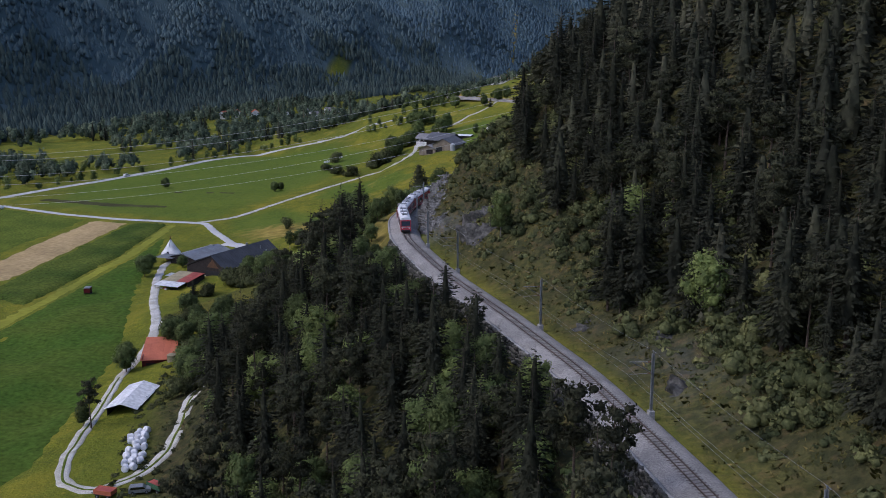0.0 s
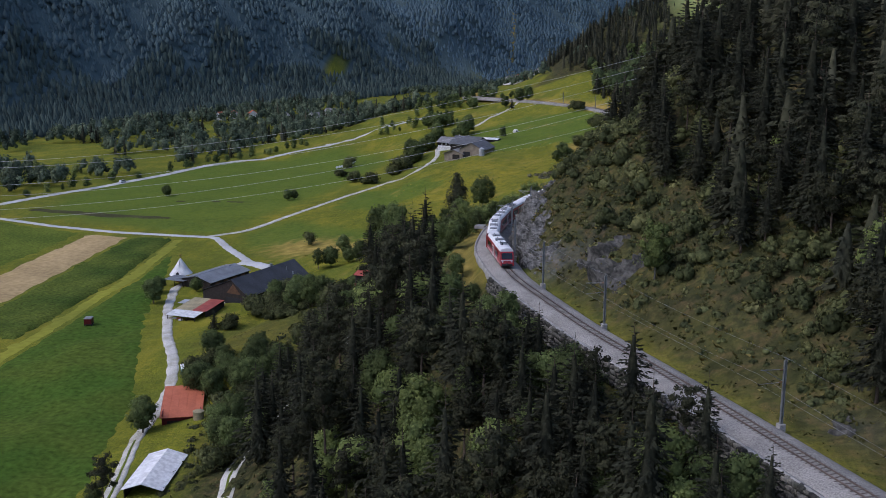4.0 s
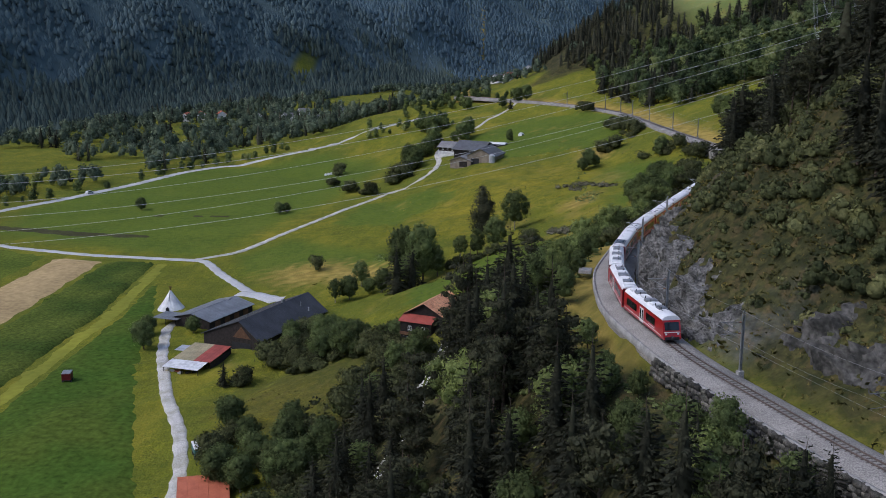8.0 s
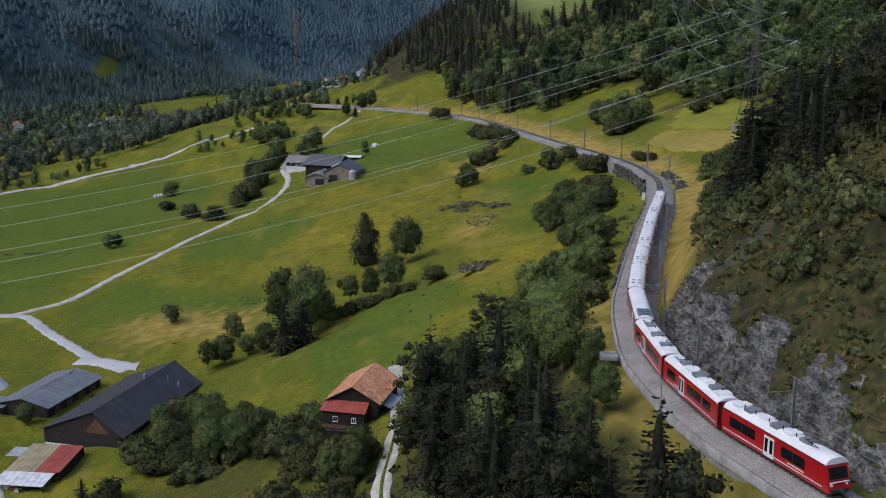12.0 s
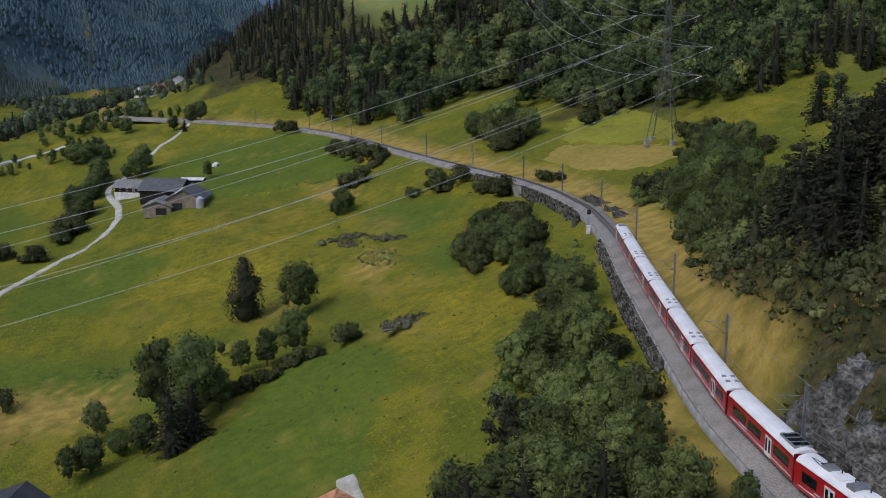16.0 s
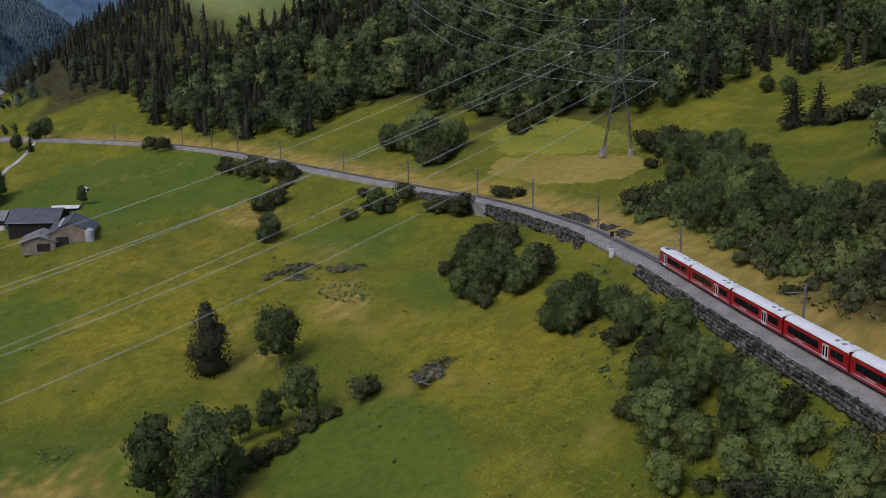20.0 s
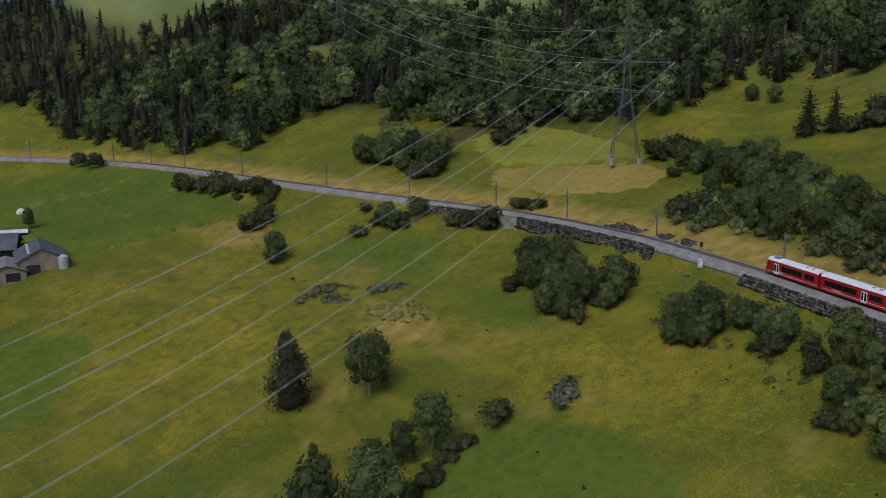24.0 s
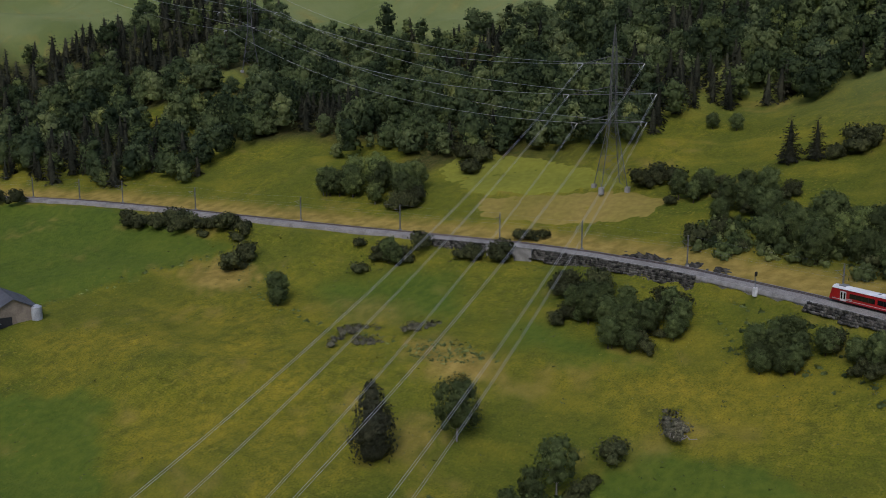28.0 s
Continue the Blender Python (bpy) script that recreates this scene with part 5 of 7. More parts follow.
part("white_wall", boxes(((-12.0, -h - 0.26, -0.6), (-3.0, -h - 0.1, 1.9))), WHITE, b, "white rendered wall foot")
for k in range(7):
    window_unit(b, 6.2, -12 + 4 * k, 2.0, 1.5, 1.0, "x", TINPALE)
part("chimney", boxes(((-1.5, 5.0, 8.9), (-0.7, 5.8, 10.5)), bevel=0.05), GREY, b)
part("roof_vent", rod(bmesh.new(), (4.6, 10.0, 5.6), (4.6, 10.0, 7.6), 0.18, sides=8), TINPALE, b)
part("roof_vent", rod(bmesh.new(), (2.6, 9.0, 7.0), (2.6, 9.0, 9.2), 0.18, sides=8), GREY, b)
# the long low stable
b, h = gable("stable", -96.3, 297.8, -22.5, 21, 6.5, 6.5, 3.0, 3.0, 4.6, "long low stable with a blue-grey sheet roof", "stable", TIMBER, ROOF_GREY, base=1.0, ribs=1.6)
for k in range(4):
    part("door", boxes(((6.5, -8 + 4.6 * k, 0.2), (6.58, -5.6 + 4.6 * k, 2.3))), TIMBER_WARM, b, "brown stable door")
part("roof_window", boxes(((-1.5, 6.5, 4.35), (0.6, 8.0, 4.9)), bevel=0.06), GREY, b)
b = thing("lean_to", pose(-107.8, 292.6, 0.8, 0, 0, -22), "open lean-to with a pale blue-grey roof", "shed")
sheet_roof("roof", (-4.6, -3.2, 2.4), (4.6, -3.2, 2.7), (4.6, 3.2, 3.0), (-4.6, 3.2, 2.7), 0.1, ROOF_GREY, b, 1.3)
for px in (-4.2, 0, 4.2):
    for py in (-2.8, 2.8):
        part("post", rod(bmesh.new(), (px, py, -0.6), (px, py, 2.5), 0.1), TIMBER, b)
part("wall", boxes(((-4.3, 2.7, -0.5), (4.3, 2.85, 2.6))), TIMBER_WARM, b)
# lower shed with roofs of three kinds
b = thing("field_shed", pose(-88.6, 253.8, 1.4, 0, 0, -15.6), "open field shed with straw, red and white roofing", "shed")
for x0, x1, m, label in ((-5.4, 0.6, TINSTRAW, "straw-coloured corrugated roof"), (0.65, 5.6, ROOF_RED, "red corrugated roof")):
    sheet_roof("roof", (x0, -3.0, 2.55), (x1, -3.0, 2.55), (x1, 7.6, 3.6), (x0, 7.6, 3.6), 0.08, m, b, 0.9, label)
sheet_roof("roof", (-5.6, -8.0, 1.9), (4.8, -8.0, 1.9), (4.8, -3.1, 2.45), (-5.6, -3.1, 2.45), 0.08, WHITE, b, 1.2, "white sheet roof")
sheet_roof("roof", (-9.6, 4.0, 2.2), (-5.5, 4.0, 2.2), (-5.5, 8.0, 2.4), (-9.6, 8.0, 2.4), 0.08, TINPALE, b, 1.0, "pale sheet roof")
for px in (-5.3, -0.2, 4.6):
    for py in (-7.7, -3.2, 7.3):
        part("post", rod(bmesh.new(), (px, py, -1.0), (px, py, 2.0 if py < -5 else 2.5), 0.12), TIMBER, b)
part("wall", boxes(((-5.4, 7.3, -1.0), (5.5, 7.5, 3.5)), ((5.35, -3.0, -1.0), (5.5, 7.3, 2.7))), TIMBER, b)
for k, (px, py, m) in enumerate(((-3.6, -6.6, CANVAS), (-2.2, -6.2, ROOF_RUST), (-4.6, -7.0, TINSTRAW), (1.0, -6.4, DARK), (2.6, -5.8, TIMBER), (-0.8, -7.2, WHITE))):
    q = thing("crate", pose(-88.6, 253.8, 1.4, 0, 0, -15.6) @ pose(px, py, -0.1, 0, 0, 20 * k), "box of farm clutter under the shed roof", "crate")
    part("box", boxes(((-0.6, -0.5, -0.7), (0.6, 0.5, 0.75)), bevel=0.04), m, q)
    part("lid", boxes(((-0.64, -0.54, 0.752), (0.64, 0.54, 0.82))), m, q)
# tent with poles
tent = thing("tent", Matrix.Translation((-113.5, 310, z_of(-113.5, 310))), "white conical pole tent on the grass", "tent")
bm = bmesh.new()
ringv = []
for k in range(18):
    a = 6.2832 * k / 18
    r = 4.3 * (1 + 0.03 * (k % 2))
    ringv.append([bm.verts.new((math.cos(a) * q, math.sin(a) * q, z)) for q, z in ((r, -0.15), (r * 0.55, 2.55 - 0.1 * (k % 2)), (0.22, 5.9))])
for k in range(18):
    p, q = ringv[k], ringv[(k + 1) % 18]
    for j in range(2):
        bm.faces.new((p[j], q[j], q[j + 1], p[j + 1]))
part("canvas", bm, CANVAS, tent)
for k in range(8):
    a = 0.8 * k
    part("pole", rod(bmesh.new(), (math.cos(a) * 0.15, math.sin(a) * 0.15, 5.5), (-math.cos(a) * 0.5, -math.sin(a) * 0.5, 7.3), 0.05), TIMBER_WARM, tent)
# near-black solid in the canvas, drawn for the shade inside the tent
part("opening", prism([(-0.55, 0.0), (0.55, 0.0), (0.45, 1.1), (0, 1.5), (-0.45, 1.1)], -4.25, -3.75), DARK, tent)
part("flap", rod(bmesh.new(), (0.0, -2.2, 3.0), (0.0, -0.4, 5.7), 0.1), GREY, tent)
# chalet
b, h = gable("chalet", -25.2, 236.2, -22, 12.6, 4.5, 4.5, 6.0, 6.0, 8.5, "dark timber chalet with a patchy orange tiled roof", "chalet", TIMBER, TILE, plinth=CONCRETE, base=17.3, tiles=True, over=0.7, plinth_h=1.6)
sheet_roof("porch_roof", (-5.4, -h - 3.0, 4.55), (3.2, -h - 3.0, 4.55), (3.0, -h + 0.1, 5.75), (-5.2, -h + 0.1, 5.75), 0.08, ROOF_RED, b, 0.8, "salmon red sheet porch roof")
part("porch", boxes(((-5.0, -h - 2.6, -1.2), (2.8, -h - 2.4, 4.4)), ((-5.0, -h - 2.4, -1.2), (-4.8, -h - 0.13, 4.7)), ((2.6, -h - 2.4, -1.2), (2.8, -h - 0.13, 4.7))), TIMBER, b)
for px in (-2.6, 0.9):
    window_unit(b, px, -h - 2.62, 2.6, 0.9, 1.0, "y")
part("balcony", boxes(((-4.9, -h - 3.3, 1.55), (2.7, -h - 2.62, 1.7)), ((-4.9, -h - 3.3, 1.7), (2.7, -h - 3.22, 2.3))), TIMBER_WARM, b)
sheet_roof("shed_roof", (4.6, -4.0, 4.6), (4.6, 2.0, 4.6), (6.6, 2.0, 3.9), (6.6, -4.0, 3.9), 0.06, TINPALE, b, 0.8, "patched grey tin lean-to roof")
part("side_shed", boxes(((4.5, -3.6, -1.5), (6.3, 1.6, 3.85))), TIMBER, b)
sheet_roof("low_roof", (4.4, -h - 1.6, 2.2), (4.4, -4.2, 2.4), (6.6, -4.2, 1.9), (6.6, -h - 1.6, 1.7), 0.06, TINPALE, b, 0.8)
part("lintel", boxes(((-4.4, -h - 2.7, 0.9), (0.2, -h - 2.62, 1.05))), TINPALE, b)
part("door", boxes(((-4.3, -h - 2.66, -0.6), (-1.9, -h - 2.6, 0.85))), DARK, b)
# rust-red shed by the lane
b = thing("shed", pose(-64.0, 172.3, 1.2, 0, 0, 15), "red-brown shed with a plain orange sheet roof", "shed")
part("wall", boxes(((-4.3, -7.2, -1.0), (-4.1, 7.2, 3.2)), ((4.1, -7.2, -1.0), (4.3, 7.2, 3.2)), ((-4.1, 7.0, -1.0), (4.1, 7.2, 4.3))), RED_DARK, b)
part("front_wall", boxes(((-4.1, -7.2, -1.0), (4.1, -7.0, 2.5))), RED_DARK, b, "dark red boarded front")
part("door", boxes(((-3.2, -7.26, -0.6), (-0.6, -7.21, 1.6))), TIMBER, b)
sheet_roof("roof", (-4.7, -7.9, 2.55), (4.7, -7.9, 2.55), (4.7, 7.8, 4.55), (-4.7, 7.8, 4.55), 0.12, ROOF_RUST, b, 1.6)
tank = thing("water_tank", Matrix.Translation((-57.5, 164.0, z_of(-57.5, 164.0))), "yellowish round water tank beside the shed", "tank")
bm = bmesh.new()
bmesh.ops.create_cone(bm, cap_ends=True, segments=16, radius1=1.2, radius2=1.25, depth=2.0, matrix=pose(0, 0, 0.8))
part("tank_body", bm, TINSTRAW, tank)
bm = bmesh.new()
bmesh.ops.create_cone(bm, cap_ends=True, segments=16, radius1=1.3, radius2=0.5, depth=0.35, matrix=pose(0, 0, 1.98))
part("lid", bm, TINSTRAW, tank)
# white-roofed shelter
b = thing("shelter", pose(-56.8, 135.6, 1.8, 0, 0, 3), "timber shelter under a white sheet roof", "shelter")
for sx in (-1, 1):
    sheet_roof("roof", (sx * 4.1, -8.4, 2.2), (sx * 4.1, 8.4, 2.2), (0, 8.4, 3.5), (0, -8.4, 3.5), 0.08, BALE if sx < 0 else WHITE, b, 1.5)
    part("wall", boxes(((sx * 3.7 - 0.1, -7.6, -1.2), (sx * 3.7 + 0.1, 7.8, 2.15))), TIMBER, b)
    for py in (-8.0, -2.5, 2.5):
        part("post", rod(bmesh.new(), (sx * 3.5, py, -1.2), (sx * 3.5, py, 2.2), 0.13), TIMBER, b)
part("wall", boxes(((-3.6, 7.6, -1.2), (3.6, 7.8, 2.3))), TIMBER, b)
# wrapped bales in a heap
bale, n = None, 0
for r in range(9):
    for c in range(3):
        x, y = -42.0 - 0.70 * r + 1.5 * c - 0.35 * (r % 2), 96.5 + 2.15 * r + 0.5 * c
        if (r, c) in ((0, 2), (3, 2), (8, 0), (5, 0)):
            continue
        m = Matrix.Translation((x, y, z_of(x, y) + 0.62 + 0.12 * ((r + c) % 3))) @ Matrix.Rotation(0.3 * r + c, 4, "Z")
        if bale is None:
            bale = tagged(put("hay_bale", None, None), "hay bale in shiny white wrap, heaped with others", "hay bale", "wrapped bales in the heap")
            bm = bmesh.new()
            bmesh.ops.create_cone(bm, cap_ends=True, segments=16, radius1=0.78, radius2=0.78, depth=1.35, matrix=pose(0, 0, 0, 90))
            bmesh.ops.bevel(bm, geom=[e for e in bm.edges if len(e.link_faces) == 2 and e.calc_face_angle(0) > 1], offset=0.16, segments=2, affect="EDGES")
            part("wrap", bm, BALE, bale)
            part("knot", boxes(((-0.16, -0.8, -0.1), (0.16, -0.7, 0.2)), bevel=0.05), BALE, bale)
            bale.matrix_basis = m
        else:
            copy_thing(bale, m)
for x, y in ((-110, 590), (-108.4, 590.6), (-106.8, 591), (-103.5, 597.5), (-102.6, 599.2), (-101.8, 601), (-101, 602.8)):
    copy_thing(bale, Matrix.Translation((x, y, z_of(x, y) + 0.75)))


def wagon(name, x, y, yaw, label, body, top, size=(1.9, 3.4, 1.3), cover=None):
    ob = thing(name, pose(x, y, z_of(x, y), 0, 0, yaw), label, name.replace("_", " "))
    w, l, t = size
    part("bed", boxes(((-w / 2, -l / 2, 0.75), (w / 2, l / 2, 0.9)), bevel=0.03), DARK, ob)
    for a, c in (((-w / 2, -l / 2), (-w / 2 + 0.07, l / 2)), ((w / 2 - 0.07, -l / 2), (w / 2, l / 2)), ((-w / 2 + 0.07, -l / 2), (w / 2 - 0.07, -l / 2 + 0.07)), ((-w / 2 + 0.07, l / 2 - 0.07), (w / 2 - 0.07, l / 2))):
        part("side", boxes(((*a, 0.9), (*c, 0.9 + t))), body, ob)
    part("load", boxes(((-w / 2 + 0.1, -l / 2 + 0.1, 0.91), (w / 2 - 0.1, l / 2 - 0.1, 0.8 + t)), bevel=0.1), top, ob)
    if cover:
        part("cover", boxes(((-w / 2 - 0.05, -l / 2 - 0.05, 0.9 + t), (w / 2 + 0.05, l / 2 + 0.05, 1.15 + t)), bevel=0.1), cover, ob)
    for sx in (-1, 1):
        for sy in (-1, 1):
            bm = bmesh.new()
            bmesh.ops.create_cone(bm, cap_ends=True, segments=14, radius1=0.42, radius2=0.42, depth=0.25, matrix=pose(sx * (w / 2 - 0.05), sy * l * 0.3, 0.42, 0, 90, 0))
            wheel = part("wheel", bm, DARK, ob)
            bm = bmesh.new()
            bmesh.ops.create_cone(bm, cap_ends=True, segments=10, radius1=0.2, radius2=0.2, depth=0.27, matrix=pose(sx * (w / 2 - 0.05), sy * l * 0.3, 0.42, 0, 90, 0))
            part("rim", bm, GREY, wheel)
    part("drawbar", rod(bmesh.new(), (0, l / 2, 0.7), (0, l / 2 + 1.4, 0.5), 0.06), DARK, ob)
    return ob


wagon("farm_trailer", -31.5, 87.5, 60, "green farm trailer with a red load", mat("trailer_green", (0.05, 0.12, 0.06), 0.6, scale=2), ROOF_RED, (2.0, 4.2, 1.0))
wagon("farm_trailer", -41.5, 85.5, 80, "red farm trailer beside the lane", ROOF_RUST, ROOF_RED, (2.2, 4.0, 0.9))
wagon("farm_cart", -119.0, 243.0, 10, "small red cart standing in the crop", RED_DARK, ROOF_RUST, (2.2, 2.8, 1.6), GREY)
wagon("horse_trailer", -71.5, 195.3, 25, "green trailer with a white cover by the lane", mat("trailer_teal", (0.06, 0.16, 0.15), 0.6, scale=2), WHITE, (2.2, 4.2, 1.5), BALE)


def van(x, y, yaw, paint, label):
    ob = thing("car", pose(x, y, z_of(x, y) + 0.12, 0, 0, yaw), label, "car")
    body = prism([(-2.1, 0.35), (2.1, 0.35), (2.15, 0.95), (1.3, 1.05), (0.75, 1.6), (-1.7, 1.62), (-2.12, 1.0)], -0.85, 0.85)
    part("body", body, paint, ob)
    part("glass", prism([(1.12, 1.08), (0.72, 1.52), (-1.6, 1.54), (-1.85, 1.08)], -0.87, 0.87), GLASS, ob)
    for sx in (-1.35, 1.35):
        for sy in (-0.8, 0.8):
            bm = bmesh.new()
            bmesh.ops.create_cone(bm, cap_ends=True, segments=14, radius1=0.34, radius2=0.34, depth=0.22, matrix=pose(sx, sy, 0.34, 90, 0, 0))
            wheel = part("wheel", bm, DARK, ob)
            bm = bmesh.new()
            bmesh.ops.create_cone(bm, cap_ends=True, segments=10, radius1=0.18, radius2=0.18, depth=0.24, matrix=pose(sx, sy, 0.34, 90, 0, 0))
            part("rim", bm, GREY, wheel)
    for sy in (-0.6, 0.6):
        part("headlight", boxes(((2.1, sy - 0.15, 0.75), (2.17, sy + 0.15, 0.9))), WHITE, ob)
    return ob


van(-34.5, 86.0, 20, GREY, "grey car parked beside the farm lane")
van(-245.5, 408.5, 155, WHITE, "white car on the narrow lane")
van(-229, 534, 65, WHITE, "small white car on the valley road")

# the farm on the meadow
STUCCO = mat("farm_wall", (0.30, 0.25, 0.19), 0.9, vary=0.2, scale=0.6, second=(0.22, 0.18, 0.14))
ROOF_MID = mat("slate_roof", (0.115, 0.12, 0.13), 0.7, vary=0.2, scale=0.3)
ROOF_PALE = mat("weathered_roof", (0.24, 0.235, 0.23), 0.75, vary=0.3, scale=0.25)
b, h = gable("farm_barn", -15.8, 513.8, -17, 18, 6.8, 6.8, 4.6, 4.6, 8.2, "farm barn with a grey roof and open gable doors", "barn", STUCCO, ROOF_MID, base=20.8, ribs=1.2, over=0.8)
# the open doorway's inner shade is a near-black slab on the gable
part("door", boxes(((-4.6, -h - 0.2, 0.0), (-0.6, -h - 0.14, 3.2))), DARK, b, "dark slab for the shade inside the open farm doorway")
for k in range(8):
    part("roof_light", boxes(((-3.9, -6.5 + 2 * k, 6.40), (-3.0, -5.8 + 2 * k, 6.72))), WHITE, b)
b, h = gable("farm_barn", -26.3, 514.0, -17, 14, 5.4, 5.4, 3.2, 3.2, 5.2, "lower farm barn with a pale weathered roof", "barn", STUCCO, ROOF_PALE, base=19.6, ribs=1.2, over=0.8)
part("door", boxes(((-0.5, -h - 0.2, 0.0), (3.6, -h - 0.14, 2.6))), TIMBER, b, "wide dark timber door")
gable("farm_barn", -22.0, 541.5, 62, 17, 7.0, 7.0, 5.2, 5.2, 8.8, "large farm barn with a dark grey roof", "barn", TIMBER, ROOF_MID, base=19.8, ribs=1.3, over=0.8)
b, h = gable("farmhouse", -35.0, 561.0, 62, 11, 4.2, 4.2, 5.0, 5.0, 7.4, "farmhouse of dark timber and white walls", "house", TIMBER, ROOF_PALE, plinth=WHITE, base=18.6, plinth_h=2.6, ribs=1.0, over=0.8)
for k in (-3, 0, 3):
    window_unit(b, -4.2, k, 3.2, 0.9, 1.1, "x")
    window_unit(b, 4.2, k, 3.2, 0.9, 1.1, "x")
gable("machine_shed", -9.5, 556, 70, 9, 2.6, 2.6, 2.4, 2.4, 3.0, "low open shed under a white roof", "shed", TIMBER, WHITE, ribs=1.4)
silo = thing("silo", Matrix.Translation((-12.6, 503.2, 21.5)), "squat pale metal silo at the barn gable", "silo")
bm = bmesh.new()
bmesh.ops.create_cone(bm, cap_ends=True, segments=20, radius1=1.5, radius2=1.5, depth=4.8, matrix=pose(0, 0, 2.0))
part("shell", bm, TINPALE, silo)
bm = bmesh.new()
bmesh.ops.create_cone(bm, cap_ends=True, segments=20, radius1=1.56, radius2=0.2, depth=0.8, matrix=pose(0, 0, 4.8))
part("cap", bm, TINPALE, silo)
b = thing("poly_shelter", pose(3.9, 585, z_of(3.9, 585), 0, 0, 30), "small white domed animal shelter on the meadow", "shelter")
bm = bmesh.new()
bmesh.ops.create_uvsphere(bm, u_segments=14, v_segments=8, radius=1.7, matrix=Matrix.Diagonal((1.15, 1, 1.0, 1)))
part("shell", bm, CANVAS, b)
# dark box on the shell in place of the shaded hollow within
part("entrance", boxes(((-0.5, -1.75, 0.0), (0.5, -1.45, 0.95))), DARK, b)

# village houses down the valley
rnd = random.Random(12)
for k, (x, y) in enumerate(((-310, 980), (-282, 1005), (-301, 1000), (-215, 1002), (-210, 1060), (-184, 990), (-190, 1030), (-181, 1113), (-232, 1040), (-205, 975), (-168, 1050), (-240, 985), (2, 882), (18, 902), (-8, 908), (8, 930))):
    red = k < 3 or k == 12
    gable("house", x, y, rnd.uniform(-60, 60), 11, 4.5, 4.5, 5.5, 5.5, 8.5, "white village house with a red tiled roof" if red else "pale village house with a grey roof", "house", WHITE, ROOF_RUST if red else ROOF_PALE, ribs=0)


# ---- power line ----
ARM = Vector((0.7, -0.714, 0))


def pylon(x, y, z):
    """A lattice pylon of tapering legs with three pairs of arms."""
    ob = thing("pylon", Matrix.Translation((x, y, z)), "tall grey lattice pylon with three pairs of arms", "pylon", "pylons of the power line")
    turn = Matrix.Rotation(math.atan2(ARM.y, ARM.x), 4, "Z")

    def at(sx, sy, h):
        w = 4.2 - 3.1 * min(1, h / 20) if h < 20 else 1.1 - 0.5 * (h - 20) / 22
        if h > 42:
            w = 0.6 - 0.57 * (h - 42) / 8
        return turn @ Vector((sx * w, sy * w, h))

    marks = [0, 5, 9.5, 13.5, 17, 20, 23.3, 26.6, 29, 31.6, 34.2, 36.8, 38.8, 42, 46, 50]
    for sx in (-1, 1):
        for sy in (-1, 1):
            bm = bmesh.new()
            rings = []
            for h, e in ((0, 0.11), (20, 0.10), (42, 0.08), (50, 0.07)):
                rings.append([bm.verts.new(at(sx, sy, h) + Vector((i * e, j * e, 0))) for i, j in ((-1, -1), (1, -1), (1, 1), (-1, 1))])
            for low, top in zip(rings, rings[1:]):
                for i in range(4):
                    bm.faces.new((low[i], low[i - 3], top[i - 3], top[i]))
            bm.faces.new(rings[-1])
            part("leg", bm, LATTICE, ob)
            p = at(sx, sy, 0)
            part("footing", boxes(((p.x - 0.7, p.y - 0.7, -2.0), (p.x + 0.7, p.y + 0.7, 0.35)), bevel=0.1), CONCRETE, ob)
    for a, b in zip(marks, marks[1:]):
        bm = bmesh.new()
        for (s0, s1) in (((-1, -1), (1, -1)), ((1, -1), (1, 1)), ((1, 1), (-1, 1)), ((-1, 1), (-1, -1))):
            rod(bm, at(*s0, a), at(*s1, b), 0.05, sides=3), rod(bm, at(*s1, a), at(*s0, b), 0.05, sides=3), rod(bm, at(*s0, b), at(*s1, b), 0.05, sides=3)
        part("lattice", bm, LATTICE, ob)
    tips = []
    for h, reach in ((38.2, 9.8), (28.8, 14.0), (20.0, 11.2)):
        for s in (-1, 1):
            bm = bmesh.new()
            tip = turn @ Vector((s * reach, 0, h))
            for sy in (-1, 1):
                rod(bm, at(s, sy, h), tip, 0.07, sides=4), rod(bm, at(s, sy, h + 2.4), tip, 0.06, sides=4)
                for f in (0.3, 0.6):
                    rod(bm, at(s, sy, h).lerp(tip, f), at(s, sy, h + 2.4).lerp(tip, f * 0.92), 0.04, sides=3)
            part("arm", bm, LATTICE, ob)
            tips.append(Vector((x, y, z)) + tip)
            bm = bmesh.new()
            for q in (Vector((-0.97, -0.25, -0.28)), Vector((0.26, 0.96, 0.02))):
                for k in range(12):
                    c = tip + q * (0.4 + 0.22 * k)
                    m = Matrix.Translation(c) @ q.to_track_quat("Z", "Y").to_matrix().to_4x4()
                    bmesh.ops.create_cone(bm, cap_ends=True, segments=7, radius1=0.16, radius2=0.05, depth=0.12, matrix=m)
            for k in range(6):
                f0, f1 = k / 6, (k + 1) / 6
                e0, e1 = tip + Vector((-2.6, -0.7, -0.75)), tip + Vector((0.7, 2.6, 0.05))
                rod(bm, e0.lerp(e1, f0) - Vector((0, 0, 6 * f0 * (1 - f0))), e0.lerp(e1, f1) - Vector((0, 0, 6 * f1 * (1 - f1))), 0.05, sides=4)
            part("insulator_string", bm, WIRE, ob, "pale insulator strings with a hanging loop")
    return ob, tips


PX, PY = 119.9, 391.3
P2 = (188.0, 631.0)
first_pylon, tips = pylon(PX, PY, 55.2)
second = copy_thing(first_pylon, Matrix.Translation((*P2, z_of(*P2) - 0.3)))
shift = Vector((*P2, z_of(*P2) - 0.3)) - Vector((PX, PY, 55.2))
third = copy_thing(first_pylon, Matrix.Translation((235, 900, z_of(235, 900) - 0.3)))
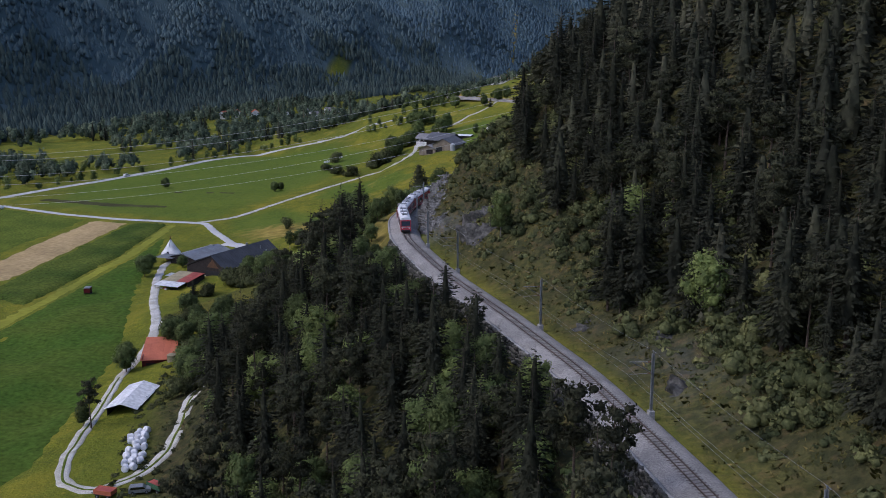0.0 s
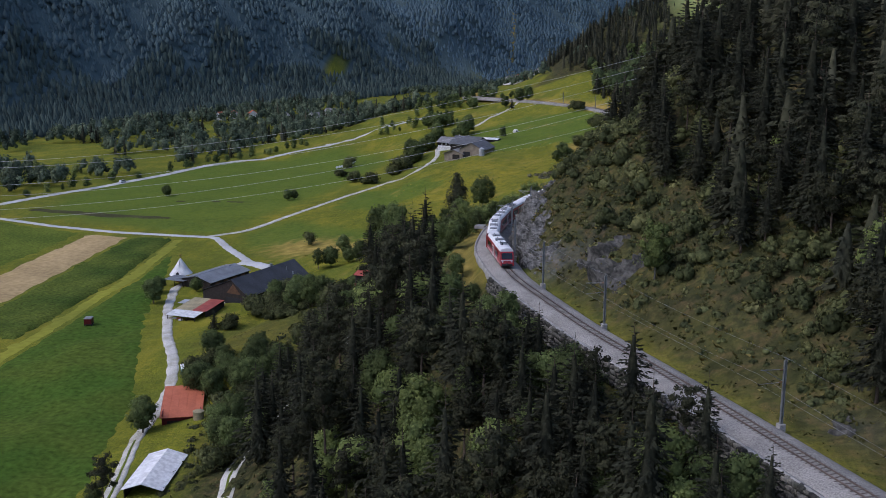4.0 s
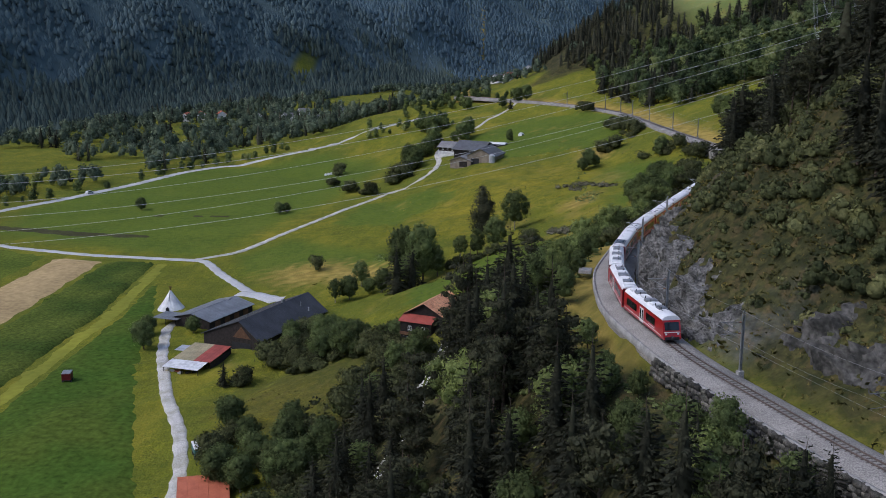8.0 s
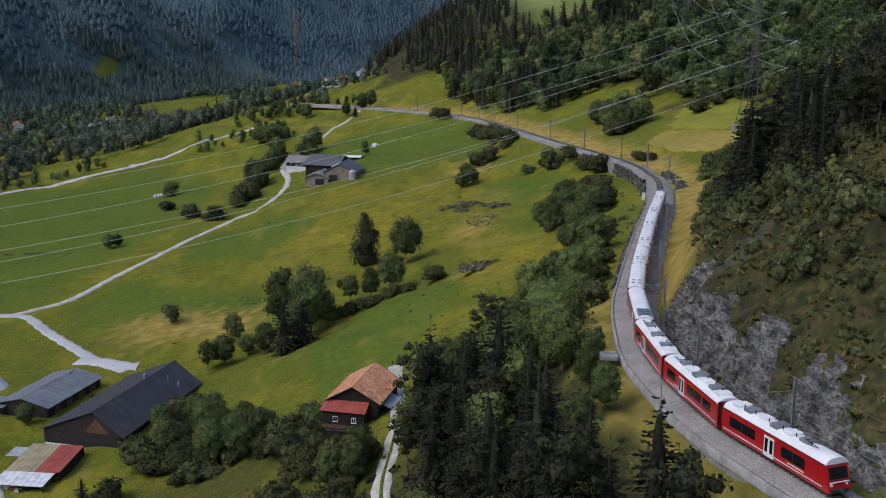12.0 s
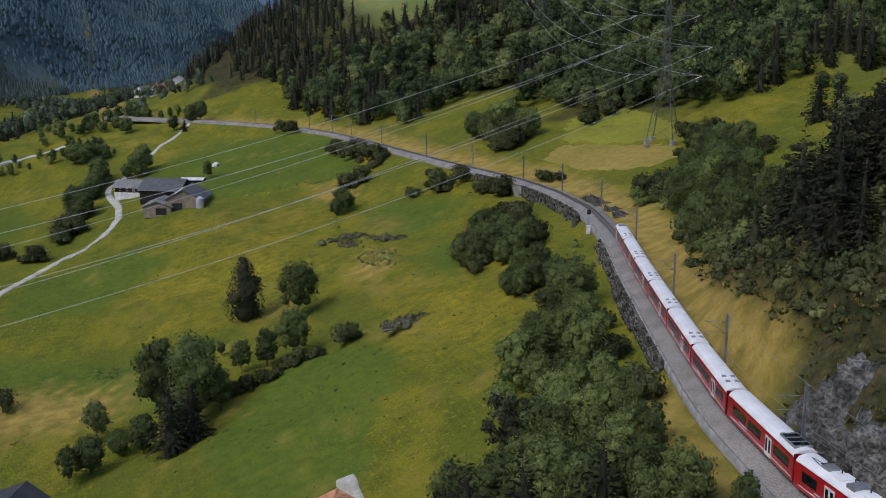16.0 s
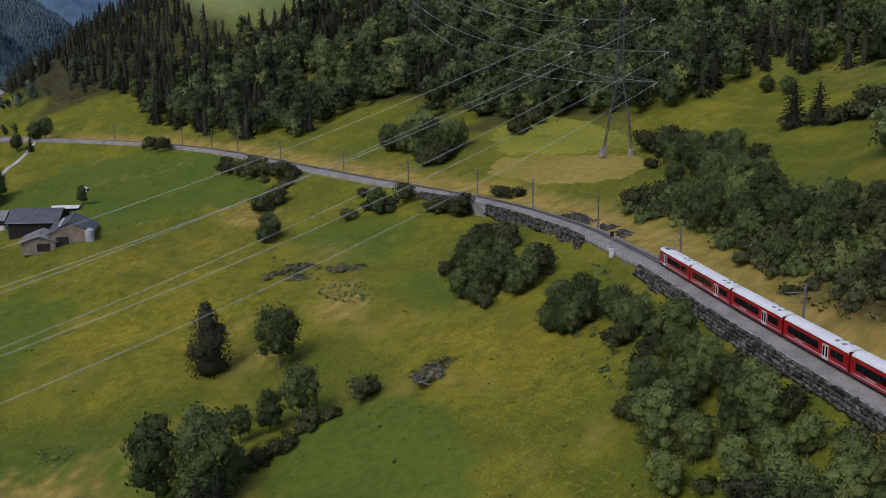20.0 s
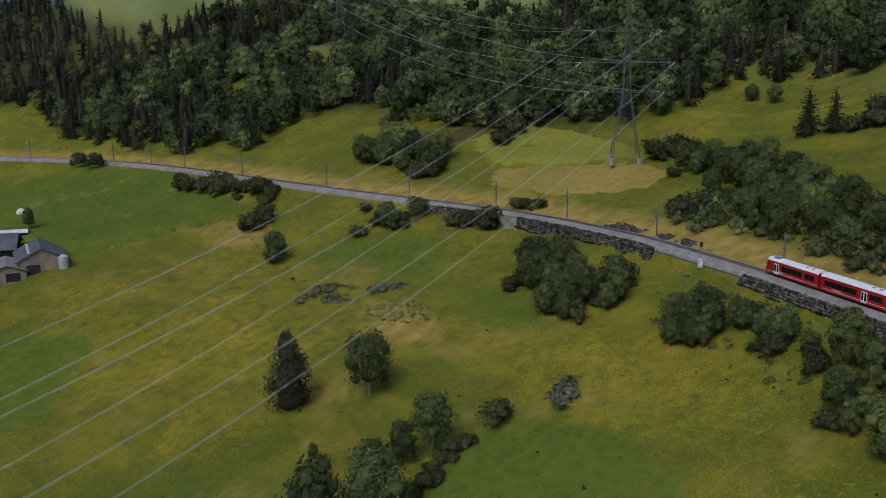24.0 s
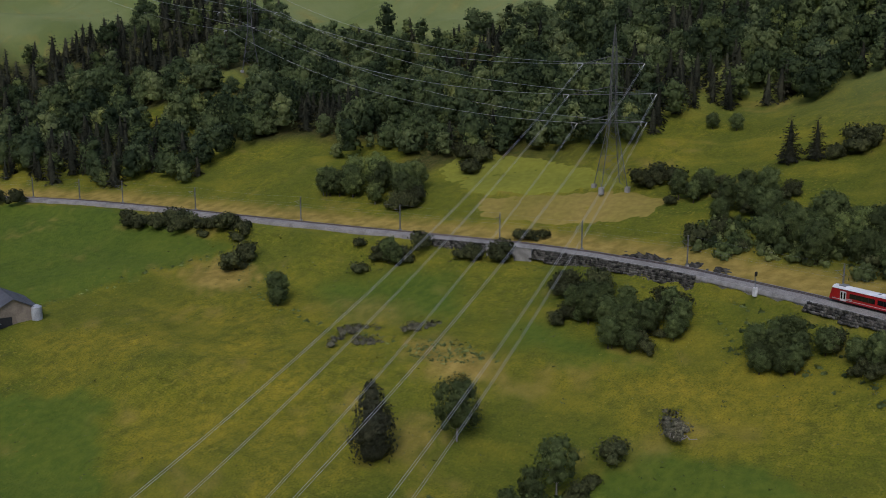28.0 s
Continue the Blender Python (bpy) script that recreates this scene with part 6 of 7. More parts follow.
shift3 = Vector((235, 900, z_of(235, 900) - 0.3)) - Vector((PX, PY, 55.2))


def cable(a, way, count=60, r=0.03):
    """A bundle of two conductors along a curve way(f), f from 0 to 1."""
    bm = bmesh.new()
    for off in (-0.22, 0.22):
        pts = [way(k / count) + Vector((0, 0, 0)) + ARM * off for k in range(count + 1)]
        for p, q in zip(pts, pts[1:]):
            rod(bm, p, q, r, sides=3)
    return tagged(part("power_cable", bm, WIRE, None), "twin pale conductors slung across the valley", "power cable", "cables of the power line")


for tip in tips:
    start = tip + Vector((-2.6, -0.7, -0.75))
    cable(start, lambda f: start + Vector((-0.9590, -0.2834, -0.2727)) * 660 * f + Vector((0, 0, 2.147e-4 * (660 * f) ** 2 + 4.26e-7 * (660 * f) ** 3)), 80)
    s2, e2 = tip + Vector((0.7, 2.6, 0.05)), tip + shift + Vector((-0.7, -2.6, 0.05))
    cable(s2, lambda f: s2.lerp(e2, f) - Vector((0, 0, 4 * 9.0 * f * (1 - f))), 40)
    s3, e3 = tip + shift, tip + shift3
    cable(s3, lambda f: s3.lerp(e3, f) - Vector((0, 0, 4 * 8.0 * f * (1 - f))), 30)

# ---- lineside things ----
p, a = on_line(s_of(319), -4.6)
sig = thing("railway_signal", Matrix.Translation(p - Vector((0, 0, 0.9))) @ Matrix.Rotation(a, 4, "Z"), "railway signal with a black head on a white stand", "signal")
part("footing", boxes(((-0.45, -0.45, -1.2), (0.45, 0.45, 0.9)), bevel=0.12), WHITE, sig, "white footing")
part("mast", rod(bmesh.new(), (0, 0, 0.9), (0, 0, 3.9), 0.08, sides=8), GALV, sig)
head = part("signal_head", boxes(((-0.42, -0.12, 3.5), (0.42, 0.12, 4.6)), bevel=0.08), DARK, sig, "black signal plate")
for k in range(3):
    bm = bmesh.new()
    bmesh.ops.create_cone(bm, cap_ends=True, segments=12, radius1=0.11, radius2=0.11, depth=0.12, matrix=pose(0.1 * (k - 1), -0.16, 3.75 + 0.3 * k, 90))
    part("lamp", bm, GLASS, head)
part("ladder", rod(rod(bmesh.new(), (-0.2, 0.2, 0.8), (-0.2, 0.2, 3.9), 0.025), (0.2, 0.2, 0.8), (0.2, 0.2, 3.9), 0.025), GALV, sig)
p, a = on_line(s_of(183), -5.2)
slab = thing("culvert_slab", Matrix.Translation(p - Vector((0, 0, 0.75))) @ Matrix.Rotation(a, 4, "Z"), "flat concrete culvert cover beside the track", "culvert")
part("slab", boxes(((-1.3, -1.2, -0.3), (1.0, 1.2, 0.35)), bevel=0.05), CONCRETE, slab)
part("hatch", boxes(((-0.8, -0.6, 0.352), (0.4, 0.6, 0.40))), GREY, slab)

# little stone bridge under the line
p, a = on_line(s_of(397))
br = thing("railway_bridge", Matrix.Translation(p) @ Matrix.Rotation(a, 4, "Z"), "small arched stone bridge carrying the railway", "bridge")
bm = bmesh.new()
out = [(-7.5, -0.55), (7.5, -0.55), (7.5, -7.0), (1.9, -7.0)] + [(1.9 * math.cos(t * math.pi / 10), -4.2 + 1.9 * math.sin(t * math.pi / 10)) for t in range(11)] + [(-1.9, -7.0), (-7.5, -7.0)]
fa = [bm.verts.new((-5.2, y, z)) for y, z in out]
fb = [bm.verts.new((-4.2, y, z)) for y, z in out]
bm.faces.new(fa), bm.faces.new(fb[::-1])
for k in range(len(out)):
    bm.faces.new((fa[k], fb[k], fb[(k + 1) % len(out)], fa[(k + 1) % len(out)]))
bmesh.ops.recalc_face_normals(bm, faces=bm.faces)
part("arch_wall", bm, CONCRETE, br)
part("parapet", boxes(((-5.4, -8.0, -0.55), (-4.8, 8.0, -0.15)), bevel=0.05), CONCRETE, br)
rnd = random.Random(9)
for k in range(13):
    t = math.pi * k / 12
    m = pose(-5.22, 2.15 * math.cos(t), -4.2 + 2.15 * math.sin(t), math.degrees(t), 0, 0)
    bm = bmesh.new()
    box(bm, (-0.12, -0.25, -0.26), (0.12, 0.25, 0.26), bevel=0.04)
    part("arch_stone", bm, STONE, br, at=m)

# rough stone facing of the bank below the line
rnd = np.random.RandomState(17)
V, F = [], []
cube = np.array([(sx, sy, sz) for sx in (-1, 1) for sy in (-1, 1) for sz in (-1, 1)], float)
cf = np.array([(0, 1, 3, 2), (4, 6, 7, 5), (0, 4, 5, 1), (2, 3, 7, 6), (0, 2, 6, 4), (1, 5, 7, 3)])
for y0, y1, depth in ((-40, 134, 3.4), (226, 306, 3.6), (337, 390, 4.4), (404, 424, 4.0)):
    s = s_of(y0)
    while s < s_of(y1):
        drop = depth * (0.85 + 0.15 * math.sin(s * 0.11) * math.sin(s * 0.037 + 1))
        z = -0.9
        while z > -drop:
            p, a = on_line(s + rnd.uniform(-0.2, 0.2), -3.75 + 0.42 * (z + 0.5) + rnd.uniform(-0.12, 0.12), z)
            size = np.array([rnd.uniform(0.25, 0.42), rnd.uniform(0.28, 0.55), rnd.uniform(0.2, 0.36)])
            q = np.array(Euler((rnd.uniform(-0.3, 0.3), rnd.uniform(-0.3, 0.3), a + rnd.uniform(-0.4, 0.4))).to_matrix())
            v = (cube * size * (1 + rnd.uniform(-0.18, 0.18, cube.shape))) @ q.T + np.array(p)
            F.append(cf + len(V) * 8), V.append(v)
            z -= 0.55
        s += 0.72
stones = tagged(put("stone_wall", mesh_of("stone_wall", np.concatenate(V), np.concatenate(F), STONE)), "dry rough stone wall holding the railway bank", "stone wall", kind="stuff")


# ---- woods on the steep slopes ----
LANE = np.array([(-66, 141), (-62, 120), (-59, 104), (-55, 93), (-48, 88), (-40, 91), (-36, 101), (-37, 117), (-41, 133), (-41, 146), (-38, 152), (-34, 160), (-29, 170), (-26, 182), (-25, 204), (-20, 223), (-18.5, 246), (-17, 262)], float)


def off_lane(x, y):
    best = np.full(np.shape(x), 1e9)
    for a, b in zip(LANE, LANE[1:]):
        w = b - a
        f = np.clip(((x - a[0]) * w[0] + (y - a[1]) * w[1]) / (w @ w), 0, 1)
        best = np.minimum(best, np.hypot(x - a[0] - f * w[0], y - a[1] - f * w[1]))
    return best > 4.0


lower = scatter(lambda x, y: off_lane(x, y) & (rail_gap(x, y) < -7.5 - 1.5 * waves(x, y, 30, 40)) & (rail_gap(x, y) > -58 + 6 * waves(x, y, 25, 41) + 13 * np.clip((y - 55) / 20, 0, 1) * np.clip((175 - y) / 25, 0, 1) + np.clip((y - 150) * 0.30, 0, 30)) & (y < 228), -60, 130, -125, 235, 6.2, 7)
upper = scatter(lambda x, y: (rail_gap(x, y) > 20 + 4 * waves(x, y, 40, 42) + np.clip((y - 100) * 0.26, 0, 17) - np.clip((y - 172) * 0.5, 0, 22)) & (rail_gap(x, y) < 160) & (y < 248 - 0.25 * (x - 60)), 20, 260, -90, 300, 5.2, 8)
g = random.Random(5)
rest, counts = [], {"spruce": 0, "pine": 0}
for x, y in sorted(lower.tolist(), key=lambda p: abs(p[1] - 90)):
    k = g.random()
    kind = "spruce" if k < 0.42 else "pine" if k < 0.74 else "leafy" if k < 0.88 else "light"
    if (y > 188 and rail_gap(x, y) > -24 or y > 100 and rail_gap(x, y) > -13) and kind != "light":
        kind = "leafy"
    if kind == "spruce" and counts["spruce"] > 165 and y > 100:
        kind = "pine"
    if kind == "spruce" and (counts["spruce"] > 165 or y < -70):
        rest.append((x, y))
        continue
    counts[kind] = counts.get(kind, 0) + 1
    size = (0.5 if y > 100 else 0.7) if rail_gap(x, y) > -11 else (0.72 if y > 100 else 0.9) if rail_gap(x, y) > -16 else 1
    plant(kind, x, y, g.uniform(0.65, 1.0) * size, tall=g.uniform(0.9, 1.15))
for x, y in sorted(upper.tolist(), key=lambda p: rail_gap(*p)):
    if counts["spruce"] < 290 and y > 10 and g.random() < 0.55:
        counts["spruce"] += 1
        plant("spruce", x, y, g.uniform(0.55, 1.05))
    elif counts["pine"] < 170 and y > 10 and g.random() < 0.5:
        counts["pine"] += 1
        plant("pine", x, y, g.uniform(0.55, 0.95))
    else:
        rest.append((x, y))
g_edge = random.Random(78)
for x, y in scatter(lambda x, y: (rail_gap(x, y) < -9) & (rail_gap(x, y) > -19) & (y > 20) & (y < 106), -40, 110, 20, 106, 4.4, 83).tolist():
    plant("spruce" if g_edge.random() < 0.75 else "leafy", x, y, g_edge.uniform(0.45, 0.68) + 0.02 * (-9 - rail_gap(x, y)))
wood("spruce_wood", np.array(rest), MID_SPRUCE, NEEDLE, "dark spruce wood on the steep slope", 1, 0.55, 1.1)

# scrub on the open bank above the line
scrub = scatter(lambda x, y: (rail_gap(x, y) > 9) & (rail_gap(x, y) < 46) & (y < 270) & (waves(x, y, 9, 51) > -0.35 - 0.02 * (rail_gap(x, y) - 20)), 10, 150, -60, 270, 2.7, 9)
wood("scrub", scrub, SCRUB, SHRUB, "low brownish green scrub on the open slope", 2, 0.45, 1.3, "scrub")
tufts = scatter(lambda x, y: (rail_gap(x, y) > 4.6) & (rail_gap(x, y) < 44) & (y > -30) & (y < 268) & (waves(x, y, 7, 49) > -0.35) & ((y < 203) | (rail_gap(x, y) > 9.5)), 10, 130, -30, 268, 1.0, 48)
wood("bank_grass", tufts, TUFT, BANK, "rough olive and straw-coloured grass on the steep bank", 47, 0.45, 1.15, "grass", spread=0.45)
belt = scatter(lambda x, y: (rail_gap(x, y) > 15 + 3 * waves(x, y, 20, 54)) & (rail_gap(x, y) < 40) & (y > -40) & (y < 255) & (waves(x, y, 13, 55) > np.where(y < 120, -0.5, -0.3)), 10, 150, -40, 256, 3.0, 21)
near = scatter(lambda x, y: (rail_gap(x, y) > 11 + 2 * waves(x, y, 15, 76)) & (rail_gap(x, y) < 30) & (y > 200) & (y < 290) & (waves(x, y, 9, 77) > -0.35), 20, 110, 200, 290, 2.7, 56)
belt = np.concatenate([belt, near])
wood("thicket", belt, THICKET, SHRUB, "dense leafy thicket on the bank above the line", 22, 0.3, 1.0, "thicket")
scrub = scatter(lambda x, y: (rail_gap(x, y) < -6.5) & (rail_gap(x, y) > -22) & (y < 325) & (waves(x, y, 8, 52) > 0.0), -30, 130, -60, 345, 2.4, 10)
wood("undergrowth", scrub, SCRUB, LEAF, "green undergrowth below the railway wall", 3, 0.4, 1.2, "undergrowth")
scrub = scatter(lambda x, y: (rail_gap(x, y) < -24) & (rail_gap(x, y) > -66) & (y < 215) & (y > 40), -70, 60, 40, 215, 4.0, 11)
wood("forest_floor_plants", scrub, SCRUB, SHRUB, "dim undergrowth on the floor of the wood", 4, 0.6, 1.6, "undergrowth")
for x, y in scatter(lambda x, y: (rail_gap(x, y) > 12) & (rail_gap(x, y) < 38) & (y > 30) & (y < 262) & (waves(x, y, 22, 53) > 0.15), 10, 120, 30, 262, 6.5, 12)[:24]:
    plant("bush" if g.random() < 0.75 else "light", x, y, g.uniform(0.35, 0.85))

# ---- trees and bushes of the meadows ----
for kind, x, y, s, tall, v in (("column", -15.8, 373.3, 1.2, 0.98, 0), ("birch", -4.2, 360, 1.02, 1.0, 0), ("birch", -11.2, 331.5, 1.0, 1.05, 1), ("leafy", -17, 333.5, 0.78, 1.05, 3), ("birch", -22.6, 335, 0.85, 1.0, 2), ("bush", -0.6, 326, 1.5, 0.95, 2), ("bush", 1.6, 326.5, 0.9, 0.9, 0),
                               ("birch", -54.6, 323.3, 0.95, 1.0, 2), ("leafy", -41.5, 326.5, 1.35, 1.15, 3), ("leafy", -34.2, 319.5, 1.25, 1.15, 1), ("leafy", -29.5, 319, 0.8, 1.1, 3), ("spruce", -41, 303.5, 1.0, 1.0, 2), ("spruce", -36.5, 307, 0.9, 1.0, 2), ("spruce", -8.9, 191.4, 1.0, 1.0, 1), ("spruce", -16.5, 207.6, 1.0, 1.0, 1), ("spruce", -13, 196, 0.95, 1.0, 0), ("spruce", -14.7, 168.5, 0.95, 1.0, 1), ("spruce", -10.2, 163, 0.95, 1.0, 0), ("spruce", -3.9, 141.7, 0.95, 1.0, 1), ("spruce", -19.3, 185, 0.9, 1.0, 1), ("spruce", -11.1, 151.5, 1.0, 1.0, 0), ("leafy", -46, 309, 0.8, 1.0, 0), ("leafy", -50.7, 312, 0.62, 1.0, 2), ("leafy", -56, 306, 0.75, 1.0, 0),
                               ("leafy", -38.5, 313, 0.95, 1.0, 3), ("birch", -60, 303, 0.75, 1.1, 2), ("leafy", -25, 351, 0.3, 1.0, 3),
                               ("leafy", -112, 468, 0.72, 1, 2), ("leafy", -109, 470, 0.6, 1, 2), ("leafy", -184, 486, 0.75, 1, 2), ("bush", -74, 353, 1.3, 1.2, 2), ("pine", -60.7, 120.4, 0.72, 1, 0), ("leafy", -69.5, 161, 0.85, 1, 0), ("leafy", -64, 123, 0.55, 1, 3), ("leafy", -67, 204, 0.8, 1, 0),
                               ("leafy", -108, 268, 0.82, 1, 0), ("leafy", -111, 281, 0.7, 1, 2), ("spruce", -77, 236, 0.44, 1.0, 2), ("leafy", -98.5, 283, 0.6, 1, 2), ("leafy", -58, 187, 0.85, 1, 2), ("leafy", -52, 189, 0.8, 1, 0), ("leafy", -50, 180, 0.75, 1, 2), ("leafy", -61, 195, 0.7, 1, 0),
                               ("leafy", -30, 600, 1.15, 1.0, 0), ("leafy", -27, 606, 1.0, 1.0, 1), ("leafy", -35, 603, 0.8, 1, 2), ("leafy", -3, 558, 0.62, 1.1, 3), ("leafy", -52, 650, 1.3, 0.85, 0), ("leafy", -46, 655, 1.1, 0.9, 2), ("leafy", -58, 655, 1.2, 0.85, 0), ("leafy", -30, 704, 1.0, 0.9, 0), ("spruce", 137.2, 341.2, 0.95, 1, 2), ("spruce", 137.6, 333.6, 0.82, 1, 2), ("light", 226, 404, 1.2, 1.15, 1), ("light", 234, 412, 1.25, 1.2, 3), ("light", 229, 372, 1.1, 1.2, 1), ("light", 240, 384, 1.25, 1.2, 3), ("light", 203, 411, 0.8, 1, 0), ("light", 212, 404, 0.8, 1, 2), ("light", 220, 388, 0.9, 1.1, 1), ("leafy", 169.5, 379, 0.66, 1, 2), ("leafy", 168.5, 370, 0.7, 1, 2),
                               ("leafy", 30, 449, 0.85, 1, 0), ("leafy", 27, 446, 0.7, 1, 2), ("leafy", 33, 453, 0.6, 1, 2), ("leafy", 4, 690, 1.0, 1, 0), ("leafy", 10, 697, 0.9, 1, 1), ("leafy", -6, 684, 0.8, 1, 0), ("spruce", -1, 676, 0.5, 1, 2)):
    plant(kind, x, y, s, tall=tall, variant=v)
# hedges and clumps: x, y, spread along x and y, how many, kinds
CLUMPS = [(-60, 262, 7, 9, 20, "bbl", 0.8), (-50, 250, 8, 8, 22, "bbl", 0.8), (-40, 239, 6, 6, 14, "bbl", 0.75), (-35, 225, 5, 8, 14, "bbl", 0.75), (-57, 240, 4, 4, 5, "b", 0.9), (-29, 213, 4, 6, 8, "bl", 0.8), (-48, 195, 6, 4, 7, "bbl", 0.75), (-62, 275, 4, 9, 5, "b", 0.9), (-45, 187, 7, 9, 9, "bbl", 0.8), (-38, 204, 6, 8, 10, "b", 1.1), (-48, 170, 5, 7, 8, "b", 1.0), (-46, 142, 3, 11, 12, "bl", 1.0),
          (-84, 508, 2, 2, 2, "b", 1.2), (-74, 496, 5, 2, 4, "b", 1.2), (-62, 519, 3, 3, 3, "b", 1.2), (-62, 531, 3, 9, 9, "b", 1.5), (-56, 556, 3, 9, 9, "bbl", 1.2), (-51, 588, 3, 10, 10, "bbl", 1.2), (-47, 607, 2, 5, 5, "bl", 1.2), (-96, 541, 2, 2, 2, "b", 1.3), (-101, 585, 3, 3, 3, "b", 1.2),
          (-22, 324, 7, 1.4, 10, "b", 0.62), (-10, 326.6, 6, 1.2, 9, "b", 0.6), (36, 303, 4, 8, 13, "lb", 0.8), (34.5, 309, 3, 5, 7, "l", 0.72), (34, 284, 3, 8, 8, "lb", 0.75),
          (38, 339, 4, 7, 14, "llb", 0.85), (45, 356, 4, 9, 14, "llb", 0.8), (46, 338, 4, 9, 10, "lb", 0.8), (51, 345, 3, 9, 7, "b", 1.0), (57, 366, 4, 8, 7, "b", 1.1), (66, 404, 2.5, 7, 7, "b", 1.1), (57, 433, 6, 7, 10, "lb", 0.8), (62, 426, 4, 4, 5, "b", 1.1),
          (55, 500, 4, 11, 12, "b", 1.15), (54, 522, 4, 12, 14, "b", 1.15), (51, 540, 3, 9, 8, "b", 1.0), (42, 477, 4, 6, 5, "b", 1.1), (62, 447, 2, 3, 3, "b", 0.8), (43, 612, 3, 5, 5, "b", 1.3), (51, 588, 3, 7, 4, "b", 0.8), (30, 643, 4, 5, 3, "b", 0.9),
          (98, 465, 7, 11, 16, "lly", 1.15), (97, 486, 6, 9, 10, "lly", 1.25), (93, 450, 4, 6, 6, "b", 1.2), (137, 455, 8, 3, 6, "b", 1.2), (128, 447, 5, 2, 3, "b", 1.2), (92, 349, 5, 5, 4, "b", 1.2), (84, 396, 2, 5, 3, "b", 0.9),
          (82, 308, 8, 9, 16, "lly", 1.1), (94, 325, 9, 10, 16, "llb", 1.05), (106, 342, 9, 10, 16, "lb", 0.9), (118, 362, 8, 10, 12, "lb", 0.85), (127, 378, 5, 5, 6, "b", 1.3), (70, 291, 8, 8, 12, "lb", 0.9), (63, 277, 8, 8, 10, "lb", 0.8), (72, 268, 7, 8, 8, "lb", 0.9), (142, 325, 7, 5, 7, "b", 1.3)]
SLOPE_CLUMPS = [(-67, 195, 3.5, 4, 8, "bbl", 0.9), (-58, 181, 6, 4.5, 14, "bbl", 0.85), (-46, 183, 6, 5, 12, "bbl", 0.85), (-50, 194, 4, 4, 6, "b", 1.0), (-40, 201, 4, 5, 8, "bl", 0.8), (-66, 252, 4, 4, 6, "b", 1.1), (-53, 241, 5, 5, 8, "bbl", 0.9), (-73.5, 239, 2.5, 2.5, 4, "b", 0.9), (-42, 235, 4, 4, 6, "b", 1.0)]
g_slope = random.Random(77)
for x, y, sx, sy, n, kinds, size in SLOPE_CLUMPS:
    for k in range(n):
        kind = {"b": "bush", "l": "leafy"}[g_slope.choice(kinds)]
        plant(kind, x + g_slope.uniform(-1, 1) * sx, y + g_slope.uniform(-1, 1) * sy, size * g_slope.uniform(0.6, 1.0) * (0.98 if kind != "bush" else 1.7), label="dense dark green bush on the rough slope" if kind == "bush" else "")
rank = scatter(lambda x, y: (np.hypot((x + 59) / 15, (y - 216) / 17) < 1 + 0.2 * waves(x, y, 8, 79)) & (waves(x, y, 5, 80) > -0.3), -80, -38, 195, 240, 1.2, 81)
wood("slope_grass", rank, TUFT, BANK, "rank olive grass on the rough slope below the barn", 82, 0.4, 0.9, "grass", spread=0.4)
for x, y, sx, sy, n, kinds, size in CLUMPS:
    for k in range(n):
        px, py = x + g.uniform(-1, 1) * sx, y + g.uniform(-1, 1) * sy
        if abs(rail_gap(px, py)) < (7.5 if kinds == "b" else 10.5):
            continue
        kind = {"b": "bush", "l": "leafy", "y": "light"}[g.choice(kinds)]
        plant(kind, px, py, size * g.uniform(0.6, 1.0) * (0.98 if kind != "bush" else 1.7), label={"bush": "dense green bush in a hedge on the meadow"}.get(kind, ""))


# dense young wood under the railway wall
for x, y in scatter(lambda x, y: (rail_gap(x, y) < -7.5) & (rail_gap(x, y) > -25 + 3 * waves(x, y, 15, 56) + np.clip((y - 255) * 0.25, 0, 12)) & (y > 205) & (y < 303), -20, 60, 200, 303, 4.3, 23):
    d = rail_gap(x, y)
    if d > -10 and g.random() < 0.62:
        continue
    kind = "bush" if d > -10 else g.choice(["light", "light", "light", "leafy", "bush"])
    plant(kind, x, y, g.uniform(0.8, 1.2) if kind == "bush" else g.uniform(0.5, 0.85) * (0.75 if d > -13 else 1))

# grey heaps of cut brush
HEAP = mat("cut_brush", (0.150, 0.140, 0.090), 0.9, vary=0.4, scale=0.6, second=(0.075, 0.076, 0.045), island=0.4)


def brush_heap(x, y, yaw, l, w, h, seed):
    gg = np.random.RandomState(seed)
    lob = [(gg.uniform(-w, w) * 0.5, gg.uniform(-l, l) * 0.5, 0.0, h * gg.uniform(0.7, 1.1)) for _ in range(int(l * 1.6))]
    v, f, nv = clump_crown(lob, 40, 0.24, seed, 0.75)
    ob = thing("brush_heap", pose(x, y, z_of(x, y) - 0.1, 0, 0, yaw), "long grey heap of cut brush and stones", "brush heap")
    put("brush", mesh_of("brush", v, f, HEAP, normals=nv), ob)
    bm = bmesh.new()
    for k in range(6):
        a, c = Vector((gg.uniform(-w, w) * 0.6, -l * 0.55 + gg.uniform(-1, 1), 0.25)), gg.uniform(0, 3)
        rod(bm, a, a + Vector((math.cos(c), math.sin(c), 0.12)) * 1.6, 0.09)
    part("logs", bm, BARK_PALE, ob)
    return ob


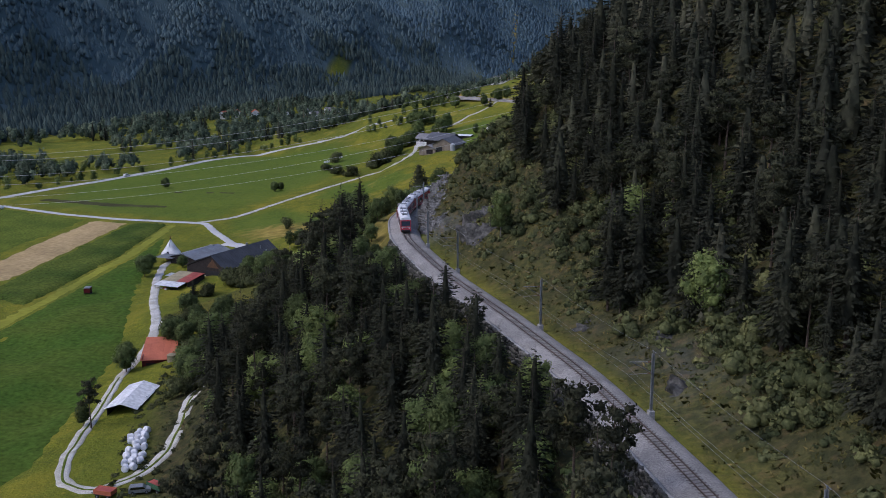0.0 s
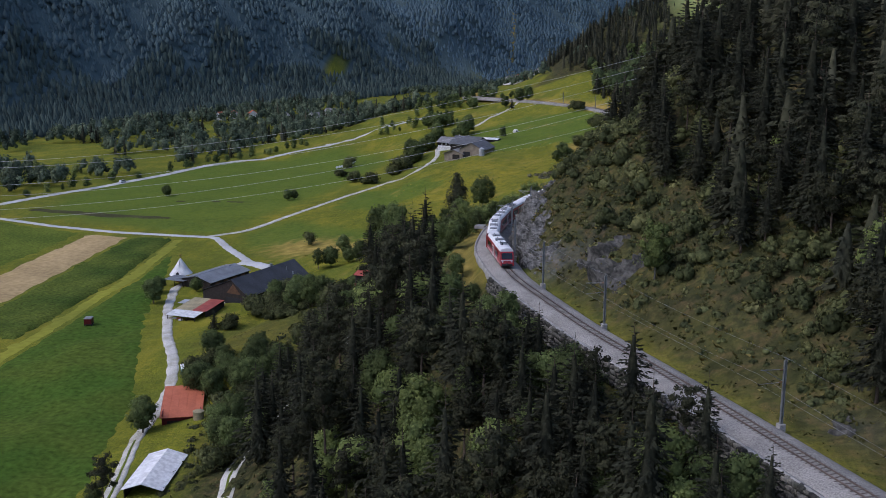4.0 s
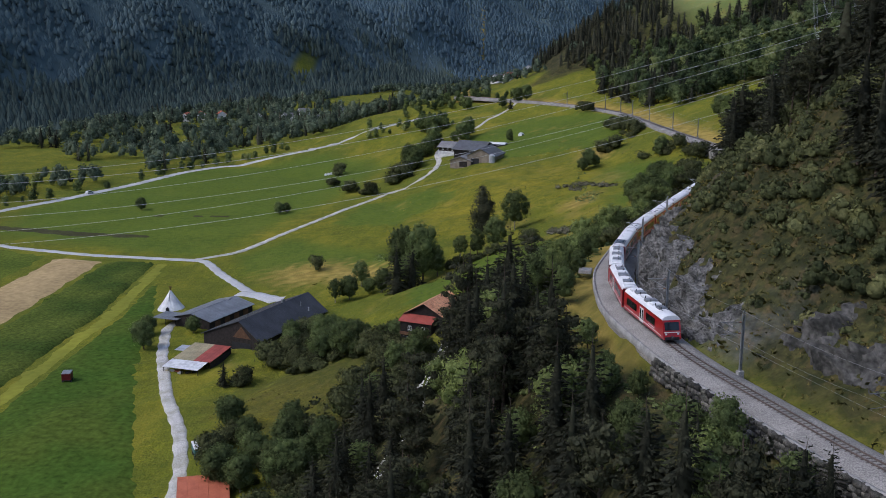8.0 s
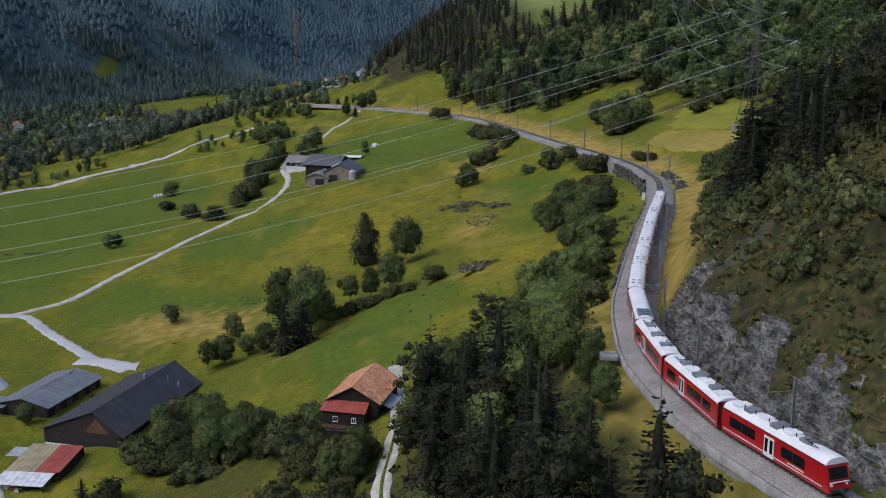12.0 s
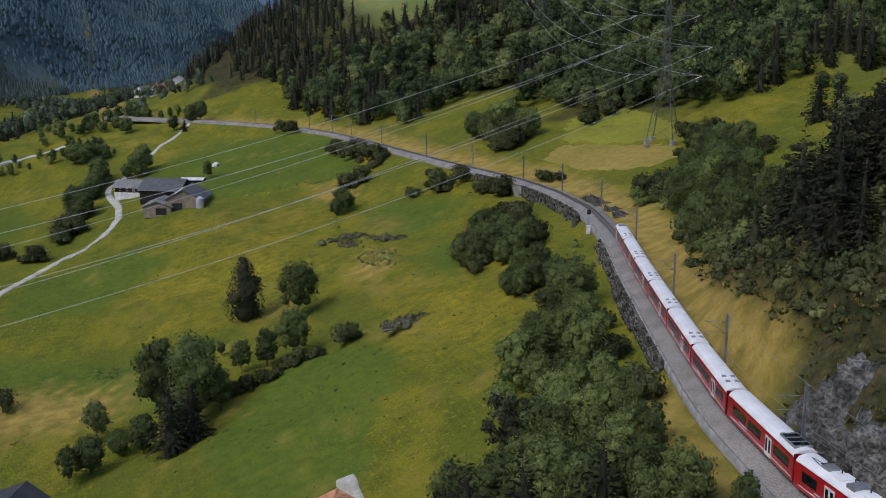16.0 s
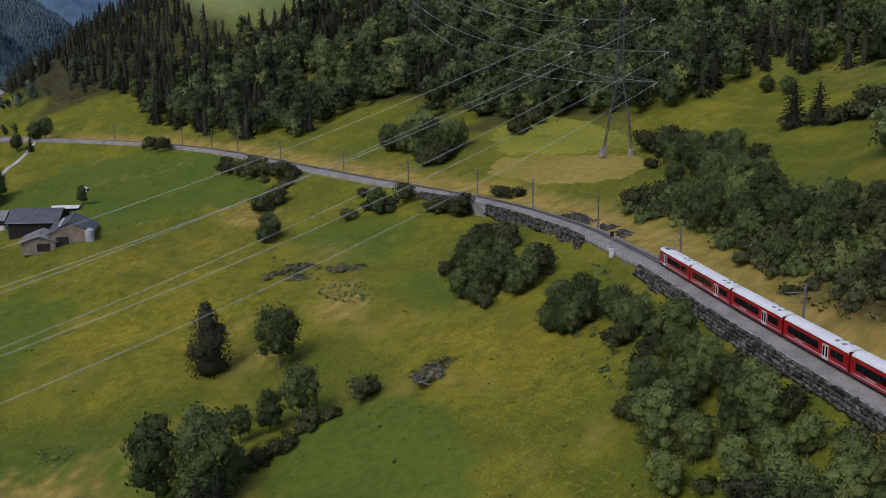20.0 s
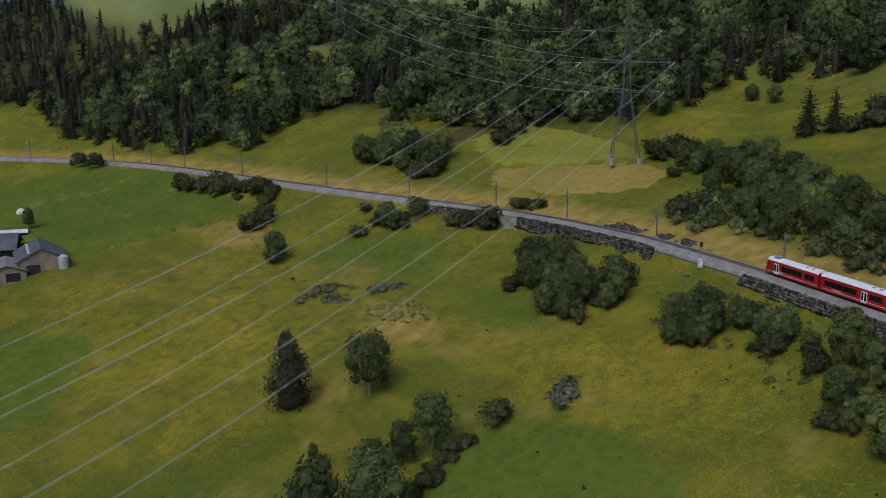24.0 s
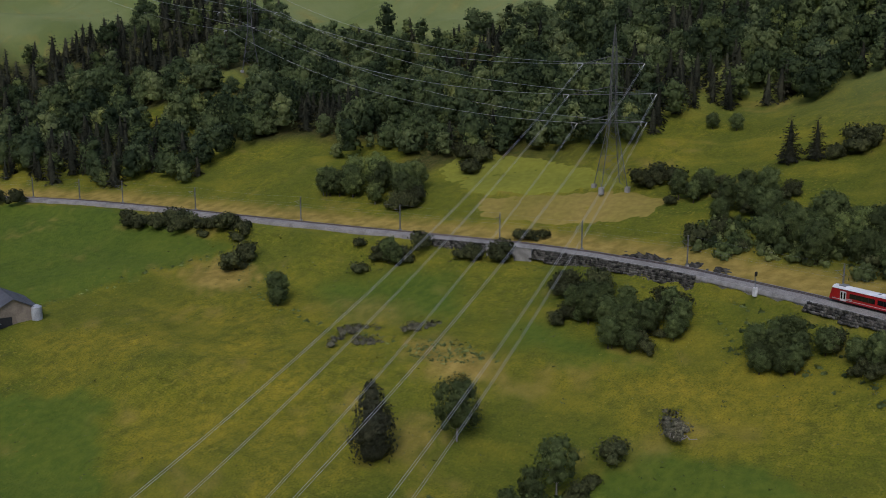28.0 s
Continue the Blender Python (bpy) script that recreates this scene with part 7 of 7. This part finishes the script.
brush_heap(12.8, 319.2, -60, 17, 3.6, 1.4, 1)
brush_heap(22, 409, 40, 17, 7, 1.2, 2)
brush_heap(33, 398, 70, 15, 4.5, 1.2, 3)
brush_heap(27, 414, 50, 12, 5, 1.3, 4)
weed = scatter(lambda x, y: (((x - 24) / 5) ** 2 + ((y - 384) / 11) ** 2 < 1) | (((x + 51.5) / 3.6) ** 2 + ((y - 365) / 7) ** 2 < 1), -60, 40, 350, 400, 1.3, 41)
wood("nettle_patch", weed, SCRUB, LEAF, "dense dark green patch of nettles", 42, 0.4, 0.8, "weeds")
field("pale_meadow", [(92, 423), (104.5, 432), (113.6, 404.5), (121.6, 384.5), (116, 368.5), (102, 369), (94, 392.5)], DRYGRASS, 0.09, 3, "tan mown meadow beside the railway", ragged=1.5)
field("upper_meadow", [(121, 463), (139, 460), (140.5, 429), (132.5, 402.5), (126.3, 387.5), (122, 385.5), (114.2, 405), (105.3, 432.5)], MOWN, 0.09, 3, "bright yellow-green mown terrace", ragged=2)

# weeds along ditches, banks and field edges
def weeds(name, lines, gap, lo, hi, material, label, seed, wide=0.8):
    gg, pts = np.random.RandomState(seed), []
    for a, b in lines:
        a, b = np.array(a, float), np.array(b, float)
        for f in np.arange(0, 1, gap / np.hypot(*(b - a))):
            pts.append(a + (b - a) * f + gg.normal(0, wide, 2))
    return wood(name, np.array(pts), SCRUB, material, label, seed, lo, hi, "weeds")


weeds("ditch_weeds", [((58, 497), (48, 481)), ((48, 481), (30, 460)), ((30, 460), (25, 432)), ((25, 432), (24, 397)), ((24, 397), (25, 367)), ((50, 486), (37, 498)), ((37, 498), (-3, 514)), ((-3, 514), (-30, 520))], 1.3, 0.3, 0.85, LEAF, "rank weeds along the ditch through the meadow", 31, 1.2)
weeds("bank_weeds", [((59, 408), (44, 447)), ((55, 404), (40, 440)), ((50, 400), (36, 432)), ((45, 396), (32, 424))], 1.3, 0.12, 0.32, SHRUB, "low tufts along the small grass terraces", 32, 0.3)
weeds("rank_grass", [((-38, 296), (-30, 312)), ((-30, 312), (4, 316)), ((4, 316), (2, 290)), ((-9, 250), (2, 290))], 1.5, 0.15, 0.45, LEAF, "long grass along the edge of the pasture", 33, 0.8)
tufts = scatter(lambda x, y: (rail_gap(x, y) < -9) & (rail_gap(x, y) > -110) & (waves(x, y, 35, 57) + 0.6 * waves(x, y, 9, 58) > 0.75), -70, 75, 300, 560, 3.2, 34)
wood("grass_tufts", tufts, SCRUB, SHRUB, "scattered dark tufts of uneaten grass on the meadow", 35, 0.10, 0.34, "grass")

open_meadow = scatter(lambda x, y: (rail_gap(x, y) < -10) & (rail_gap(x, y) > -130) & (waves(x, y, 22, 59) + 0.8 * waves(x, y, 5, 60) > 0.15) & (parcel(x, y, LUSH_PARCELS[2][0], 1) < 0.5), -110, 75, 285, 520, 1.9, 50)
wood("straw_tufts", open_meadow, TUFT, STRAW, "straw-yellow seeding grass in drifts over the meadow", 51, 0.4, 0.95, "grass", spread=0.25)
open_meadow = scatter(lambda x, y: (rail_gap(x, y) < -10) & (rail_gap(x, y) > -130) & (waves(x, y, 14, 69) + 0.8 * waves(x, y, 4, 70) > 0.7), -110, 75, 255, 520, 1.6, 52)
wood("green_tufts", open_meadow, TUFT, SHRUB, "dark green tufts of rank grass on the meadow", 53, 0.4, 1.0, "grass", spread=0.25)
lawn = scatter(lambda x, y: (parcel(x, y, LUSH_PARCELS[2][0], 1) > 0.6) & (waves(x, y, 3.5, 74) > 0.1), -40, 8, 245, 330, 1.1, 54)
wood("dock_tufts", lawn, TUFT, LEAF, "dark docks standing in the bright green field", 55, 0.35, 0.8, "grass", spread=0.2)

belt = scatter(lambda x, y: (rail_gap(x, y) > 16 + 3 * waves(x, y, 18, 45)) & (rail_gap(x, y) < 32 + 7 * waves(x, y, 24, 46)) & (y > 258) & (y < 352 + 6 * waves(x, y, 20, 47)), 50, 130, 255, 362, 3.1, 45)
wood("thicket", belt, THICKET, LEAF, "dense leafy thicket between the railway and the upper meadow", 46, 0.55, 1.25, "thicket")

# ---- woods of the uphill side, further on ----


def uphill(x, y):
    d = rail_gap(np.clip(x, -900, 900), np.clip(y, -300, 741)) + np.where(y > 741, 0, 0)
    edge = np.interp(y, [285, 330, 385, 400, 425, 452, 480, 500, 505, 548, 553, 600, 650, 700, 741], [40, 122, 118, 72, 70, 62, 60, 55, 48, 46, 22, 20, 20, 26, 34])
    ok = (d > edge + 5 * waves(x, y, 30, 61)) & (d < np.interp(y, [380, 450, 500, 530, 600, 741], [300, 300, 260, 190, 168, 195]) + 15 * waves(x, y, 90, 62)) & (y > 285) & (y < 741)
    for cx, cy, rx, ry in GLADES:
        ok &= ((x - cx) / rx) ** 2 + ((y - cy) / ry) ** 2 > 1
    return ok


pts = scatter(uphill, 60, 460, 285, 741, 7.0, 13)
dark = waves(pts[:, 0], pts[:, 1], 110, 63) + 0.6 * waves(pts[:, 0], pts[:, 1], 20, 64) + (pts[:, 1] > 660) * 0.9 + (pts[:, 1] < 400) * 0.6 > 0.72
wood("broadleaf_wood", pts[~dark], MID_LEAFY, LEAF_WOOD, "mixed broad-leaved wood behind the meadows", 5, 0.6, 1.4, spread=0.42)
wood("spruce_wood", pts[dark], MID_SPRUCE, NEEDLE, "dark spruce stand among the broad-leaved wood", 6, 0.6, 1.0)
light = scatter(lambda x, y: uphill(x, y) & (waves(x, y, 16, 65) > 0.75), 60, 300, 285, 741, 6.5, 14)
wood("birch_wood", light, MID_LEAFY, LEAF_LIGHT, "light green young trees in the wood", 7, 0.6, 1.15)
high = scatter(lambda x, y: (waves(x, y, 90, 66) > 0.15) & (rail_gap(x, np.clip(y, -300, 741)) > np.interp(y, [300, 450], [265, 480])) & (y > 60), 300, 900, 60, 1100, 12, 15)
wood("high_wood", high, TINY_SPRUCE, NEEDLE_FAR_HAZE, "spruce wood on the high slope", 8)


def headland(x, y):
    d = x - np.interp(y, HILL_Y, HILL_X)
    edge = np.interp(y, [735, 835, 855, 1000, 1100], [62, 66, 32, 30, 26])
    return (y > 735) & (d > edge + 8 * waves(x, y, 50, 67)) & (d < np.where(y < 960, 140, 330))


pts = scatter(headland, -60, 460, 735, 1500, 8.0, 16)
wood("headland_wood", pts, FAR_SPRUCE, NEEDLE, "dark spruce wood on the headland", 9, 0.6, 0.95)
pts = scatter(lambda x, y: (waves(x, y, 60, 68) > 0.55) & (np.abs(x - np.interp(y, HILL_Y, HILL_X) - 40) < 75), -140, 180, 745, 980, 9, 43)
wood("hamlet_trees", pts, TINY_LEAFY, LEAF_VALLEY, "rounded trees round the hamlet on the rise", 44, 0.5, 1.0)
# trees of the lower valley, beyond the road
road_y = lambda x: np.interp(x, [-420, -330, -264, -251, -233, -217, -205, -190, -160, -130, -60], [330, 385, 445, 483, 523, 571, 618, 650, 670, 680, 700])


def riverside(x, y):
    past = y - road_y(x)
    belt = (past > 55 + 22 * waves(x, y, 70, 71)) & (waves(x, y, 75, 72) > -0.35)
    for cx, cy, rx, ry in ((-294, 893, 26, 40), (-410, 828, 40, 30), (-271, 620, 45, 45), (-340, 640, 50, 60), (-165, 1290, 60, 140), (-330, 720, 55, 28)):
        belt &= ((x - cx) / rx) ** 2 + ((y - cy) / ry) ** 2 > 1
    return belt & (x > np.interp(y, BASE_Y, BASE_X) - 10) & (x < np.interp(y, [600, 760, 1000, 1500], [-105, -85, -10, 150])) & (y < 1500)


pts = scatter(riverside, -460, 150, 480, 1500, 10.5, 17)
far = pts[:, 1] > 860
wood("valley_trees", pts[~far], TINY_LEAFY, LEAF_VALLEY, "grey-green trees along the river", 10, 0.7, 1.35)
wood("valley_trees", pts[far], TINY_LEAFY, LEAF_VALLEY, "trees round the village in the valley", 11, 0.7, 1.2)
pts = scatter(lambda x, y: riverside(x, y) & (waves(x, y, 60, 73) > 0.55), -460, 100, 560, 1400, 11, 18)
wood("valley_spruces", pts, FAR_SPRUCE, NEEDLE, "dark spruces among the valley trees", 12, 0.6, 1.0)
rows = [(x + g.uniform(-3, 3), float(road_y(x)) + g.uniform(7, 24)) for x in np.arange(-330, -150, 3.4) if g.random() < 0.75]
rows += [(g.uniform(-300, -262), g.uniform(520, 575)) for _ in range(22)] + [(-70 + g.uniform(-26, 26), 674 + g.uniform(-9, 14)) for _ in range(26)] + [(-46 + g.uniform(-8, 8), 655 + g.uniform(-6, 6)) for _ in range(7)] + [(-20 + g.uniform(-30, 22), 726 + g.uniform(-8, 20)) for _ in range(30)] + [(-50 + g.uniform(-28, 32), 738 + g.uniform(-22, 24)) for _ in range(46)]
wood("roadside_trees", np.array(rows), MID_LEAFY, LEAF, "bushes and small trees along the valley road", 13, 0.28, 0.72)
# forest on the far side
def across(x, y):
    off = np.interp(y, BASE_Y, BASE_X) - x
    return np.where((glade(x, y) < 0.2), off, -1)


pts = scatter(lambda x, y: (across(x, y) > 0) & (across(x, y) < 110 + 30 * waves(x, y, 150, 75)), -760, 400, 420, 1700, 6.3, 19)
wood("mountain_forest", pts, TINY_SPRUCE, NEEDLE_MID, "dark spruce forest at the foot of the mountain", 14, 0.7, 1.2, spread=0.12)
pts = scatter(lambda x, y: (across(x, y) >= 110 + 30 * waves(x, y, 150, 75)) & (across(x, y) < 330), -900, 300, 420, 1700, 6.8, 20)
# from here up and back the needle colours carry painted haze
wood("mountain_forest", pts, LOW_SPRUCE, NEEDLE_FAR_HAZE, "dark spruce forest on the mountain side", 15, 0.85, 1.25, spread=0.06)
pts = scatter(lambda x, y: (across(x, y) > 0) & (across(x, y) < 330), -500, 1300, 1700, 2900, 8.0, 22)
wood("mountain_forest", pts, LOW_SPRUCE, NEEDLE_BLUE_HAZE, "spruce forest far up the valley with blue haze put into its colour", 17, 0.95, 1.35, spread=0.06)
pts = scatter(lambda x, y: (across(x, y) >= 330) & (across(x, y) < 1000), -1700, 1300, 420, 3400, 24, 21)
wood("mountain_forest", pts, TINY_SPRUCE, NEEDLE_FAR_HAZE, "spruce forest high on the mountain side", 16, 1.4, 2.2, spread=0.12)

# ---- rock faces beside the line ----


def rock_face(name, y0, y1, d0, d1, seed, rise, label, stone, bias=0.75):
    ys, ds = np.arange(y0, y1, 0.5), np.arange(d0, d1, 0.4)
    Y, D = np.meshgrid(ys, ds, indexing="ij")
    lean = (rail_x(Y + 4) - rail_x(Y - 4)) / 8
    n = np.sqrt(1 + lean ** 2)
    X, YY = rail_x(Y) + D / n, Y - lean * D / n * 0.55
    z = land(X, YY)
    u, w = X * 0.8 + YY * 0.6 + z * 0.7, -X * 0.5 + YY * 0.7 - z * 0.9
    jag = np.abs(((u + 0.8 * np.sin(w * 0.9)) / 2.3) % 1 - 0.5) * 1.5 + np.abs(((w + 0.5 * np.sin(u * 1.7)) / 1.1) % 1 - 0.5) * 0.8 + 0.5 * waves(u, w, 2.2, seed)
    env = np.clip((D - d0) / 1.2, 0, 1) * np.clip((d1 - D) / 4, 0, 1) * np.clip((Y - y0) / 9, 0, 1) * np.clip((y1 - Y) / 9, 0, 1)
    show = np.clip(bias + 0.75 * waves(X, YY, 15, seed + 1) + 0.25 * waves(X, YY, 5, seed + 2) - np.clip((D - 11) / 12, 0, 1) + 0.75 * np.clip((9 - D) / 4, 0, 1), 0, 1)
    lift = env * show * (rise + jag * 1.1) - 0.9 * (1 - env * show)
    side = env * show * jag * 1.5
    v = np.stack([X - side / n, YY, z + lift], -1).reshape(-1, 3)
    m = len(ds)
    i = (np.arange(len(ys) - 1)[:, None] * m + np.arange(m - 1)).ravel()
    return tagged(put(name, mesh_of(name, v, np.stack([i, i + m, i + m + 1, i + 1], 1), stone)), label, "rock", kind="structure")


rock_face("rock_face", 134, 206, 3.9, 12.5, 81, 0.6, "jagged grey rock face cut for the railway", ROCK, 0.5)
rock_face("rock_outcrop", 108, 134, 9.5, 21, 91, 0.5, "dark overhanging rock outcrop in the scrub", ROCK_DARK, 0.6)
rock_face("rock_outcrop", 18, 66, 8, 20, 85, 0.3, "broken grey rock outcrop on the grassy bank", ROCK_DARK, 0.0)
rock_face("rock_outcrop", 330, 372, 4.5, 12, 88, 0.3, "low broken rock bank beside the railway", ROCK_DARK, 0.5)

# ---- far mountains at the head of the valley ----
# the blue is air haze painted as the mountains' base colour
FAR = mat("hazy_far_mountain", (0.115, 0.175, 0.235), 0.95, vary=0.2, scale=0.004, second=(0.080, 0.128, 0.182), fine=0.03, spec=0.0)
mx, my = np.meshgrid(np.arange(-2400, 4200, 55.0), np.arange(2450, 4700, 55.0))
rise = np.clip(my - 2500 + 0.25 * np.abs(mx - 350), 0, 3000)
mz = -60 + 0.52 * rise + np.clip(rise / 400, 0, 1) * (90 * waves(mx, my, 900, 91) + 34 * waves(mx, my, 260, 92) + 12 * waves(mx, my, 90, 93))
m = mx.shape[1]
i = (np.arange(mx.shape[0] - 1)[:, None] * m + np.arange(m - 1)).ravel()
tagged(put("backdrop", mesh_of("backdrop", np.stack([mx, my, mz], -1).reshape(-1, 3), np.stack([i, i + 1, i + m + 1, i + m], 1), FAR, True)), "distant mountains closing the valley, blue haze put into their colour", "mountain", kind="structure")
